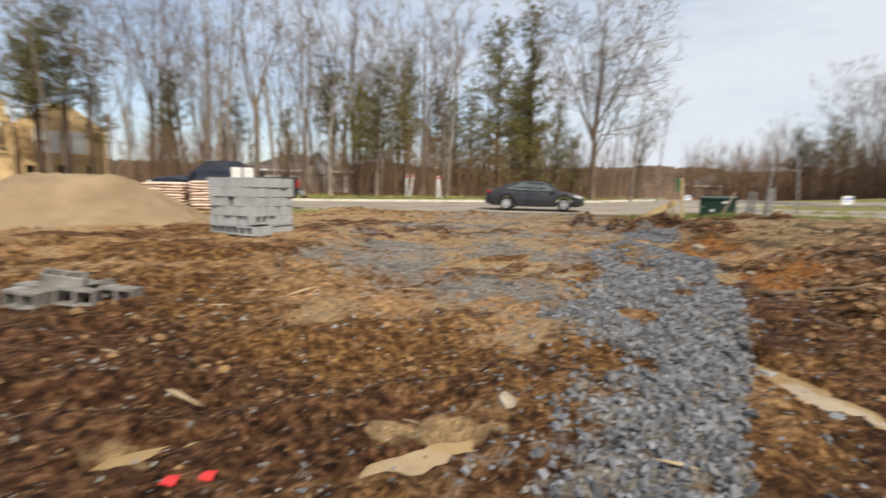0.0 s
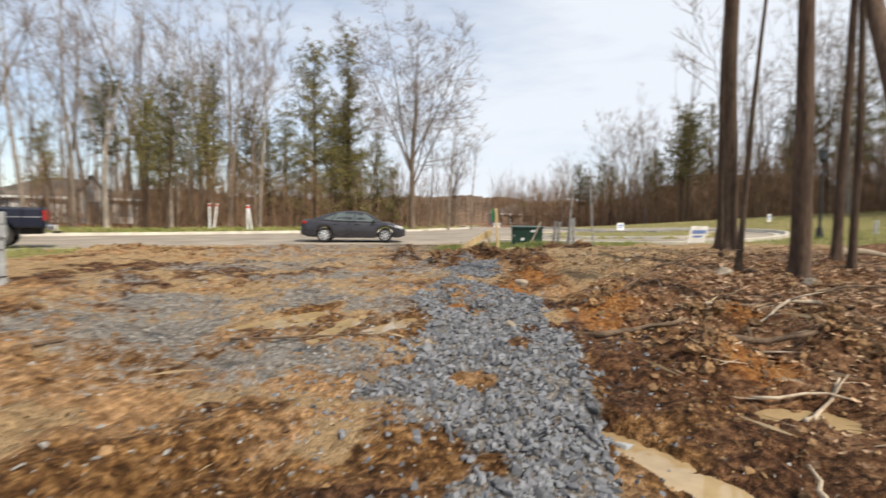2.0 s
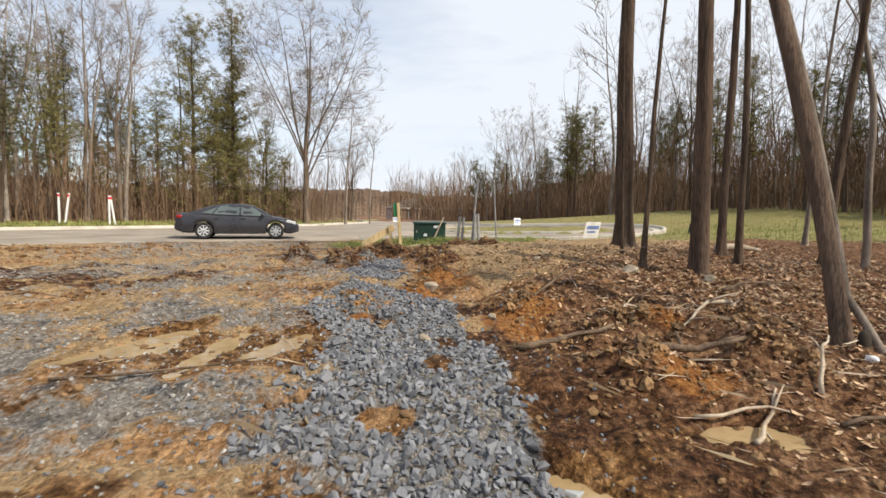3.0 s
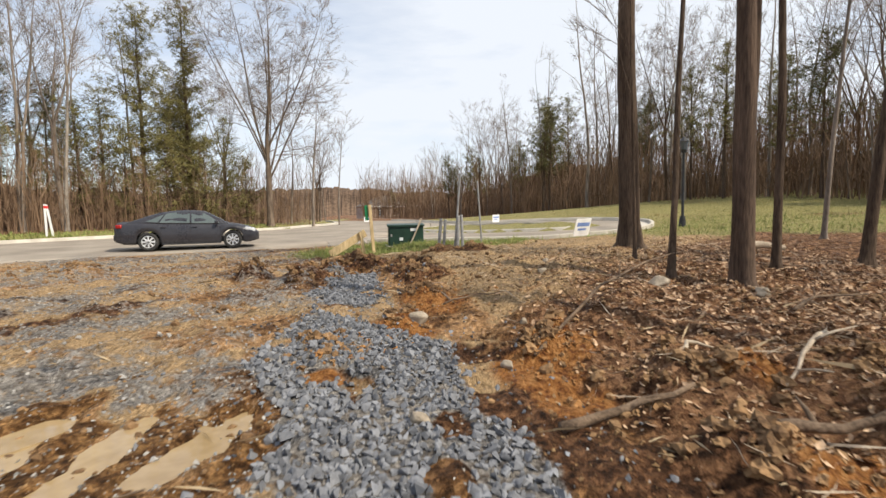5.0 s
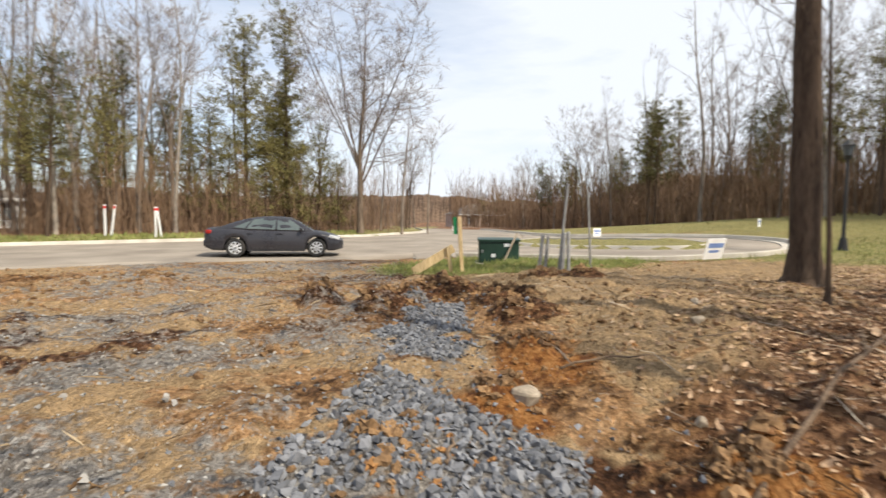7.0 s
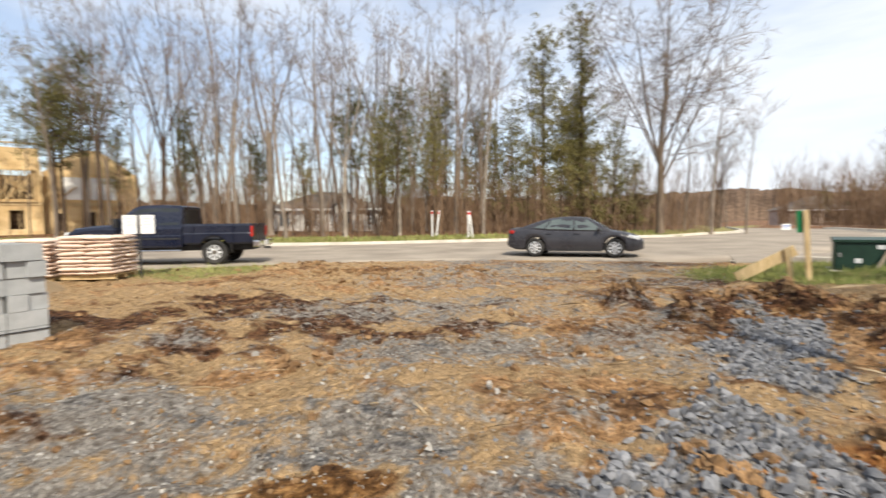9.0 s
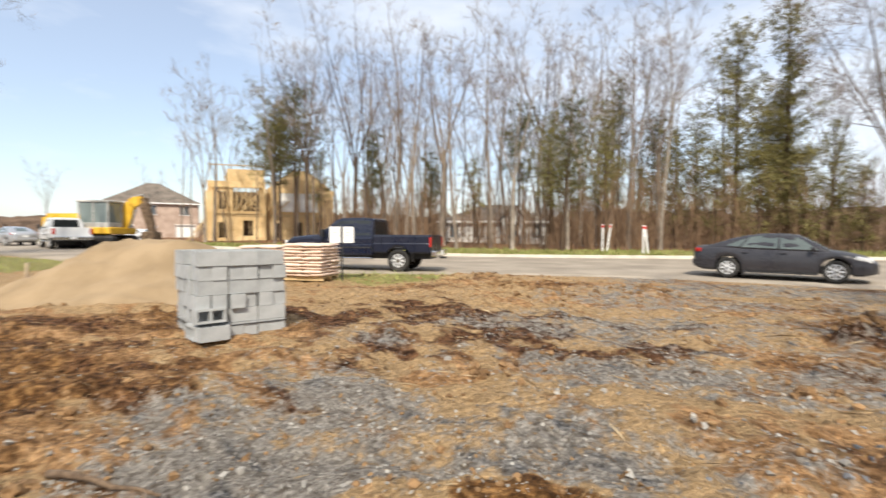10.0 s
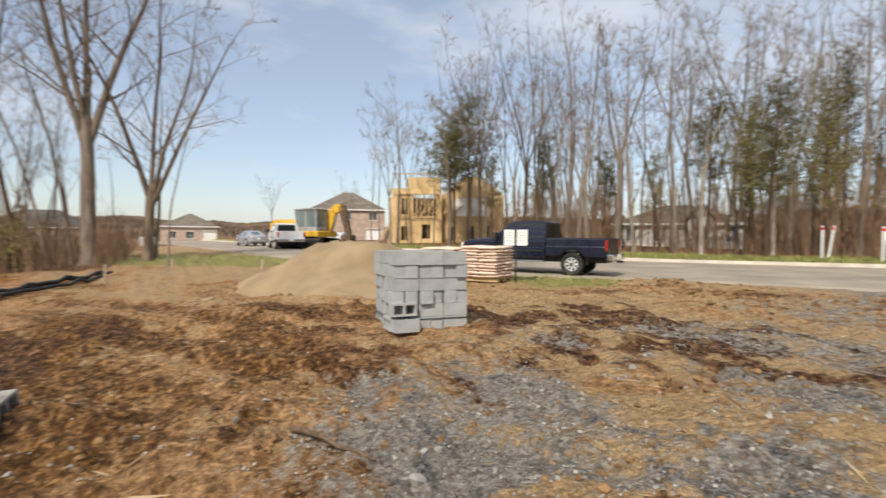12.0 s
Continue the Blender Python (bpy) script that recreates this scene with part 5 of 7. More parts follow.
def sedan(label, paint_mat, m):
    car = thing("car", label, "car", m)
    arch = lambda x: max([0.33 + math.sqrt(max(0, 0.385 ** 2 - (x - c) ** 2)) if abs(x - c) < 0.385 else 0 for c in (-1.39, 1.39)])
    low = lambda x: max(ip(x, (-2.46, 0.36), (-2.1, 0.25), (-1, 0.21), (1, 0.21), (2.0, 0.22), (2.34, 0.30)), arch(x))
    wid = lambda x: ip(x, (-2.46, 0.66), (-2.38, 0.78), (-2.2, 0.84), (-1.6, 0.895), (-0.8, 0.91), (0.9, 0.91), (1.6, 0.895), (2.0, 0.83), (2.22, 0.72), (2.34, 0.55))
    belt = lambda x: ip(x, (-2.46, 0.90), (-2.3, 0.97), (-1.6, 0.985), (-0.5, 0.955), (0.9, 0.905), (1.5, 0.86), (2.0, 0.745), (2.25, 0.63), (2.34, 0.55))
    deck = lambda x: ip(x, (-2.46, 0.93), (-2.38, 1.04), (-2.2, 1.07), (-1.6, 1.06), (-1, 1.0), (0.8, 0.97), (1.2, 0.975), (1.6, 0.92), (2.0, 0.81), (2.25, 0.67), (2.34, 0.58))

    def section(x):
        w, a, b, d = wid(x), low(x), belt(x), deck(x)
        b = max(b, a + 0.06)
        d = max(d, b)
        h = b - a
        return [(0, a + 0.03), (w * 0.6, a + 0.03), (w * 0.95, a), (w * 0.985, a + h * 0.12), (w, a + h * 0.42), (w * 0.99, a + h * 0.75), (w * 0.955, a + h * 0.94), (w * 0.90, b + (d - b) * 0.3), (w * 0.6, b + (d - b) * 0.85), (w * 0.3, b + (d - b) * 0.97), (0, d)]
    part("body", loft(np.linspace(-2.46, 2.34, 121), section), paint_mat, car, smooth=True)
    top = lambda x: ip(x, (-2.05, 1.03), (-1.75, 1.14), (-1.35, 1.29), (-0.95, 1.40), (-0.55, 1.455), (-0.15, 1.47), (0.2, 1.455), (0.45, 1.42), (0.8, 1.24), (1.2, 0.99), (1.25, 0.955))

    def cabin(x):
        t, b = top(x), belt(x) - 0.03
        u = min(1, max(0, (t - b) / 0.52))
        wb, wr = wid(x) * 0.93, wid(x) * 0.93 - 0.25 * u
        return [(0, b), (wb, b), (wb - 0.09 * u, b + (t - b) * 0.4), (wr + 0.02, b + (t - b) * 0.85), (wr - 0.07, b + (t - b) * 0.965), (wr * 0.55, t - 0.01 * u), (0, t)]
    part("roof", loft(np.linspace(-2.05, 1.25, 67), cabin), paint_mat, car, smooth=True)

    def on_side(x, z, s, off=0.004):
        c = cabin(x)
        y = np.interp(z, [c[1][1], c[2][1], c[3][1], c[4][1]], [c[1][0], c[2][0], c[3][0], c[4][0]])
        return (x, s * (float(y) + off), z)

    def side_glass(name, outline, s):
        pts = []
        for (x0, z0), (x1, z1) in zip(outline, outline[1:] + outline[:1]):
            pts += [on_side(x0 + (x1 - x0) * u / 5, z0 + (z1 - z0) * u / 5, s) for u in range(5)]
        bm = bmesh.new()
        c = [sum(p[i] for p in pts) / len(pts) for i in range(3)]
        mid = bm.verts.new(on_side(c[0], c[2], s, 0.006))
        vs = [bm.verts.new(p) for p in pts]
        for a, b in zip(vs, vs[1:] + vs[:1]):
            bm.faces.new((a, b, mid))
        ret = bmesh.ops.extrude_face_region(bm, geom=bm.faces[:])
        bmesh.ops.translate(bm, vec=(0, -s * 0.02, 0), verts=[g for g in ret["geom"] if isinstance(g, bmesh.types.BMVert)])
        bmesh.ops.recalc_face_normals(bm, faces=bm.faces[:])
        part(name, bm, M_GLASS, car, "dark tinted window")
    for s in (1, -1):
        side_glass("window", [(0.02, 0.975), (0.98, 0.955), (0.62, 1.23), (0.36, 1.375), (0.02, 1.40)], s)
        side_glass("window", [(-1.02, 1.01), (-0.04, 0.98), (-0.04, 1.40), (-0.42, 1.39), (-0.80, 1.335)], s)
        side_glass("window", [(-1.45, 1.06), (-1.08, 1.02), (-0.87, 1.31)], s)
    for name, x0, x1 in (("windscreen", 0.52, 1.14), ("rear_window", -1.88, -1.08)):
        bm = bmesh.new()
        grid = []
        for i in range(7):
            x = x0 + (x1 - x0) * i / 6
            c = cabin(x)
            w = min(c[5][0] * 1.62, c[4][0] * 0.97)
            grid.append([bm.verts.new((x, w * (j / 4 - 1), top(x) + 0.006 - 0.035 * (j / 4 - 1) ** 2)) for j in range(9)])
        for a, b in zip(grid[:-1], grid[1:]):
            for j in range(8):
                bm.faces.new((a[j], a[j + 1], b[j + 1], b[j]))
        ret = bmesh.ops.extrude_face_region(bm, geom=bm.faces[:])
        bmesh.ops.translate(bm, vec=(0, 0, -0.02), verts=[g for g in ret["geom"] if isinstance(g, bmesh.types.BMVert)])
        bmesh.ops.recalc_face_normals(bm, faces=bm.faces[:])
        part(name, bm, M_GLASS, car, "tinted glass", smooth=True)
    for x in (-1.39, 1.39):
        for s in (1, -1):
            add_wheel(car, x, s * 0.80, 0.33, 0.215, s)
    part("underbody", box(4.3, 1.5, 0.16, (-0.05, 0, 0.33), 0.02), M_BLACK, car)
    for s in (1, -1):
        part("headlight", box(0.40, 0.10, 0.13, (2.02, s * 0.74, 0.70), 0.04, 2, Matrix.Rotation(s * -0.42, 4, "Z") @ Matrix.Rotation(0.25, 4, "Y")), M_CLEARLENS, car, "clear headlight", smooth=True)
        part("tail_light", box(0.20, 0.12, 0.13, (-2.28, s * 0.765, 0.90), 0.035, 2, Matrix.Rotation(s * 0.30, 4, "Z")), M_REDLENS, car, "red tail light", smooth=True)
        part("mirror", box(0.12, 0.17, 0.12, (0.86, s * 0.97, 1.0), 0.035, 2), paint_mat, car, smooth=True)
        for x in (0.12, -0.90):
            part("door_handle", box(0.19, 0.03, 0.035, (x, s * 0.912, 0.84), 0.012, 1), paint_mat, car)
        for x in (-0.02, 0.98, -0.98):
            part("door_seam", box(0.008, 0.014, 0.56, (x, s * 0.905, 0.60), 0), M_BLACK, car, "dark door gap")
        part("sill_trim", box(1.95, 0.03, 0.05, (0, s * 0.885, 0.23), 0.012, 1), M_BLACK, car)
    part("grille", box(0.05, 0.9, 0.10, (2.30, 0, 0.56), 0.015), M_BLACK, car)
    part("number_plate", box(0.02, 0.31, 0.15, (-2.465, 0, 0.72), 0.004), M_PAPER, car, "plain pale plate")
    part("rear_bumper", box(0.16, 1.46, 0.20, (-2.40, 0, 0.50), 0.05, 2), paint_mat, car, smooth=True)
    return car


def pickup(label, paint_mat, m):
    """A full-size extended-cab pickup. Origin on the ground below the rear axle, nose to +x."""
    t = thing("pickup_truck", label, "pickup truck", m)
    R = 0.40
    arch = lambda x: max([R + math.sqrt(max(0, 0.50 ** 2 - (x - c) ** 2)) if abs(x - c) < 0.50 else 0 for c in (0, 3.6)])
    wid = lambda x: ip(x, (-1.2, 0.95), (-1.1, 1.0), (3.0, 1.0), (4.0, 0.985), (4.4, 0.93), (4.52, 0.84)) + (0.035 if abs(x - 3.6) < 0.62 or abs(x) < 0.62 else 0)

    def bed_side(s):
        xs = np.linspace(-1.2, 0.94, 55)
        bm = bmesh.new()
        rows = []
        for x in xs:
            a = max(0.66, arch(x))
            w = wid(x)
            prof = [(w - 0.05, a), (w, a + 0.06), (w + 0.004, 1.0), (w - 0.012, 1.04), (w - 0.012, 1.26), (w - 0.03, 1.33), (w - 0.11, 1.33), (w - 0.11, a)]
            rows.append([bm.verts.new((x, s * y, max(z, a))) for y, z in prof])
        for a, b in zip(rows[:-1], rows[1:]):
            for j in range(8):
                bm.faces.new((a[j], a[(j + 1) % 8], b[(j + 1) % 8], b[j]))
        bm.faces.new(rows[0])
        bm.faces.new(rows[-1])
        bmesh.ops.recalc_face_normals(bm, faces=bm.faces[:])
        return bm
    for s in (1, -1):
        part("bed_side", bed_side(s), paint_mat, t, smooth=False)
    part("bed_floor", box(2.1, 1.8, 0.06, (-0.12, 0, 0.82), 0.01), M_BLACK, t)
    part("tailgate", box(0.07, 1.72, 0.56, (-1.175, 0, 1.05), 0.02, 2), paint_mat, t)
    part("bed_front", box(0.06, 1.76, 0.52, (0.93, 0, 1.06), 0.01), paint_mat, t)
    part("rear_bumper", box(0.20, 1.95, 0.22, (-1.32, 0, 0.66), 0.04, 2), M_CHROME, t, "chromed step bumper")
    part("tow_hitch", box(0.25, 0.08, 0.08, (-1.45, 0, 0.50), 0.01), M_BLACK, t)
    hood = lambda x: ip(x, (0.98, 1.30), (2.9, 1.28), (3.05, 1.34), (3.6, 1.32), (4.2, 1.25), (4.42, 1.14), (4.52, 0.98))
    belt = lambda x: ip(x, (0.98, 1.24), (2.9, 1.22), (3.3, 1.22), (4.2, 1.14), (4.45, 1.02), (4.52, 0.93))

    def section(x):
        w, a, b, d = wid(x), max(0.58, arch(x)), belt(x), hood(x)
        b = max(b, a + 0.05)
        d = max(d, b + 0.01)
        h = b - a
        return [(0, a + 0.03), (w * 0.7, a + 0.03), (w * 0.97, a), (w, a + h * 0.1), (w, a + h * 0.55), (w * 0.985, a + h * 0.62), (w * 0.985, a + h * 0.9), (w * 0.95, b + (d - b) * 0.4), (w * 0.8, b + (d - b) * 0.85), (w * 0.4, d), (0, d)]
    part("body", loft(np.linspace(0.98, 4.52, 91), section), paint_mat, t)
    top = lambda x: ip(x, (0.98, 1.90), (1.06, 1.94), (1.6, 1.975), (2.2, 1.96), (2.42, 1.90), (3.12, 1.30), (3.2, 1.24))

    def cabin(x):
        z, b = top(x), 1.22
        u = min(1, max(0, (z - b) / 0.72))
        wb, wr = 0.955, 0.955 - 0.16 * u
        return [(0, b), (wb, b), (wb - 0.05 * u, b + (z - b) * 0.4), (wr + 0.01, b + (z - b) * 0.88), (wr - 0.05, b + (z - b) * 0.975), (wr * 0.5, z), (0, z)]
    part("cab", loft(np.linspace(0.98, 3.2, 60), cabin), paint_mat, t)

    def side_y(x, z):
        c = cabin(x)
        return float(np.interp(z, [p[1] for p in c[1:5]], [p[0] for p in c[1:5]]))
    for s in (1, -1):
        for o in ([(1.72, 1.30), (2.80, 1.28), (2.42, 1.74), (2.28, 1.83), (1.72, 1.85)], [(1.08, 1.31), (1.66, 1.30), (1.66, 1.85), (1.08, 1.84)]):
            bm = bmesh.new()
            a = [bm.verts.new((x, s * (side_y(x, z) + 0.005), z)) for x, z in o]
            b = [bm.verts.new((x, s * (side_y(x, z) - 0.02), z)) for x, z in o]
            bm.faces.new(a)
            bm.faces.new(b[::-1])
            for i in range(len(a)):
                bm.faces.new((a[i], b[i], b[(i + 1) % len(a)], a[(i + 1) % len(a)]))
            bmesh.ops.recalc_face_normals(bm, faces=bm.faces[:])
            part("window", bm, M_GLASS_DARK, t, "dark tinted window")
        part("mirror", box(0.12, 0.20, 0.28, (2.86, s * 1.13, 1.38), 0.03, 2), M_BLACK, t, "black towing mirror")
        part("mirror_arm", rod((2.86, s * 0.95, 1.34), (2.86, s * 1.06, 1.36), 0.018), M_BLACK, t)
        part("running_board", box(1.95, 0.16, 0.06, (1.95, s * 0.97, 0.47), 0.02, 1), M_CHROME, t, "bright running board")
        part("tail_light", box(0.07, 0.16, 0.36, (-1.19, s * 0.93, 1.07), 0.02, 1), M_REDLENS, t, "red tail light")
        part("headlight", box(0.12, 0.26, 0.22, (4.46, s * 0.74, 1.0), 0.03, 1), M_CLEARLENS, t, "clear headlight")
        for x in (1.72, 2.86):
            part("door_seam", box(0.008, 0.014, 0.62, (x, s * 0.996, 0.92), 0), M_BLACK, t, "dark door gap")
        part("door_handle", box(0.2, 0.03, 0.045, (1.95, s * 0.998, 1.10), 0.012), M_BLACK, t)
        part("door_moulding", box(1.9, 0.02, 0.05, (1.95, s * 1.002, 0.86), 0.006), M_BLACK, t)
        part("fuel_door", box(0.18, 0.01, 0.18, (0.72, s * 1.0, 1.14), 0.004), paint_mat, t)
    part("rear_window", plate([(0.972, y, z) for y, z in ((-0.70, 1.32), (0.70, 1.32), (0.62, 1.82), (-0.62, 1.82))], 0.02, (-1, 0, 0)), M_GLASS_DARK, t, "dark glass")
    part("windscreen", plate([(3.07, -0.84, 1.36), (3.07, 0.84, 1.36), (2.48, 0.74, 1.865), (2.48, -0.74, 1.865)], 0.02, (0.6, 0, 0.7)), M_GLASS_DARK, t, "dark glass")
    part("grille", box(0.06, 1.1, 0.30, (4.52, 0, 0.96), 0.02), M_CHROME, t)
    part("front_bumper", box(0.2, 1.95, 0.26, (4.55, 0, 0.68), 0.04, 2), M_CHROME, t)
    part("frame", box(5.4, 1.1, 0.22, (1.6, 0, 0.56), 0.02), M_BLACK, t)
    part("number_plate", box(0.02, 0.31, 0.15, (-1.43, 0, 0.68), 0.004), M_PAPER, t, "plain pale plate")
    for x in (0, 3.6):
        for s in (1, -1):
            add_wheel(t, x, s * 0.86, R, 0.26, s, 8, 0.60)
            part("mud_flap", box(0.02, 0.26, 0.30, (x - 0.52, s * 0.86, 0.52), 0.005), M_BLACK, t)
    return t


def level(x, y):
    return float(base_height(np.array([x]), np.array([y]))[0])


sedan("dark grey four-door sedan parked on the street", M_CAR, pose(4.60, 15.2, level(4.6, 15.0) + 0.02))
TRUCK_TURN = math.degrees(math.atan2(-0.48, -0.87))
pickup("dark navy extended-cab pickup parked beside the lot", M_NAVY, pose(-6.55, 9.15, level(-6.5, 9.0) + 0.015, 0, 0, TRUCK_TURN))
pickup("white pickup truck parked down the street", M_WHITECAR, pose(-31.0, 3.9, level(-31, 3.9) + 0.02, 0, 0, 177))
sedan("silver car parked down the street", M_SILVERCAR, pose(-43.5, 3.0, level(-43.5, 3.0) + 0.02, 0, 0, 188))
sedan("white car parked near the brick house", M_WHITECAR, pose(-52, 14.5, level(-52, 14.5) + 0.02, 0, 0, 190))

# ---- things on the lot ----
def block_mesh():
    """A hollow two-core concrete block, 0.39 x 0.19 x 0.19, cores upright."""
    bm = bmesh.new()
    L, W, H = 0.195, 0.096, 0.097
    t = 0.030
    xs = [-L, -L + t, -t / 2, t / 2, L - t, L]
    ys = [-W, -W + t, W - t, W]
    g = {}
    for k, z in enumerate((-H, H)):
        for i, x in enumerate(xs):
            for j, y in enumerate(ys):
                g[i, j, k] = bm.verts.new((x, y, z))
    for k in (0, 1):
        for i in range(5):
            for j in range(3):
                if j == 1 and i in (1, 3):
                    continue
                q = [g[i, j, k], g[i + 1, j, k], g[i + 1, j + 1, k], g[i, j + 1, k]]
                bm.faces.new(q if k else q[::-1])
    for i in range(5):
        for j in (0, 3):
            bm.faces.new((g[i, j, 0], g[i + 1, j, 0], g[i + 1, j, 1], g[i, j, 1]))
    for j in range(3):
        for i in (0, 5):
            bm.faces.new((g[i, j, 0], g[i, j + 1, 0], g[i, j + 1, 1], g[i, j, 1]))
    for i in (1, 3):
        for j in (1, 2):
            bm.faces.new((g[i, j, 0], g[i + 1, j, 0], g[i + 1, j, 1], g[i, j, 1]))
        for ii in (i, i + 1):
            bm.faces.new((g[ii, 1, 0], g[ii, 2, 0], g[ii, 2, 1], g[ii, 1, 1]))
    bmesh.ops.recalc_face_normals(bm, faces=bm.faces[:])
    me = bpy.data.meshes.new("concrete_block")
    bm.to_mesh(me)
    bm.free()
    me.materials.append(M_BLOCK)
    return me


BLOCK = block_mesh()


def block_stack():
    rng = random.Random(8)
    m = pose(-0.66, -0.44, ground_z(-0.4, -0.6) - 0.03, 0, 0, -9.2)
    st = thing("block_stack", "cube of stacked grey hollow concrete blocks on bare dirt", "concrete blocks", m)
    for c in range(6):
        z = 0.1 + c * 0.199
        if c == 0:      # bottom course: blocks on their sides, cores facing out
            for i in range(3):
                for j in range(6):
                    if i == 2 and j == 0:
                        continue
                    b = part("concrete_block", BLOCK, None, st)
                    b.matrix_basis = pose(-0.4 + i * 0.4 + rng.gauss(0, 0.006), -0.5 + j * 0.2 + rng.gauss(0, 0.004), z, 90, 0, rng.gauss(0, 1))
            continue
        along = c % 2 == 0
        for i in range(3):
            for j in range(6):
                u, v = -0.4 + i * 0.4, -0.5 + j * 0.2
                x, y, turn = (u, v, 0) if along else (v, u, 90)
                if c == 1 and x > 0.35 and y < -0.2:
                    continue
                jit = 0.013 + 0.003 * c
                b = part("concrete_block", BLOCK, None, st)
                b.matrix_basis = pose(x + rng.gauss(0, jit), y + rng.gauss(0, jit), z, 0, 0, turn + rng.gauss(0, 0.8))
    b = part("concrete_block", BLOCK, None, st, "tilted grey block slipping out of the corner")
    b.matrix_basis = pose(0.60, -0.45, 0.325, 84, 0, 92)
    b = part("concrete_block", BLOCK, None, st)
    b.matrix_basis = pose(0.42, -0.56, 0.098, 90, 0, 3)
    b = part("concrete_block", BLOCK, None, st)
    b.matrix_basis = pose(0.65, -0.42, 0.098, 0, 0, 93)
    for s in (-1, 1):       # the strap round the foot of the stack
        part("strap", box(1.24, 0.004, 0.014, (0, s * 0.613, 0.165)), M_BLACK, st)
        part("strap", box(0.004, 1.24, 0.014, (s * 0.613, 0, 0.165)), M_BLACK, st)


# Darker, brown-mottled copy of the block material for the loose blocks.
DARKER_BLOCK = BLOCK.copy()
DARKER_BLOCK.materials[0] = shader("darker_block", (0.15, 0.135, 0.115), (0.36, 0.35, 0.33), 3.5, 0.95, bump=0.4, fine=60, spec=0.2)


def loose_block(x, y, rx, ry, rz, dz=0.09, label="loose darker, brown-mottled grey concrete block lying in the dirt"):
    ob = tagged(new("concrete_block", DARKER_BLOCK), label, "concrete block", "loose blocks")
    ob.matrix_basis = pose(x, y, ground_z(x, y) + dz, rx, ry, rz)


def loose_blocks():
    for a in ((0.45, -5.95, 90, 6, 8, 0.08), (0.82, -5.50, 88, -8, 18, 0.08), (0.58, -5.46, 94, 8, -12, 0.08), (0.90, -5.74, 84, 8, 24, 0.08), (0.66, -5.70, 14, 12, 40, 0.22),
              (0.24, -5.72, 90, 0, -8, 0.07), (1.16, -5.46, 88, 4, 14, 0.06), (-0.55, -6.70, 88, 3, 12, 0.07)):
        loose_block(*a)


def pallet_of_bags(x, y, turn, seed, layers=10):
    rng = random.Random(seed)
    z = ground_z(x, y)
    pal = thing("wooden_pallet", "pale wooden pallet under sacks on the dirt", "pallet", pose(x, y, z - 0.02, 0, 0, turn), "pallets")
    for j in (-0.45, 0, 0.45):
        part("runner", box(1.2, 0.09, 0.09, (0, j, 0.065), 0.004), M_PINE, pal)
    for i in range(7):
        part("deck_board", box(0.12, 1.0, 0.02, (-0.54 + i * 0.18, 0, 0.121), 0.003), M_PINE, pal)
    sack = bmesh.new()
    bmesh.ops.create_cube(sack, size=1)
    bmesh.ops.subdivide_edges(sack, edges=sack.edges[:], cuts=5, use_grid_fill=True)
    for v in sack.verts:
        x0, y0, z0 = v.co
        e = max(abs(x0), abs(y0)) * 2
        puff = 1 - 0.75 * max(0, e - 0.62) ** 1.1 / 0.38 ** 1.1
        wob = 0.06 * noise.noise(Vector((x0 * 5, y0 * 5, seed)))
        v.co = (x0 * 0.60 * (1 - 0.05 * abs(z0)), y0 * 0.41, z0 * 0.105 * max(0.25, puff) + wob * 0.12)
    me = bpy.data.meshes.new("paper_sack")
    sack.to_mesh(me)
    sack.free()
    me.polygons.foreach_set("use_smooth", [True] * len(me.polygons))
    me.materials.append(M_BAG)
    pile = thing("sack_stack", "stack of pinkish tan paper cement sacks on a pallet", "cement bags", pose(x, y, z + 0.11, 0, 0, turn), "sack stacks")
    for k in range(layers):
        zz = 0.05 + k * 0.091
        lay = [(-0.30, -0.41, 0), (-0.30, 0.0, 0), (-0.30, 0.41, 0), (0.30, -0.41, 0), (0.30, 0, 0), (0.30, 0.41, 0)] if k % 2 else [(-0.41, -0.30, 90), (0, -0.30, 90), (0.41, -0.30, 90), (-0.41, 0.30, 90), (0, 0.30, 90), (0.41, 0.30, 90)]
        for bx, by, a in lay:
            b = part("paper_sack", me, None, pile)
            b.matrix_basis = pose(bx + rng.gauss(0, 0.012), by + rng.gauss(0, 0.012), zz, rng.gauss(0, 1.2), rng.gauss(0, 1.2), a + rng.gauss(0, 1.5) + (180 if rng.random() < 0.5 else 0))


def sand_pile():
    n, r = 74, 4.3
    v, f = [], []
    cx, cy = -6.9, 0.55
    for i in range(n):
        for j in range(n):
            x, y = cx + (i / (n - 1) - 0.5) * 2 * r, cy + (j / (n - 1) - 0.5) * 2 * r
            xx, yy = x - cx, y - cy
            a = 0.6
            u, w = xx * math.cos(a) + yy * math.sin(a), yy * math.cos(a) - xx * math.sin(a)
            d = math.hypot(max(0, abs(u) - 0.7), w * 1.0)
            wob = noise.noise(Vector((x * 0.6, y * 0.6, 2))) * 0.25 + noise.noise(Vector((x * 2, y * 2, 5))) * 0.06
            h = 1.46 - 0.56 * d + wob * 0.3
            h = min(h, 1.18 + 0.10 * noise.noise(Vector((x * 1.1, y * 1.1, 9))))
            v.append((x, y, max(-0.25, h)))
    f = [(i * n + j, (i + 1) * n + j, (i + 1) * n + j + 1, i * n + j + 1) for i in range(n - 1) for j in range(n - 1)]
    v = np.array(v)
    v[:, 2] = np.maximum(v[:, 2] + land(v[:, 0], v[:, 1]), land(v[:, 0], v[:, 1]) - 0.25)
    tagged(new("sand_mound", mesh_data("sand_mound", v, f, M_SAND, True)), "smooth pile of tan mason sand on the lot", "sand pile")


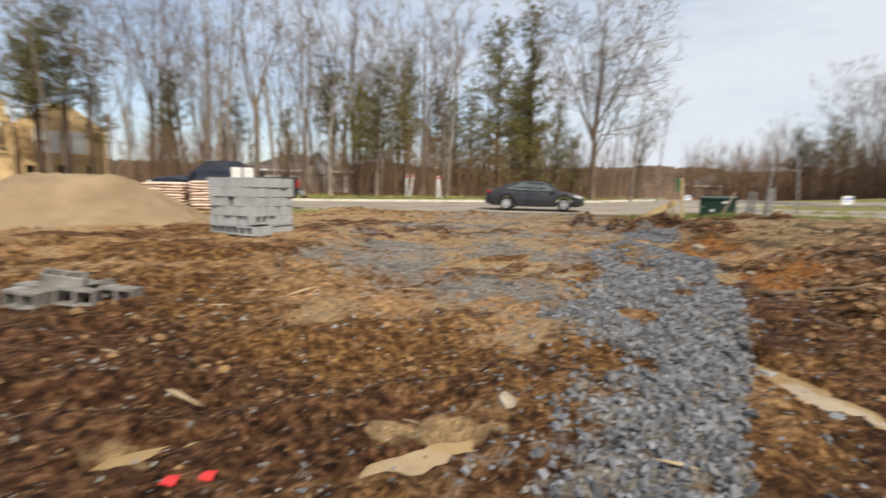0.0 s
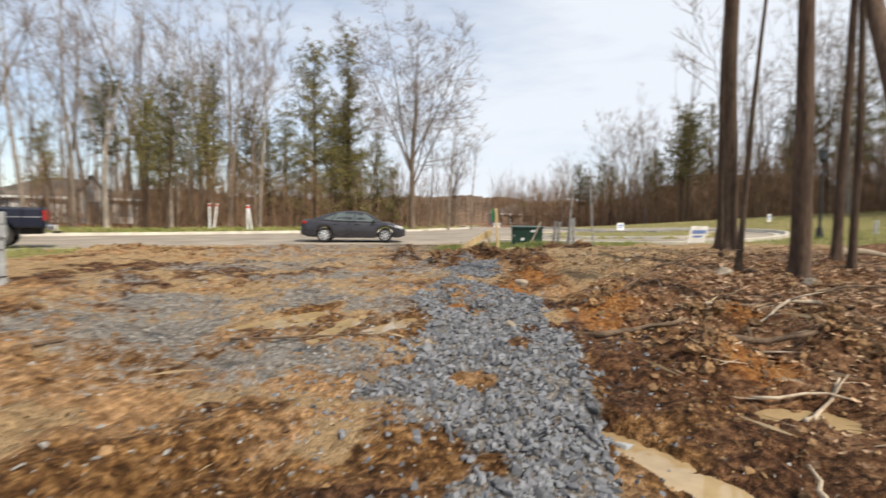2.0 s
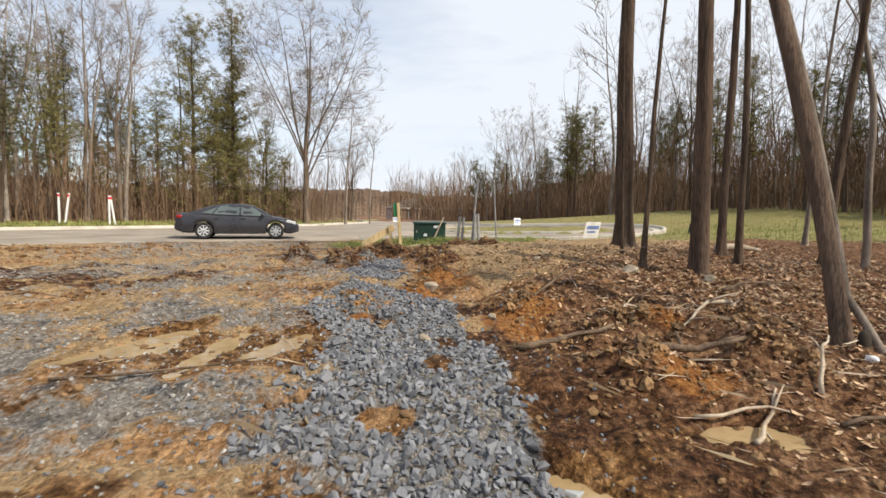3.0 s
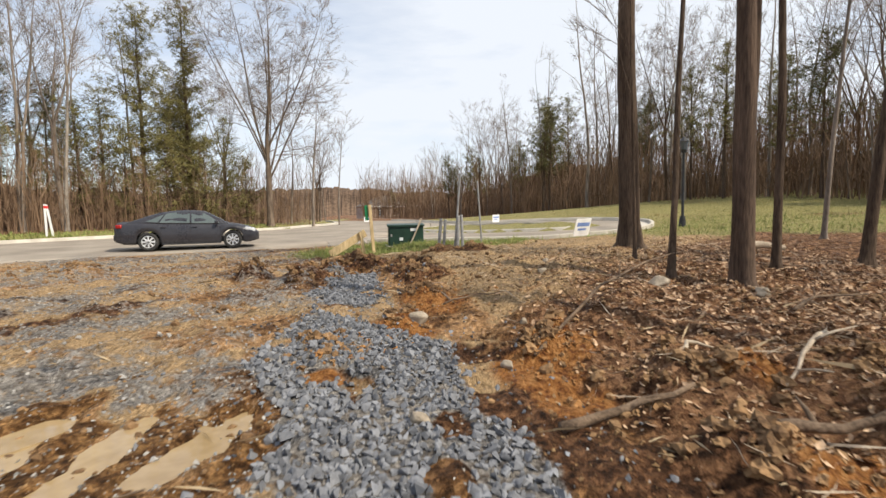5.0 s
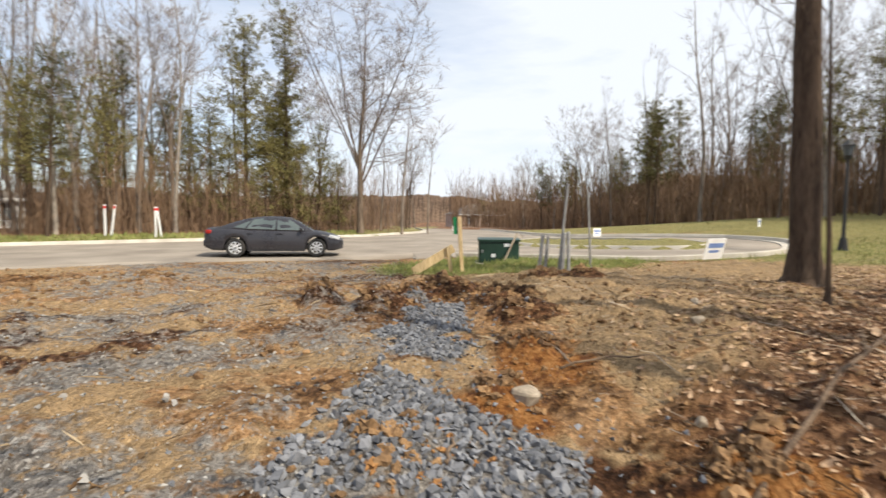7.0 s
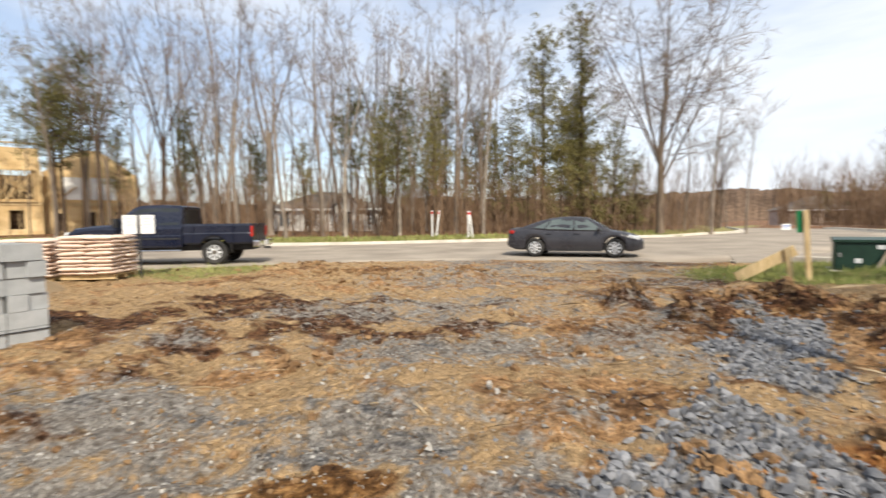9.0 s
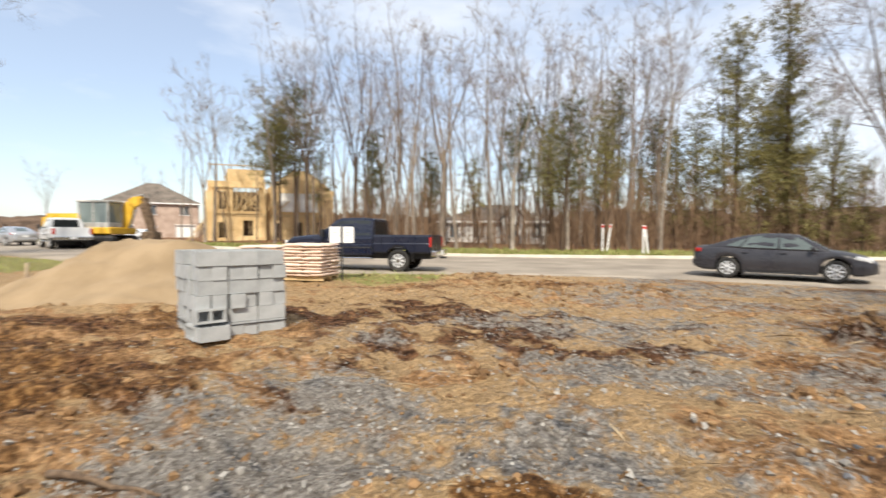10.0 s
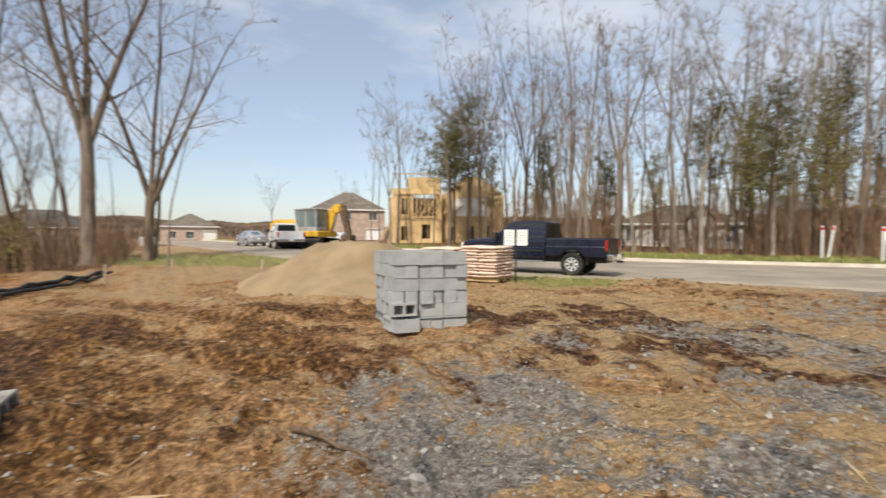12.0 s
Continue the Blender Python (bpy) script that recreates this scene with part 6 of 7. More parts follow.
def lot_sign(x, y):
    z = ground_z(x, y)
    s = thing("site_sign", "white notice boards on a dark steel post", "sign", pose(x, y, z, 0, 0, 42))
    part("post", box(0.045, 0.045, 1.62, (0, 0, 0.76), 0.004), M_BLACK, s)
    b = part("board", box(0.68, 0.02, 0.46, (0, -0.06, 1.33), 0.004), M_PAPER, s, "white printed board")
    part("bracket", box(0.07, 0.012, 0.46, (0, -0.078, 1.33), 0.003), M_INK, s)
    for k in range(4):
        for c in (-0.19, 0.19):
            part("text_bar", box(0.20 - 0.05 * (k % 2), 0.003, 0.008, (c, -0.0725, 1.47 - k * 0.075)), M_INK, b)


def transformer(x, y, turn):
    z = ground_z(x, y)
    t = thing("transformer_box", "dark green steel utility transformer cabinet on a concrete pad", "utility box", pose(x, y, z - 0.02, 0, 0, turn))
    part("pad", box(1.32, 1.1, 0.10, (0, 0, 0.03), 0.01), M_CONCRETE, t, "pale concrete pad")
    part("tank", box(1.14, 0.86, 0.62, (0, 0.02, 0.39), 0.02, 2), M_GREENBOX, t)
    bm = bmesh.new()
    pts = [(-0.60, 0.47, 0.70), (-0.60, -0.47, 0.70), (-0.60, -0.47, 0.755), (-0.60, 0.10, 0.80), (-0.60, 0.47, 0.79)]
    a = [bm.verts.new(p) for p in pts]
    b = [bm.verts.new((-p[0], p[1], p[2])) for p in pts]
    bm.faces.new(a)
    bm.faces.new(b[::-1])
    for i in range(5):
        bm.faces.new((a[i], b[i], b[(i + 1) % 5], a[(i + 1) % 5]))
    bmesh.ops.recalc_face_normals(bm, faces=bm.faces[:])
    part("lid", bm, M_GREENBOX, t)
    part("front_door", box(1.06, 0.02, 0.55, (0, -0.418, 0.38), 0.006), M_GREENBOX, t)
    part("latch", box(0.05, 0.03, 0.09, (-0.48, -0.44, 0.42), 0.006), M_GALV, t)
    part("warning_label", box(0.20, 0.004, 0.09, (0.24, -0.4315, 0.60)), M_PAPER, t, "small pale label")
    part("warning_label", box(0.12, 0.004, 0.10, (-0.16, -0.4315, 0.30)), M_PAPER, t, "small pale label")
    st = thing("leaning_stake", "pale wooden stake leaning on the green cabinet", "stake", pose(x, y, z, 0, 0, turn))
    bm = bmesh.new()
    rod((0.02, -0.72, -0.1), (0.50, -0.46, 0.93), 0.032, 0.032, 4, bm)
    part("stake", bm, M_STICK, st)


def survey_stakes():
    x, y = 9.74, 7.6
    z = ground_z(x, y)
    s = thing("survey_stake", "raw yellow timber stakes with a raking brace", "stake", pose(x, y, z - 0.05))
    part("upright", box(0.09, 0.045, 1.45, (0, 0, 0.68), 0.004, 1, pose(0, 0, 0, 0, -4, 10)), M_PINE, s)
    part("upright", box(0.09, 0.045, 0.72, (-0.22, 0.25, 0.30), 0.004, 1, pose(0, 0, 0, 0, -8, 10)), M_PINE, s, "short raw timber stake")
    p0, p1 = Vector((-1.15, 0.15, 0.05)), Vector((-0.10, 0.35, 0.62))
    d = (p1 - p0)
    part("brace", box(d.length, 0.02, 0.22, (p0 + p1) / 2, 0.004, 1, d.to_track_quat("X", "Z").to_matrix().to_4x4()), M_PINE, s)
    part("green_marker", box(0.10, 0.02, 0.42, (-0.13, 0.03, 1.18), 0.004, 1, pose(0, 0, 0, 0, -3, 10)), M_GREENSIGN, s, "green marker strip")


def rods():
    """Grey pipe stakes driven into the verge."""
    rows = [(11.20, 6.25, 0.78, 0.055, (0.12, 0)), (11.36, 6.3, 0.80, 0.05, (0.10, 0)), (11.62, 5.95, 0.84, 0.06, (0.05, 0)), (11.76, 5.9, 0.86, 0.05, (-0.02, 0.03)), (11.6, 6.1, 1.95, 0.036, (0.10, 0)), (12.75, 6.75, 1.8, 0.032, (-0.07, 0))]
    for x, y, h, r, lean in rows:
        z = ground_z(x, y)
        p = thing("pipe_stake", "grey galvanised pipe stake leaning in the verge", "stake", pose(x, y, z), "pipe stakes")
        r *= 0.78
        bm = rod((0, 0, -0.12), (lean[0] * h, lean[1] * h, h), r, r, 12)
        part("pipe", bm, M_GALV, p)
        part("cap", rod((lean[0] * h, lean[1] * h, h - 0.01), (lean[0] * h * 1.02, lean[1] * h, h + 0.015), r * 1.12, r * 0.8, 12), M_GALV, p)


def lamp_post(x, y):
    z = ground_z(x, y)
    t = thing("lamp_post", "black cast street lamp post with a lantern head", "street lamp", pose(x, y, z - 0.05))
    part("base", rod((0, 0, 0), (0, 0, 0.5), 0.17, 0.10, 12), M_BLACK, t)
    part("shaft", rod((0, 0, 0.45), (0, 0, 3.2), 0.06, 0.045, 12), M_BLACK, t)
    part("collar", rod((0, 0, 3.15), (0, 0, 3.28), 0.1, 0.14, 12), M_BLACK, t)
    part("lantern", rod((0, 0, 3.28), (0, 0, 3.62), 0.12, 0.19, 8), M_WINDOW, t, "dark glass lantern")
    part("hood", rod((0, 0, 3.62), (0, 0, 3.82), 0.23, 0.03, 8), M_BLACK, t)


def yard_sign(x, y, turn, w=0.61, h=0.46, tilt=0, lift=0.25):
    z = ground_z(x, y)
    s = thing("yard_sign", "white yard sign with blue printing on wire legs", "yard sign", pose(x, y, z, tilt, 0, turn), "yard signs")
    b = part("panel", box(w, 0.012, h, (0, 0, lift + h / 2), 0.003), M_PAPER, s)
    part("print_bar", box(w * 0.8, 0.003, h * 0.22, (0.02, -0.0075, lift + h * 0.66)), M_BLUE, b, "blue printed band")
    part("print_bar", box(w * 0.55, 0.003, h * 0.12, (-0.03, -0.0075, lift + h * 0.38)), M_BLUE, b, "blue printed band")
    for k in (-0.2, 0.2):
        part("wire_leg", rod((k * w / 0.6, 0.004, -0.15), (k * w / 0.6, 0.004, lift + 0.2), 0.006, 0.006, 6), M_GALV, s)


def marker_posts():
    """White marker posts with red bands across the street, in raking pairs, and stakes at the lot's far side."""
    for x, y, dx in ((-5.6, 25.4, 0.0), (-5.25, 25.5, 0.22), (-3.4, 26.2, 0.0), (-3.25, 26.3, -0.2)):
        z = ground_z(x, y)
        p = thing("marker_post", "white timber post with a red band", "post", pose(x, y, z - 0.05), "marker posts")
        part("post", box(0.09, 0.09, 1.75, (0, 0, 0.85), 0.006, 1, pose(0, 0, 0, 0, math.degrees(dx) * 0.6, 0)), M_TRIM, p)
        part("band", box(0.10, 0.10, 0.14, (dx * 0.40, 0, 1.58), 0.004, 1, pose(0, 0, 0, 0, math.degrees(dx) * 0.6, 0)), M_REDTAPE, p, "red band")
    for x, y, h in ((-13.4, -5.9, 0.75), (-15.4, -3.9, 0.62), (-12.4, -1.0, 0.6), (-24, 21, 1.0)):
        z = ground_z(x, y)
        p = thing("timber_stake", "weathered grey timber stake in the dirt", "stake", pose(x, y, z - 0.1), "timber stakes")
        part("stake", box(0.09, 0.06, h + 0.1, (0, 0, h / 2), 0.006, 1, pose(0, 0, 0, 0, 4, 20)), M_STICK, p)


def black_pipes():
    for k, (x0, y0, x1, y1) in enumerate(((-15.6, -5.9, -11.0, -7.9), (-15.7, -6.2, -11.2, -8.2), (-15.2, -6.2, -10.8, -8.3))):
        pts = []
        for i in range(13):
            u = i / 12
            x, y = x0 + (x1 - x0) * u, y0 + (y1 - y0) * u + 0.12 * math.sin(u * 5 + k)
            pts.append((x, y, ground_z(x, y) + 0.10 + (0.09 if k == 2 else 0)))
        v, f = sweep(pts, [0.055] * len(pts), 12)
        t = thing("drain_pipe", "length of black corrugated drain pipe on the dirt", "pipe", group="drain pipes")
        part("pipe", mesh_data("pipe", v, f, M_BLACK, True), None, t)


def branch_on_ground(name, label, pts, r, mat, forks=()):
    """A fallen limb along points (x, y, height over the ground), tapering."""
    P = [np.array((x, y, ground_z(x, y) + h)) for x, y, h in pts]
    Q = [P[0]]
    for a, b in zip(P[:-1], P[1:]):
        for k in range(1, 4):
            j = np.array([noise.noise(Vector((*(a + k), ))) * 0.05, noise.noise(Vector((*(b - k), ))) * 0.05, noise.noise(Vector((a[0] * 3, b[1] * 3, k))) * 0.03])
            Q.append(a + (b - a) * k / 3 + j * (k < 3))
    n = len(Q) - 1
    t = thing(name, label, "branch", group="fallen wood")
    v, f = sweep(Q, [r * (1 - 0.6 * k / n) for k in range(n + 1)], 9)
    part("limb", mesh_data("limb", v, f, mat, True), None, t)
    for i, dx, dy, dz in forks:
        a = Vector(Q[i])
        b = a + Vector((dx, dy, dz)) * 0.5
        v, f = sweep([a, b, a + Vector((dx, dy, dz * 0.8))], [r * 0.5, r * 0.4, r * 0.15], 6)
        part("side_twig", mesh_data("side_twig", v, f, mat, True), None, t)


def fallen_wood():
    B = branch_on_ground
    B("fallen_branch", "long thin brown branch lying across the cleared edge", [(9.05, -1.75, 0.05), (10.3, -1.2, 0.30), (11.5, -0.75, 0.42), (12.75, -0.15, 0.42)], 0.02, M_LOG, ((4, 0.2, 0.2, 0.2),))
    B("fallen_branch", "pale bleached branch on dark leaf litter", [(11.45, -2.95, 0.16), (10.75, -3.25, 0.12), (10.2, -3.4, 0.04)], 0.028, M_STICK, ((3, 0.3, -0.15, 0.15), (5, -0.1, -0.3, 0.12)))
    B("fallen_branch", "pale forked stick lying over a puddle", [(9.3, -5.05, 0.02), (9.7, -4.8, 0.10), (10.0, -4.65, 0.06)], 0.022, M_STICK, ((2, -0.12, -0.35, -0.1), (4, 0.25, 0.1, 0.22)))
    B("fallen_branch", "thin pale stick in the muddy ditch", [(9.2, -4.6, 0.05), (9.8, -4.75, 0.12), (10.25, -5.1, 0.04)], 0.016, M_STICK)
    B("fallen_branch", "thin pale stick standing from the litter", [(10.4, -4.75, 0.02), (10.6, -4.6, 0.2), (10.75, -4.55, 0.30)], 0.02, M_STICK, ((3, 0.05, 0.15, 0.12),))
    B("fallen_branch", "straight brown stick on the leaf litter", [(10.1, -5.1, 0.04), (10.7, -5.2, 0.05), (11.4, -5.0, 0.05)], 0.02, M_LOG)
    B("rotten_log", "short broken pale stick standing in the mud", [(8.62, -5.95, 0.0), (8.63, -5.86, 0.08), (8.66, -5.75, 0.17)], 0.025, M_STICK)
    B("rotten_log", "dark muddy log half buried in clay", [(8.5, -2.95, 0.03), (9.0, -3.02, 0.05), (9.55, -3.15, 0.06)], 0.045, M_LOG, ((3, 0.25, -0.1, 0.1),))
    B("fallen_branch", "curved pale root in dark soil", [(10.1, -2.55, 0.03), (10.3, -2.42, 0.11), (10.55, -2.5, 0.04)], 0.026, M_STICK)
    B("fallen_branch", "thin brown stick on tan soil", [(8.9, 0.25, 0.04), (9.4, 0.22, 0.05), (9.9, 0.1, 0.04)], 0.014, M_LOG)
    B("fallen_branch", "thin brown branch beside the trunks", [(12.2, -2.2, 0.06), (12.9, -2.0, 0.10), (13.8, -2.1, 0.05)], 0.025, M_LOG, ((3, 0.3, 0.2, 0.1),))
    B("fallen_branch", "dark root stub in the litter", [(9.6, -3.7, 0.05), (9.9, -3.95, 0.16), (10.25, -4.15, 0.08)], 0.045, M_LOG, ((2, 0.1, 0.2, 0.15), (4, 0.2, -0.1, 0.12)))
    B("rotten_log", "short pale log by the grass edge", [(15.9, 1.3, 0.12), (16.4, 1.1, 0.15), (16.9, 0.95, 0.12)], 0.11, M_STICK)
    B("fallen_branch", "long thin stick across the driveway mud", [(4.3, -2.75, 0.04), (5.2, -2.85, 0.06), (5.9, -2.7, 0.04)], 0.015, M_LOG)
    B("fallen_branch", "dark broken stick on the gravel", [(2.35, -3.15, 0.03), (2.75, -3.0, 0.05), (3.2, -2.75, 0.04)], 0.03, M_LOG)
    B("timber_offcut", "short weathered timber offcut in the clay", [(7.56, -0.95, 0.02), (7.62, -0.8, 0.03), (7.68, -0.68, 0.04)], 0.018, M_LOG)


def hull_rock(rng, r, flat=0.7, n=14):
    bm = bmesh.new()
    for _ in range(n):
        d = Vector((rng.gauss(0, 1), rng.gauss(0, 1), rng.gauss(0, 1))).normalized()
        bm.verts.new((d.x * r * rng.uniform(0.75, 1.1), d.y * r * 0.8 * rng.uniform(0.75, 1.1), d.z * r * flat))
    bmesh.ops.convex_hull(bm, input=bm.verts[:])
    for v in [v for v in bm.verts if not v.link_faces]:
        bm.verts.remove(v)
    return bm


def rocks():
    rng = random.Random(17)
    rows = [(5.64, -6.35, 0.10, "pale angular stone in the mud", M_ROCK), (7.6, -2.45, 0.11, "tan fieldstone among grey gravel", M_ROCK), (8.35, -0.25, 0.20, "large flat pale rock in clay", M_ROCK), (12.05, -0.4, 0.22, "flat grey rock beside a trunk", M_ROCK),
            (12.75, -1.45, 0.14, "flat pale rock in leaf litter", M_ROCK), (8.75, -1.75, 0.09, "pale stone on the soil", M_ROCK), (9.4, -0.98, 0.07, "pale stone on the soil", M_ROCK), (7.88, -4.93, 0.08, "pale rounded stone beside the puddle", M_BLOCK), (11.62, -4.4, 0.08, "white chip of wood or stone", M_TRIM), (9.6, 14.0, 0.18, "broken kerb stone by the street", M_CONCRETE),
            (10.9, 0.9, 0.10, "pale stone in straw and soil", M_ROCK), (11.5, 1.7, 0.12, "pale stone in straw and soil", M_ROCK), (-6.2, -3.2, 0.2, "pale lump of rock on the dirt", M_SAND)]
    for x, y, r, label, mat in rows:
        bm = hull_rock(rng, r, 0.5 if r > 0.15 else 0.7, 18)
        bmesh.ops.bevel(bm, geom=bm.edges[:], offset=r * 0.06, segments=1, affect="EDGES")
        t = thing("rock", label, "rock", pose(x, y, ground_z(x, y) + r * 0.15, 0, 0, rng.uniform(0, 360)), "loose rocks")
        part("stone", bm, mat, t)


def scatter(name, label, category, variants, places, sizes, mat, sink=0.25, tilt=30.0, seed=1, squash=(1, 1, 1)):
    """Many small solids joined into one: variants of (verts, faces), laid on the land at places (n, 2)."""
    g = np.random.RandomState(seed)
    z = land(places[:, 0], places[:, 1])
    V, F, base = [], [], 0
    pick = g.randint(0, len(variants), len(places))
    for k, (vv, ff) in enumerate(variants):
        idx = np.where(pick == k)[0]
        if not len(idx):
            continue
        n = len(idx)
        a, b, c = g.uniform(0, 2 * np.pi, n), np.radians(g.normal(0, tilt, n)), np.radians(g.normal(0, tilt, n))
        ca, sa, cb, sb, cc, sc = np.cos(a), np.sin(a), np.cos(b), np.sin(b), np.cos(c), np.sin(c)
        R = np.empty((n, 3, 3))
        R[:, 0, 0], R[:, 0, 1], R[:, 0, 2] = ca * cb, ca * sb * sc - sa * cc, ca * sb * cc + sa * sc
        R[:, 1, 0], R[:, 1, 1], R[:, 1, 2] = sa * cb, sa * sb * sc + ca * cc, sa * sb * cc - ca * sc
        R[:, 2, 0], R[:, 2, 1], R[:, 2, 2] = -sb, cb * sc, cb * cc
        s = sizes[idx][:, None, None]
        w = np.einsum("nij,mj->nmi", R, vv * np.array(squash)) * s
        w[:, :, 0] += places[idx, 0][:, None]
        w[:, :, 1] += places[idx, 1][:, None]
        w[:, :, 2] += (z[idx] + sizes[idx] * (0.5 - sink))[:, None]
        V.append(w.reshape(-1, 3))
        F.append((ff[None] + (np.arange(n) * len(vv))[:, None, None]).reshape(-1, 3) + base)
        base += n * len(vv)
    me = fast_mesh(name, np.concatenate(V), np.concatenate(F), mat)
    return tagged(new(name, me), label, category, kind="stuff")


def arrays(bm):
    bmesh.ops.triangulate(bm, faces=bm.faces[:])
    bm.verts.ensure_lookup_table()
    bm.verts.index_update()
    v = np.array([tuple(p.co) for p in bm.verts])
    f = np.array([[q.index for q in t.verts] for t in bm.faces])
    bm.free()
    return v, f


def sample(mask, x0, x1, y0, y1, n, seed):
    g = np.random.RandomState(seed)
    p = np.stack([g.uniform(x0, x1, n), g.uniform(y0, y1, n)], 1)
    return p[g.rand(n) < mask(p[:, 0], p[:, 1])], g


def ground_cover():
    rng = random.Random(23)
    stones = [arrays(hull_rock(rng, 1, rng.uniform(0.45, 0.85), rng.choice((8, 9, 10)))) for _ in range(14)]
    chips = [arrays(hull_rock(rng, 1, rng.uniform(0.5, 0.85), rng.choice((6, 6, 7)))) for _ in range(14)]
    # coarse crushed stone bed
    p, g = sample(lambda x, y: strip_mask(x, y) ** 1.6, 4.6, 9.2, -9.5, 4.6, 30000, 1)
    scatter("coarse_gravel", "bed of coarse grey crushed limestone", "gravel", stones, p, np.clip(np.exp(g.normal(math.log(0.039), 0.28, len(p))), 0.015, 0.068), M_STONE, sink=0.3, tilt=35, seed=2)
    # stones thrown wide of the bed
    near_bed = lambda x, y: 0.6 * smooth(1.6, 0.0, np.minimum(np.abs(x - np.interp(y, STRIP_Y, STRIP_L)), np.abs(x - np.interp(y, STRIP_Y, STRIP_R)))) ** 2
    p, g = sample(near_bed, 3.2, 10.2, -9.5, 6, 6000, 3)
    scatter("stray_gravel", "stray grey stones in the mud beside the bed", "gravel", stones, p, np.exp(g.normal(math.log(0.024), 0.35, len(p))), M_STONE, sink=0.45, seed=4)
    # small stone pressed into the driveway
    p, g = sample(lambda x, y: 0.10 + 0.9 * fine_gravel_mask(x, y), -1.5, 9.0, -9.3, 13.4, 62000, 5)
    scatter("driveway_gravel", "small gravel pressed into the driveway mud", "gravel", chips, p, np.clip(np.exp(g.normal(math.log(0.0145), 0.38, len(p))), 0, 0.034), M_STONE_SMALL, sink=0.45, seed=6)
    # pale pebbles strewn over the churned mud
    p, g = sample(lambda x, y: 0.25 + 0.75 * smooth(-0.2, 0.4, fbm(x, y, 0.9, 93)), 1.5, 7.0, -9.3, 0.5, 800, 25)
    scatter("pale_pebbles", "pale grey pebbles strewn in the churned mud", "gravel", stones, p, np.exp(g.normal(math.log(0.024), 0.4, len(p))), M_PEBBLE, sink=0.4, seed=26)
    # crumbs of mud over all the open dirt
    p, g = sample(lambda x, y: (1 - 0.95 * (strip_mask(x, y) > 0.3)) * (0.35 + 0.65 * smooth(-0.3, 0.4, fbm(x, y, 1.2, 91))), -2.5, 12.5, -9.3, 8.5, 27000, 19)
    scatter("mud_crumbs", "crumbs and small lumps of drying mud", "earth crumbs", chips, p, np.exp(g.normal(math.log(0.014), 0.45, len(p))), M_CRUMB, sink=0.4, seed=20)
    # clods of earth
    lumps = []
    for _ in range(10):
        bm = bmesh.new()
        bmesh.ops.create_icosphere(bm, subdivisions=2, radius=1)
        o = rng.uniform(0, 50)
        for v in bm.verts:
            v.co *= 1 + 0.9 * noise.noise(v.co * 1.9 + Vector((o, 0, 0))) + 0.7 * noise.noise(v.co * 4.3 + Vector((o, 3, 0)))
        lumps.append(arrays(bm))
    crumbs = []
    for _ in range(8):
        bm = bmesh.new()
        bmesh.ops.create_icosphere(bm, subdivisions=1, radius=1)
        for v in bm.verts:
            v.co *= rng.uniform(0.6, 1.25)
        crumbs.append(arrays(bm))
    open_dirt = lambda x, y: np.clip(0.25 + 0.9 * fbm(x, y, 0.8, 61) + 0.5 * smooth(8.2, 9.0, x) * smooth(5.5, 2, y), 0, 1) * (1 - 0.9 * (strip_mask(x, y) > 0.1))
    p, g = sample(open_dirt, -8, 15, -9.5, 12.5, 19000, 7)
    scatter("earth_clods", "crumbled clods of brown earth", "earth clods", crumbs, p, np.clip(np.exp(g.normal(math.log(0.023), 0.5, len(p))), 0, 0.06), M_CLOD, sink=0.35, seed=8, squash=(1, 1, 0.7))
    mp = []
    for mx, my, r, h in MOUNDS:
        for _ in range(int(130 * r)):
            a, d = g.uniform(0, 6.28), r * abs(g.normal(0, 0.7))
            mp.append((mx + math.cos(a) * d, my + math.sin(a) * d))
    for mx, my in ((6.2, -3.55), (3.45, 0.15), (2.5, -3.4), (6.2, 1.6), (9.6, -3.8), (10.7, -4.3), (8.0, 4.4), (9.3, 4.6)):
        for _ in range(16):
            mp.append((mx + g.normal(0, 0.10), my + g.normal(0, 0.08)))
    mp = np.array(mp)
    scatter("mound_clods", "heaped dark clods turned up by digging", "earth clods", lumps, mp, np.clip(np.exp(g.normal(math.log(0.032), 0.45, len(mp))), 0, 0.075), M_CLOD, sink=0.3, seed=9, squash=(1, 1, 0.8))
    cl = []
    for cx, cy, r in ((8.95, -1.95, 0.5), (9.5, -1.6, 0.4), (7.35, -0.75, 0.35), (8.0, -0.45, 0.5), (8.9, 0.6, 0.5)):
        for _ in range(40):
            cl.append((cx + g.normal(0, r * 0.6), cy + g.normal(0, r * 0.6)))
    cl = np.array(cl)
    scatter("clay_clods", "orange clay crumbs", "earth clods", lumps, cl, np.exp(g.normal(math.log(0.015), 0.45, len(cl))), M_CLAY, sink=0.35, seed=10, squash=(1, 1, 0.7))
    # dead leaves: curled blades of six triangles
    leaves = []
    for k in range(6):
        c = rng.uniform(0.15, 0.5)
        v = np.array([(-1, 0, c * 0.5), (-0.4, -0.42, 0.05), (-0.4, 0.42, 0.25 * c), (0.3, -0.40, 0.12), (0.3, 0.40, c * 0.5), (1, 0.05, c), (0, 0, -0.05)])
        leaves.append((v, np.array([(0, 1, 6), (1, 3, 6), (3, 5, 6), (5, 4, 6), (4, 2, 6), (2, 0, 6)])))
    wood = lambda x, y: smooth(8.7, 10.4, x) * smooth(3.6, -0.4, y - 0.5 * (x - 12)) * (0.45 + 0.55 * smooth(10, 12.5, x)) * smooth(-8.0, -5.8, y + 0.8 * fbm(x, y, 0.8, 97)) * smooth(19, 16.5, x + 0.8 * fbm(x, y, 0.8, 98))
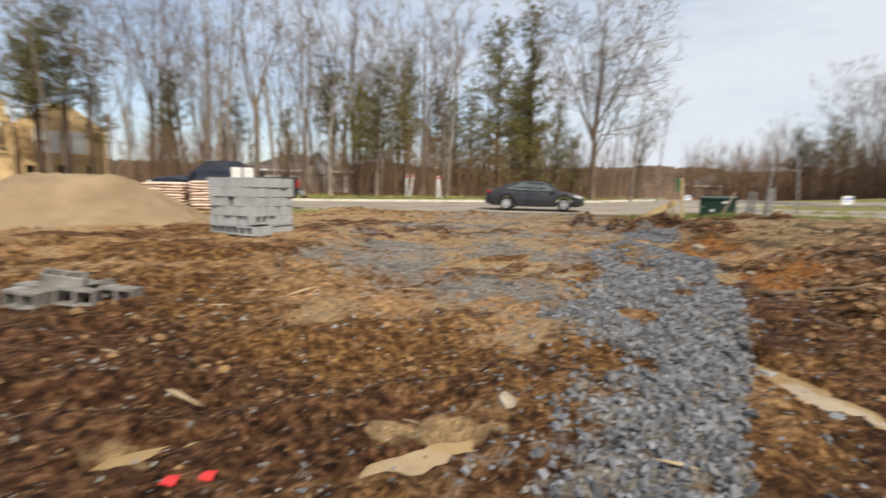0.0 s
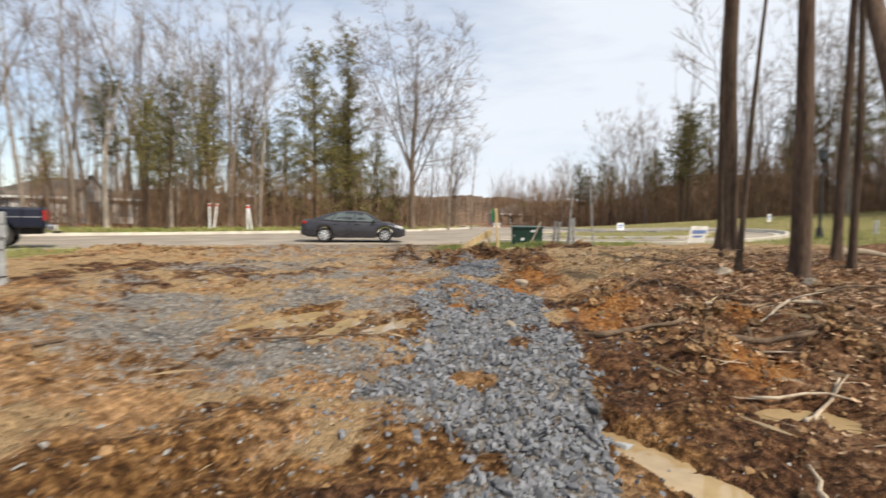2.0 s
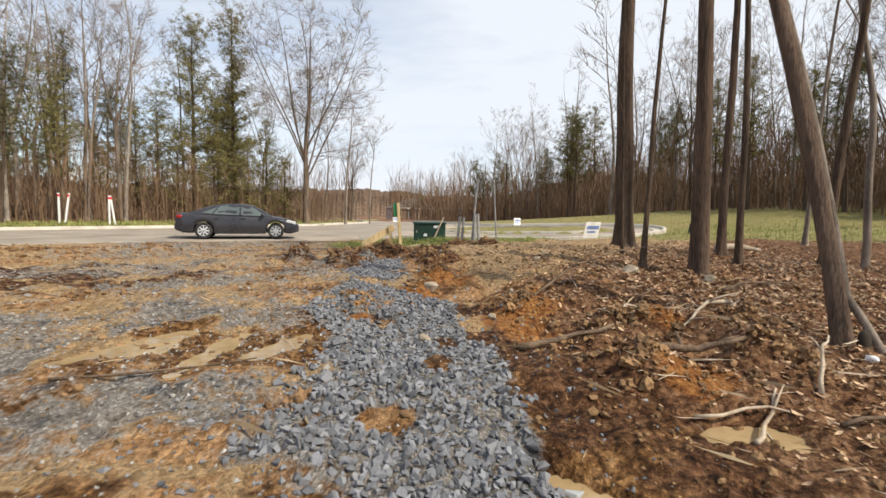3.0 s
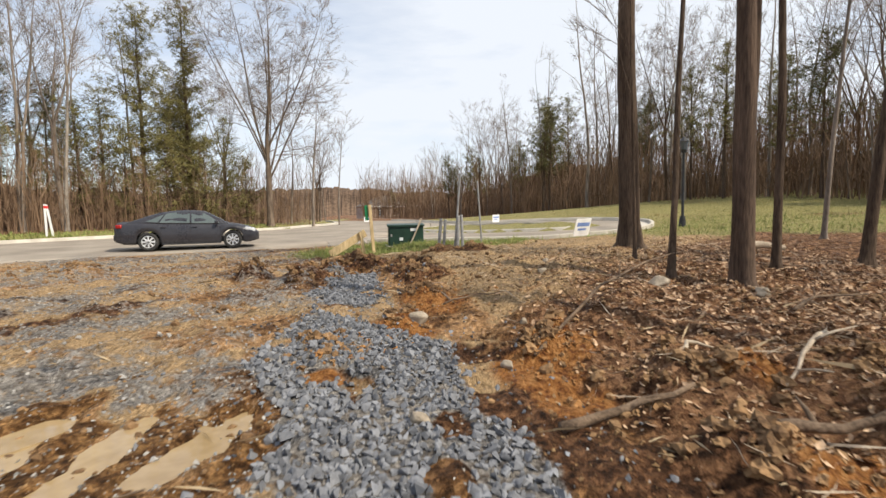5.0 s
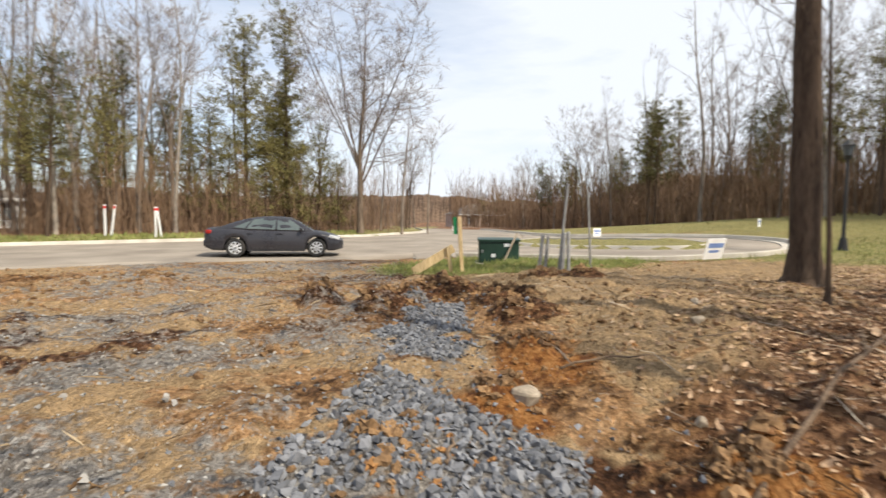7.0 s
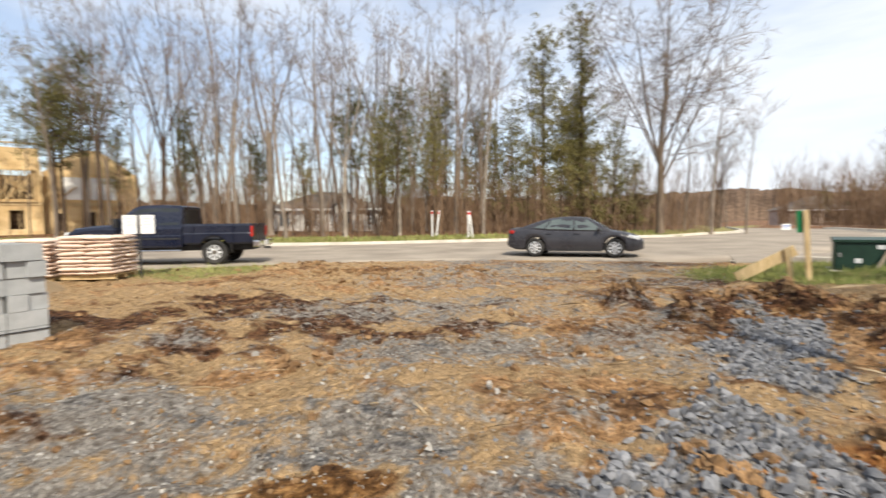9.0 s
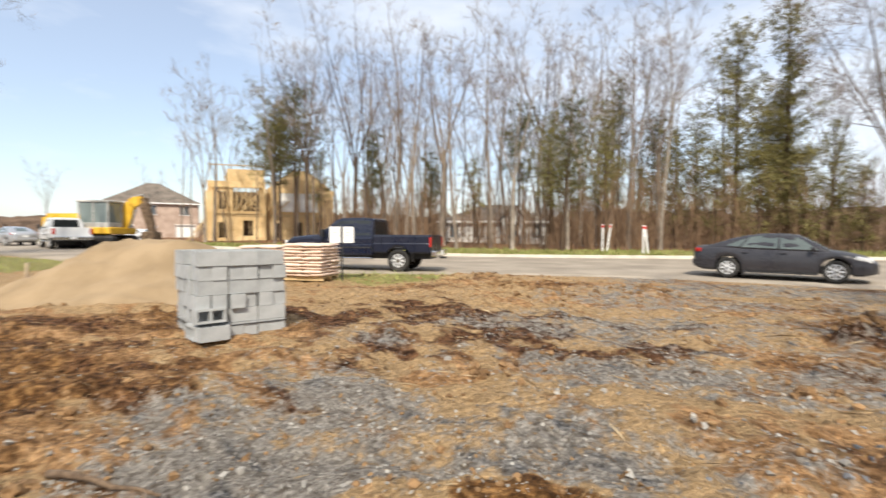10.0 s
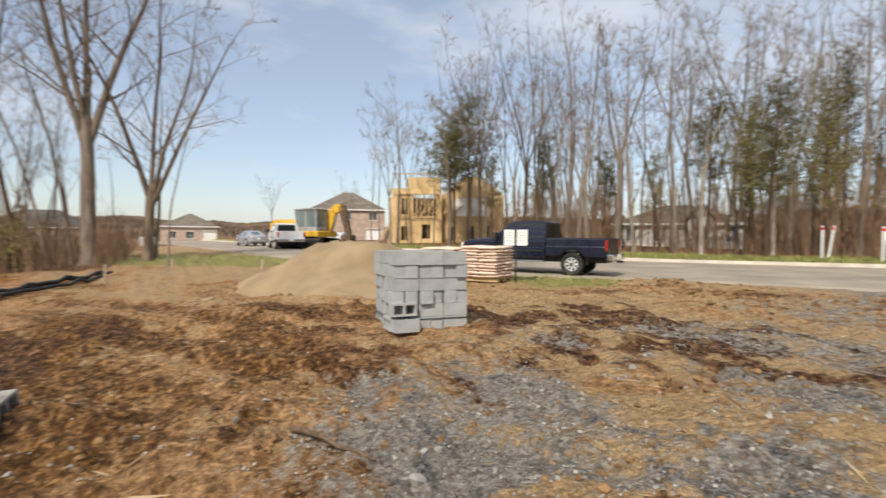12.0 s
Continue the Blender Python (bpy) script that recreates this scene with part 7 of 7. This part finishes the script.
    p, g = sample(wood, 8.6, 19, -8, 7, 74000, 11)
    scatter("leaf_litter", "scattered dead brown leaves under the trees", "leaf litter", leaves, p, np.exp(g.normal(math.log(0.029), 0.32, len(p))), M_LEAF, sink=0.3, tilt=22, seed=12)
    # straw and rootlets
    straw = [(np.array([(-1, 0, 0), (1, 0.03 * k, 0.05), (0, 0.02, 0.12), (0, 0.07, 0.02)]), np.array([(0, 2, 3), (2, 1, 3), (0, 3, 2)])) for k in range(4)]
    stubble = lambda x, y: np.clip(0.2 + 0.6 * fbm(x, y, 0.9, 71) + 0.5 * smooth(8.5, 10, x), 0, 1) * (1 - 0.8 * (strip_mask(x, y) > 0.2))
    p, g = sample(stubble, -4, 16, -9.5, 9, 6000, 13)
    scatter("straw", "broken straw and rootlets strewn over the mud", "straw", straw, p, np.exp(g.normal(math.log(0.07), 0.5, len(p))), M_STRAW, sink=0.35, tilt=14, seed=14)
    # twigs in the cleared edge
    twig = [(np.array([(-1, 0, 0), (-0.3, 0.05, 0.07), (0.4, -0.04, 0.05), (1, 0.1, 0.16), (-0.3, 0.09, 0.03), (0.4, 0.0, 0.01), (0.1, 0.5, 0.25)]), np.array([(0, 1, 4), (1, 2, 5), (1, 5, 4), (2, 3, 5)])) for k in range(3)]
    p, g = sample(lambda x, y: smooth(8.6, 9.6, x) * 0.8, 8.4, 17, -8, 5, 2600, 15)
    scatter("twig_litter", "small dead twigs among the leaves", "twigs", twig, p, np.exp(g.normal(math.log(0.09), 0.45, len(p))), M_STICK, sink=0.35, tilt=12, seed=16)
    # grass
    blade = [(np.array([(-0.07, 0, 0), (0.07, 0, 0), (0.25 * k - 0.3, 0.2, 1.0)]), np.array([(0, 1, 2)])) for k in range(3)]

    def turf(x, y):
        v = smooth(3.3, 2.2, np.hypot((x - 11.8) / 1.4, y - 9.3)) * smooth(6.0, 6.8, y)
        v = np.maximum(v, smooth(2.6, 1.4, np.hypot(x + 4.9, y - 6.6)))
        v = np.maximum(v, smooth(17.5, 20.5, x - 0.5 * (6 - y)) * smooth(-2, 4, y) * 0.5)
        v = np.maximum(v, 0.5 * far_lawn(x, y))
        return v * (~inside(x, y, ROAD_POLY)) * (dist_to(x, y, NEAR_EDGE) > 0.35)
    p, g = sample(turf, -30, 30, -7, 13, 150000, 17)
    scatter("grass", "short spring grass on the verge", "grass", blade, p, np.exp(g.normal(math.log(0.085), 0.4, len(p))), M_GRASS, sink=0.5, tilt=12, seed=18)

    p, g = sample(turf, 7.5, 16, 5.8, 13, 34000, 47)
    scatter("verge_turf", "bright spring grass round the green cabinet", "grass", blade, p, np.exp(g.normal(math.log(0.075), 0.35, len(p))), M_GRASS, sink=0.5, tilt=14, seed=48)
    rise = lambda x, y: smooth(18, 21, x - 0.5 * (6 - y)) * (0.4 + 0.6 * smooth(-0.2, 0.3, fbm(x, y, 0.5, 95))) * (~inside(x, y, ROAD_POLY))
    p, g = sample(rise, 17, 42, -6, 30, 9000, 43)
    scatter("rough_grass", "rough straw and green tufts on the rise", "grass", blade, p, np.exp(g.normal(math.log(0.075), 0.4, len(p))), M_TUFT, sink=0.5, tilt=16, seed=44, squash=(2.4, 2.4, 1))
    g = np.random.RandomState(41)
    e = resample([(-40, 7.6)] + FAR_EDGE[2:6] + [(9.5, 31.2)], 400)
    t = np.gradient(e, axis=0)
    t /= np.hypot(t[:, 0], t[:, 1])[:, None]
    i, off = g.randint(0, 400, 15000), 0.3 + 2.6 * g.rand(15000) ** 1.3
    p = np.stack([e[i, 0] - t[i, 1] * off + g.normal(0, 0.08, 15000), e[i, 1] + t[i, 0] * off + g.normal(0, 0.08, 15000)], 1)
    scatter("verge_grass", "green and straw-coloured grass behind the far kerb", "grass", blade, p, np.exp(g.normal(math.log(0.13), 0.35, len(p))), M_GRASS, sink=0.5, tilt=14, seed=42, squash=(2.2, 2.2, 1))


def marking_flags():
    for x, y in ((4.01, -7.55), (3.90, -7.71)):
        t = thing("marking_flag", "small pink marking ribbon lying in the mud", "flag", pose(x, y, ground_z(x, y)), "marking flags")
        part("ribbon", plate([(-0.05, -0.02, 0.02), (0.06, -0.03, 0.03), (0.05, 0.03, 0.06), (-0.04, 0.03, 0.04)], 0.004, (0, 0, 1)), M_REDTAPE, t)
        part("wire", rod((-0.12, 0, 0.01), (-0.03, 0, 0.03), 0.003, 0.003, 6), M_GALV, t)


marking_flags()
block_stack()
loose_blocks()
pallet_of_bags(-5.45, 4.25, 28, 1)
pallet_of_bags(-6.65, 3.6, 28, 2)
sand_pile()
lot_sign(-4.7, 4.75)
transformer(11.4, 9.75, -14)
survey_stakes()
rods()
lamp_post(23.7, 9.6)
for a in ((17.3, 8.2, 20, 0.95, 0.62, 14, 0.12), (20.6, 20.5, 20), (28.6, 18.0, 35), (22.6, 6.3, 50), (17.2, 40, 10), (-42, -5.5, -70, 1.2, 0.8, 0, 0.4)):
    yard_sign(*a)
marker_posts()
black_pipes()
fallen_wood()
rocks()

# ---- houses and machine down the street ----
def wall_with_openings(w, h, openings, thick=0.15):
    """An upright wall along x, from 0 to w, with through openings (x0, x1, z0, z1)."""
    xs = sorted({0, w, *[v for o in openings for v in o[:2]]})
    zs = sorted({0, h, *[v for o in openings for v in o[2:]]})
    bm = bmesh.new()
    for x0, x1 in zip(xs[:-1], xs[1:]):
        for z0, z1 in zip(zs[:-1], zs[1:]):
            cx, cz = (x0 + x1) / 2, (z0 + z1) / 2
            if not any(o[0] < cx < o[1] and o[2] < cz < o[3] for o in openings):
                box(x1 - x0, thick, z1 - z0, (cx, 0, cz), bm=bm)
    bmesh.ops.remove_doubles(bm, verts=bm.verts[:], dist=0.001)
    return bm


def framed_house(x, y, turn):
    """A two-storey house in raw sheathing, roof not yet on."""
    z = level(x, y)
    h = thing("unfinished_house", "unfinished two-storey house in raw yellow sheathing", "house", pose(x, y, z - 0.1, 0, 0, turn))
    fronts = [((0, 0), 5.2, 6.2, [(0.9, 1.5, 0.7, 2.2), (3.1, 4.0, 0.9, 2.4), (0.9, 1.6, 3.5, 5.2), (2.2, 4.6, 3.3, 5.6)]), ((5.2, 1.0), 6.6, 5.6, [(0.7, 1.3, 0.7, 2.2), (2.9, 3.5, 0.2, 2.3), (4.9, 5.5, 0.9, 2.3)])]
    for (ox, oy), w, ht, ops in fronts:
        part("front_wall", wall_with_openings(w, ht, ops), M_OSB, h, m=pose(ox, oy, 0))
    part("side_wall", wall_with_openings(9, 6.2, [(2, 3, 0.9, 2.2), (5, 6.2, 3.6, 5)]), M_OSB, h, m=pose(0, 9, 0, 0, 0, -90))
    part("side_wall", wall_with_openings(8, 5.6, [(2, 3, 0.9, 2.2)]), M_OSB, h, m=pose(11.8, 1.0, 0, 0, 0, 90))
    part("rear_wall", wall_with_openings(11.8, 5.6, [(2, 3.2, 0.9, 2.2), (7, 8.2, 3.3, 4.6)]), M_OSB, h, m=pose(0, 9, 0))
    for cx in (7.45, 9.35):
        part("house_wrap", box(1.8, 0.03, 1.9, (cx, 0.90, 4.3), 0.004), M_SIDING, h, "pale sheet of house wrap")
    for ox, oy, w, top in ((0, -0.10, 5.2, 6.2), (5.2, 0.90, 6.6, 5.6)):
        part("floor_band", box(w, 0.05, 0.26, (ox + w / 2, oy, 2.95)), M_PINE, h, "raw timber band between the storeys")
        for k in range(int(w / 1.22) + 1):
            part("panel_joint", box(0.05, 0.03, top, (ox + 0.05 + k * 1.22, oy + 0.01, top / 2)), M_PINE, h)
    part("corner_pier", box(0.7, 0.6, 5.2, (0.2, -0.36, 2.6), 0.01), M_OSB, h)
    part("floor_deck", box(11.6, 7.8, 0.25, (5.9, 5.0, 2.85)), M_OSB, h)
    # gable end above the wing and bare studs on the tower
    part("gable", plate([(5.2, 1.0, 5.6), (11.8, 1.0, 5.6), (9.2, 1.0, 7.6), (7.8, 1.0, 7.6)], 0.12, (0, -1, 0)), M_OSB, h)
    for k in range(9):
        part("stud", box(0.05, 0.1, 1.5, (0.2 + k * 0.6, 0.0, 6.95)), M_PINE, h)
    part("top_plate", box(5.2, 0.12, 0.1, (2.6, 0, 7.75)), M_PINE, h)
    part("tower_panel", box(3.6, 0.05, 1.5, (3.2, 2.6, 6.95)), M_OSB, h)
    for k in range(8):
        x0 = 5.6 + k * 0.8
        bm = box(0.05, 4.6, 0.18, (x0, 3.0, 6.5), turn=Matrix.Rotation(radians(24), 4, "X"))
        part("rafter", bm, M_PINE, h)
    rng = random.Random(44)
    for k in range(26):     # loose studs, trusses and braces standing in the open upper storey
        a = rng.uniform(1.6, 6.8)
        p0 = Vector((a, rng.uniform(-0.25, 0.9), rng.uniform(2.7, 4.2)))
        p1 = p0 + Vector((rng.uniform(-1.6, 1.6), rng.uniform(-0.1, 0.6), rng.uniform(1.2, 3.4)))
        part("brace", rod(p0, p1, 0.06, 0.06, 4), M_PINE, h)
    for k in range(11):
        part("wall_stud", box(0.07, 0.12, 2.5, (0.5 + k * 0.42, -0.16, 4.35)), M_PINE, h)
    for zz in (3.1, 5.6):
        part("wall_plate", box(4.6, 0.12, 0.1, (2.6, -0.17, zz)), M_PINE, h)
    for k in range(5):
        p0 = Vector((5.3 + k * 1.3, 0.86, 0.1))
        part("post", box(0.14, 0.1, 2.8, (p0.x, p0.y, 1.4)), M_PINE, h)
    # Solid box behind the openings; its dark colour stands for indoor shade.
    part("interior", box(11.2, 7.2, 5.2, (5.9, 5.2, 2.7)), M_LOG, h, "solid dark brown box standing for the shaded interior")
    for k in range(4):
        p0, p1 = Vector((-0.4 - k * 0.5, -1.4, 0)), Vector((0.1 - k * 0.1, -0.1, 3.8 - k * 0.4))
        part("leaning_board", rod(p0, p1, 0.05, 0.05, 4), M_PINE, h)


def hip_house(x, y, turn, w, d, eave, ridge, wall_mat, roof_mat, label, windows, garage=False, gable=False, porch=None):
    z = level(x, y)
    h = thing("house", label, "house", pose(x, y, z - 0.2, 0, 0, turn), "houses")
    part("wall", wall_with_openings(w, eave, windows, 0.25), wall_mat, h, m=pose(0, 0, 0))
    part("wall", wall_with_openings(w, eave, [], 0.25), wall_mat, h, m=pose(0, d, 0))
    part("wall", wall_with_openings(d, eave, [], 0.25), wall_mat, h, m=pose(0, d, 0, 0, 0, -90))
    part("wall", wall_with_openings(d, eave, [(d * 0.4, d * 0.4 + 1, 1, 2.2)], 0.25), wall_mat, h, m=pose(w, 0, 0, 0, 0, 90))
    for x0, x1, z0, z1 in windows:
        wn = part("window", box(x1 - x0, 0.06, z1 - z0, ((x0 + x1) / 2, 0.05, (z0 + z1) / 2)), M_WINDOW if not (garage and z0 < 0.1) else M_TRIM, h)
        part("frame", box(x1 - x0 + 0.16, 0.05, 0.10, ((x0 + x1) / 2, -0.15, z1 + 0.05)), M_TRIM, wn)
        part("sill", box(x1 - x0 + 0.16, 0.08, 0.08, ((x0 + x1) / 2, -0.16, z0 - 0.04)), M_TRIM, wn)
        if z0 > 0.1:
            part("mullion", box(0.06, 0.03, z1 - z0, ((x0 + x1) / 2, 0.0, (z0 + z1) / 2)), M_TRIM, wn)
    o = 0.45
    a = [(-o, -o, eave), (w + o, -o, eave), (w + o, d + o, eave), (-o, d + o, eave)]
    if gable:
        r = [(w / 2, -o, ridge), (w / 2, d + o, ridge)]
        f = [(0, 3, 5, 4), (1, 4, 5, 2), (0, 4, 1), (2, 5, 3), (0, 1, 2, 3)]
    else:
        k = min(w, d) / 2
        r = [(k, d / 2, ridge), (w - k, d / 2, ridge)] if w >= d else [(w / 2, k, ridge), (w / 2, d - k, ridge)]
        f = [(0, 1, 5, 4), (1, 2, 5), (2, 3, 4, 5), (3, 0, 4), (3, 2, 1, 0)] if w >= d else [(0, 1, 4), (1, 2, 5, 4), (2, 3, 5), (3, 0, 4, 5), (3, 2, 1, 0)]
    part("roof", mesh_data("roof", a + r, f, roof_mat), None, h)
    if gable:
        part("gable_wall", plate([(0, -0.02, eave), (w, -0.02, eave), (w / 2, -0.02, ridge - 0.25)], 0.2, (0, -1, 0)), wall_mat, h)
    if porch:       # a gabled entry standing out from the front
        x0, x1, za, zb = porch
        xm = (x0 + x1) / 2
        part("porch_wall", plate([(x0, -0.9, 0), (x1, -0.9, 0), (x1, -0.9, za), (xm, -0.9, zb), (x0, -0.9, za)], 0.2, (0, -1, 0)), wall_mat, h)
        part("porch_door", box(0.95, 0.05, 2.05, (xm, -0.93, 1.05), 0.01), M_WINDOW, h, "dark glazed door")
        for a, b in ((x0 - 0.2, xm), (x1 + 0.2, xm)):
            part("porch_roof", plate([(a, -1.15, za - 0.1), (b, -1.15, zb + 0.08), (b, 1.4, zb + 0.08), (a, 1.4, za - 0.1)], 0.1, (0, 0, 1)), roof_mat, h)
    part("fascia", box(w + 2 * o, 0.06, 0.18, (w / 2, -o, eave - 0.08)), M_TRIM, h)
    return h


def excavator(x, y, turn):
    z = level(x, y)
    e = thing("excavator", "yellow excavator with a glazed cab parked beyond the sand", "excavator", pose(x, y, z, 0, 0, turn) @ Matrix.Scale(1.15, 4))
    for s in (-1, 1):
        part("track", box(3.4, 0.5, 0.75, (0, s * 0.95, 0.38), 0.3, 4), M_BLACK, e)
    part("turntable", rod((0, 0, 0.7), (0, 0, 1.0), 0.7, 0.7, 20), M_BLACK, e)
    part("engine_housing", box(2.0, 2.3, 1.0, (-1.2, 0, 1.5), 0.12, 2), M_YELLOW, e)
    part("deck", box(3.5, 2.4, 0.42, (-0.2, 0, 1.0), 0.06), M_YELLOW, e)
    part("counterweight", box(0.5, 2.3, 0.9, (-2.2, 0, 1.35), 0.15, 2), M_YELLOW, e)
    cab = part("cab", box(1.7, 1.15, 1.5, (0.55, -0.55, 1.92), 0.08, 2), M_CABGLASS, e, "glazed operator cab")
    for cx in (-0.30, 0.55, 1.40):
        for cy in (-1.12, 0.02):
            part("cab_pillar", box(0.09, 0.09, 1.5, (cx, cy, 1.92), 0.01), M_PLASTIC, cab)
    part("cab_roof", box(1.95, 1.3, 0.12, (0.55, -0.55, 2.70), 0.03), M_PLASTIC, cab)
    part("cab_skirt", box(1.8, 1.2, 0.34, (0.55, -0.55, 1.32), 0.04), M_PLASTIC, cab)

    def arm(name, p0, p1, a, b, mat, w=0.32):
        p0, p1 = Vector(p0), Vector(p1)
        d = p1 - p0
        bm = bmesh.new()
        q = d.to_track_quat("X", "Z").to_matrix().to_4x4()
        L = d.length
        vs = [bm.verts.new(q @ Vector((u, s * w / 2, zz)) + p0) for u, zz in ((0, -a / 2), (0, a / 2), (L * 0.5, (a + b) / 3), (L, b / 2), (L, -b / 2), (L * 0.5, -(a + b) / 3.2)) for s in (-1, 1)]
        lo, hi = vs[0::2], vs[1::2]
        bm.faces.new(lo)
        bm.faces.new(hi[::-1])
        for i in range(6):
            bm.faces.new((lo[i], hi[i], hi[(i + 1) % 6], lo[(i + 1) % 6]))
        bmesh.ops.recalc_face_normals(bm, faces=bm.faces[:])
        part(name, bm, mat, e)
    arm("boom", (1.3, 0.35, 1.2), (1.8, 0.35, 2.7), 0.62, 0.5, M_YELLOW)
    arm("boom", (1.75, 0.35, 2.65), (2.5, 0.35, 2.9), 0.5, 0.4, M_YELLOW)
    arm("stick", (2.5, 0.35, 2.95), (3.05, 0.35, 0.95), 0.45, 0.3, M_LOG)
    part("hydraulic_ram", rod((1.65, 0.35, 1.2), (2.05, 0.35, 2.3), 0.07, 0.07, 10), M_GALV, e)
    part("hydraulic_ram", rod((1.8, 0.35, 3.0), (2.55, 0.35, 3.2), 0.06, 0.06, 10), M_GALV, e)
    part("bucket", box(0.8, 0.9, 0.7, (3.0, 0.35, 0.62), 0.15, 2), M_LOG, e, "rusty digging bucket")


def distant_hills():
    """Wooded ridges on the horizon, rounded and ragged at the top."""
    # hill_5 and hill_6 are added backdrops for deeper woods, closing sky gaps.
    for name, d, b0, b1, h, seed in (("hill_1", 330, -20, 40, 26, 3), ("hill_2", 560, -140, 60, 24, 7), ("hill_3", 240, -130, -60, 8, 9), ("hill_4", 620, 20, 130, 34, 12), ("hill_5", 125, 24, 105, 17, 15), ("hill_6", 150, -62, -4, 11, 19)):
        n, v, f = 420, [], []
        prof = [(0.0, -0.5), (0.35, 0.35), (0.7, 0.78), (0.95, 0.97), (1.2, 1.0), (2.2, 0.4)]
        for i in range(n):
            b = radians(b0 + (b1 - b0) * i / (n - 1))
            e = min(1, i / 40, (n - 1 - i) / 40)
            top = h * (0.72 + 0.35 * noise.noise(Vector((b * 4, seed, 0))) + 0.12 * noise.noise(Vector((b * 15, seed, 1))))
            for r, q in prof:
                rag = 1.6 * noise.noise(Vector((b * 160, seed, r * 3))) + 0.9 * noise.noise(Vector((b * 420, seed, r * 5)))
                dd = d * (0.85 + 0.25 * r)
                v.append((6 + dd * math.sin(b), -5 + dd * math.cos(b), max(-12, top * q * (0.3 + 0.7 * e) + (rag if 0.3 < r < 1.5 else 0) - 6 * (1 - e))))
        k = len(prof)
        f = [(i * k + j, (i + 1) * k + j, (i + 1) * k + j + 1, i * k + j + 1) for i in range(n - 1) for j in range(k - 1)]
        tagged(new(name, mesh_data(name, v, f, M_HILL)), "distant brown wooded ridge", "hill", kind="structure")


framed_house(-41, 16.8, 59)
W2 = [(1.5, 2.6, 3.9, 5.2), (5.0, 6.2, 3.9, 5.2), (9.2, 10.4, 3.9, 5.2), (8.6, 11.2, 0.05, 2.4), (1.4, 3.4, 0.8, 2.3), (5.2, 6.2, 0.05, 2.2)]
hip_house(-72.5, 16.4, 71, 11.6, 10, 5.6, 8.8, M_BRICK, M_ROOF, "two-storey tan brick house with a brown hip roof", W2, garage=True)
W1 = [(1.2, 2.4, 0.9, 2.2), (4.2, 5.4, 0.9, 2.2), (7.0, 9.4, 0.05, 2.3)]
hip_house(-99, -5.0, 87, 9.6, 9, 3.2, 5.8, M_BRICK, M_ROOF, "single-storey tan house with a brown roof", W1, garage=True)
hip_house(-95, -30.0, 85, 14, 9, 3.4, 6.4, M_BRICK, M_ROOF_DARK, "low tan house with a dark roof", W1, garage=True)
hip_house(-76, -36.0, 100, 12, 9, 3.2, 6.0, M_BRICK, M_ROOF, "low brick house seen between bare trees", W1, garage=True)
hip_house(-22.6, 29.9, 35.5, 9.4, 7.5, 2.4, 4.1, M_SIDING, M_ROOF, "white house with a brown roof hidden behind the wood", [(0.7, 1.5, 0.9, 2.1), (3.0, 3.8, 0.9, 2.1), (8.2, 8.9, 0.9, 2.1)], porch=(5.4, 7.3, 2.6, 4.1))
hip_house(27.5, 81.0, 8, 9, 7, 2.6, 4.6, M_BRICK, M_ROOF, "far brick house low in the valley", W1[:2])
excavator(-33.3, 6.0, 40)
distant_hills()
ground_cover()
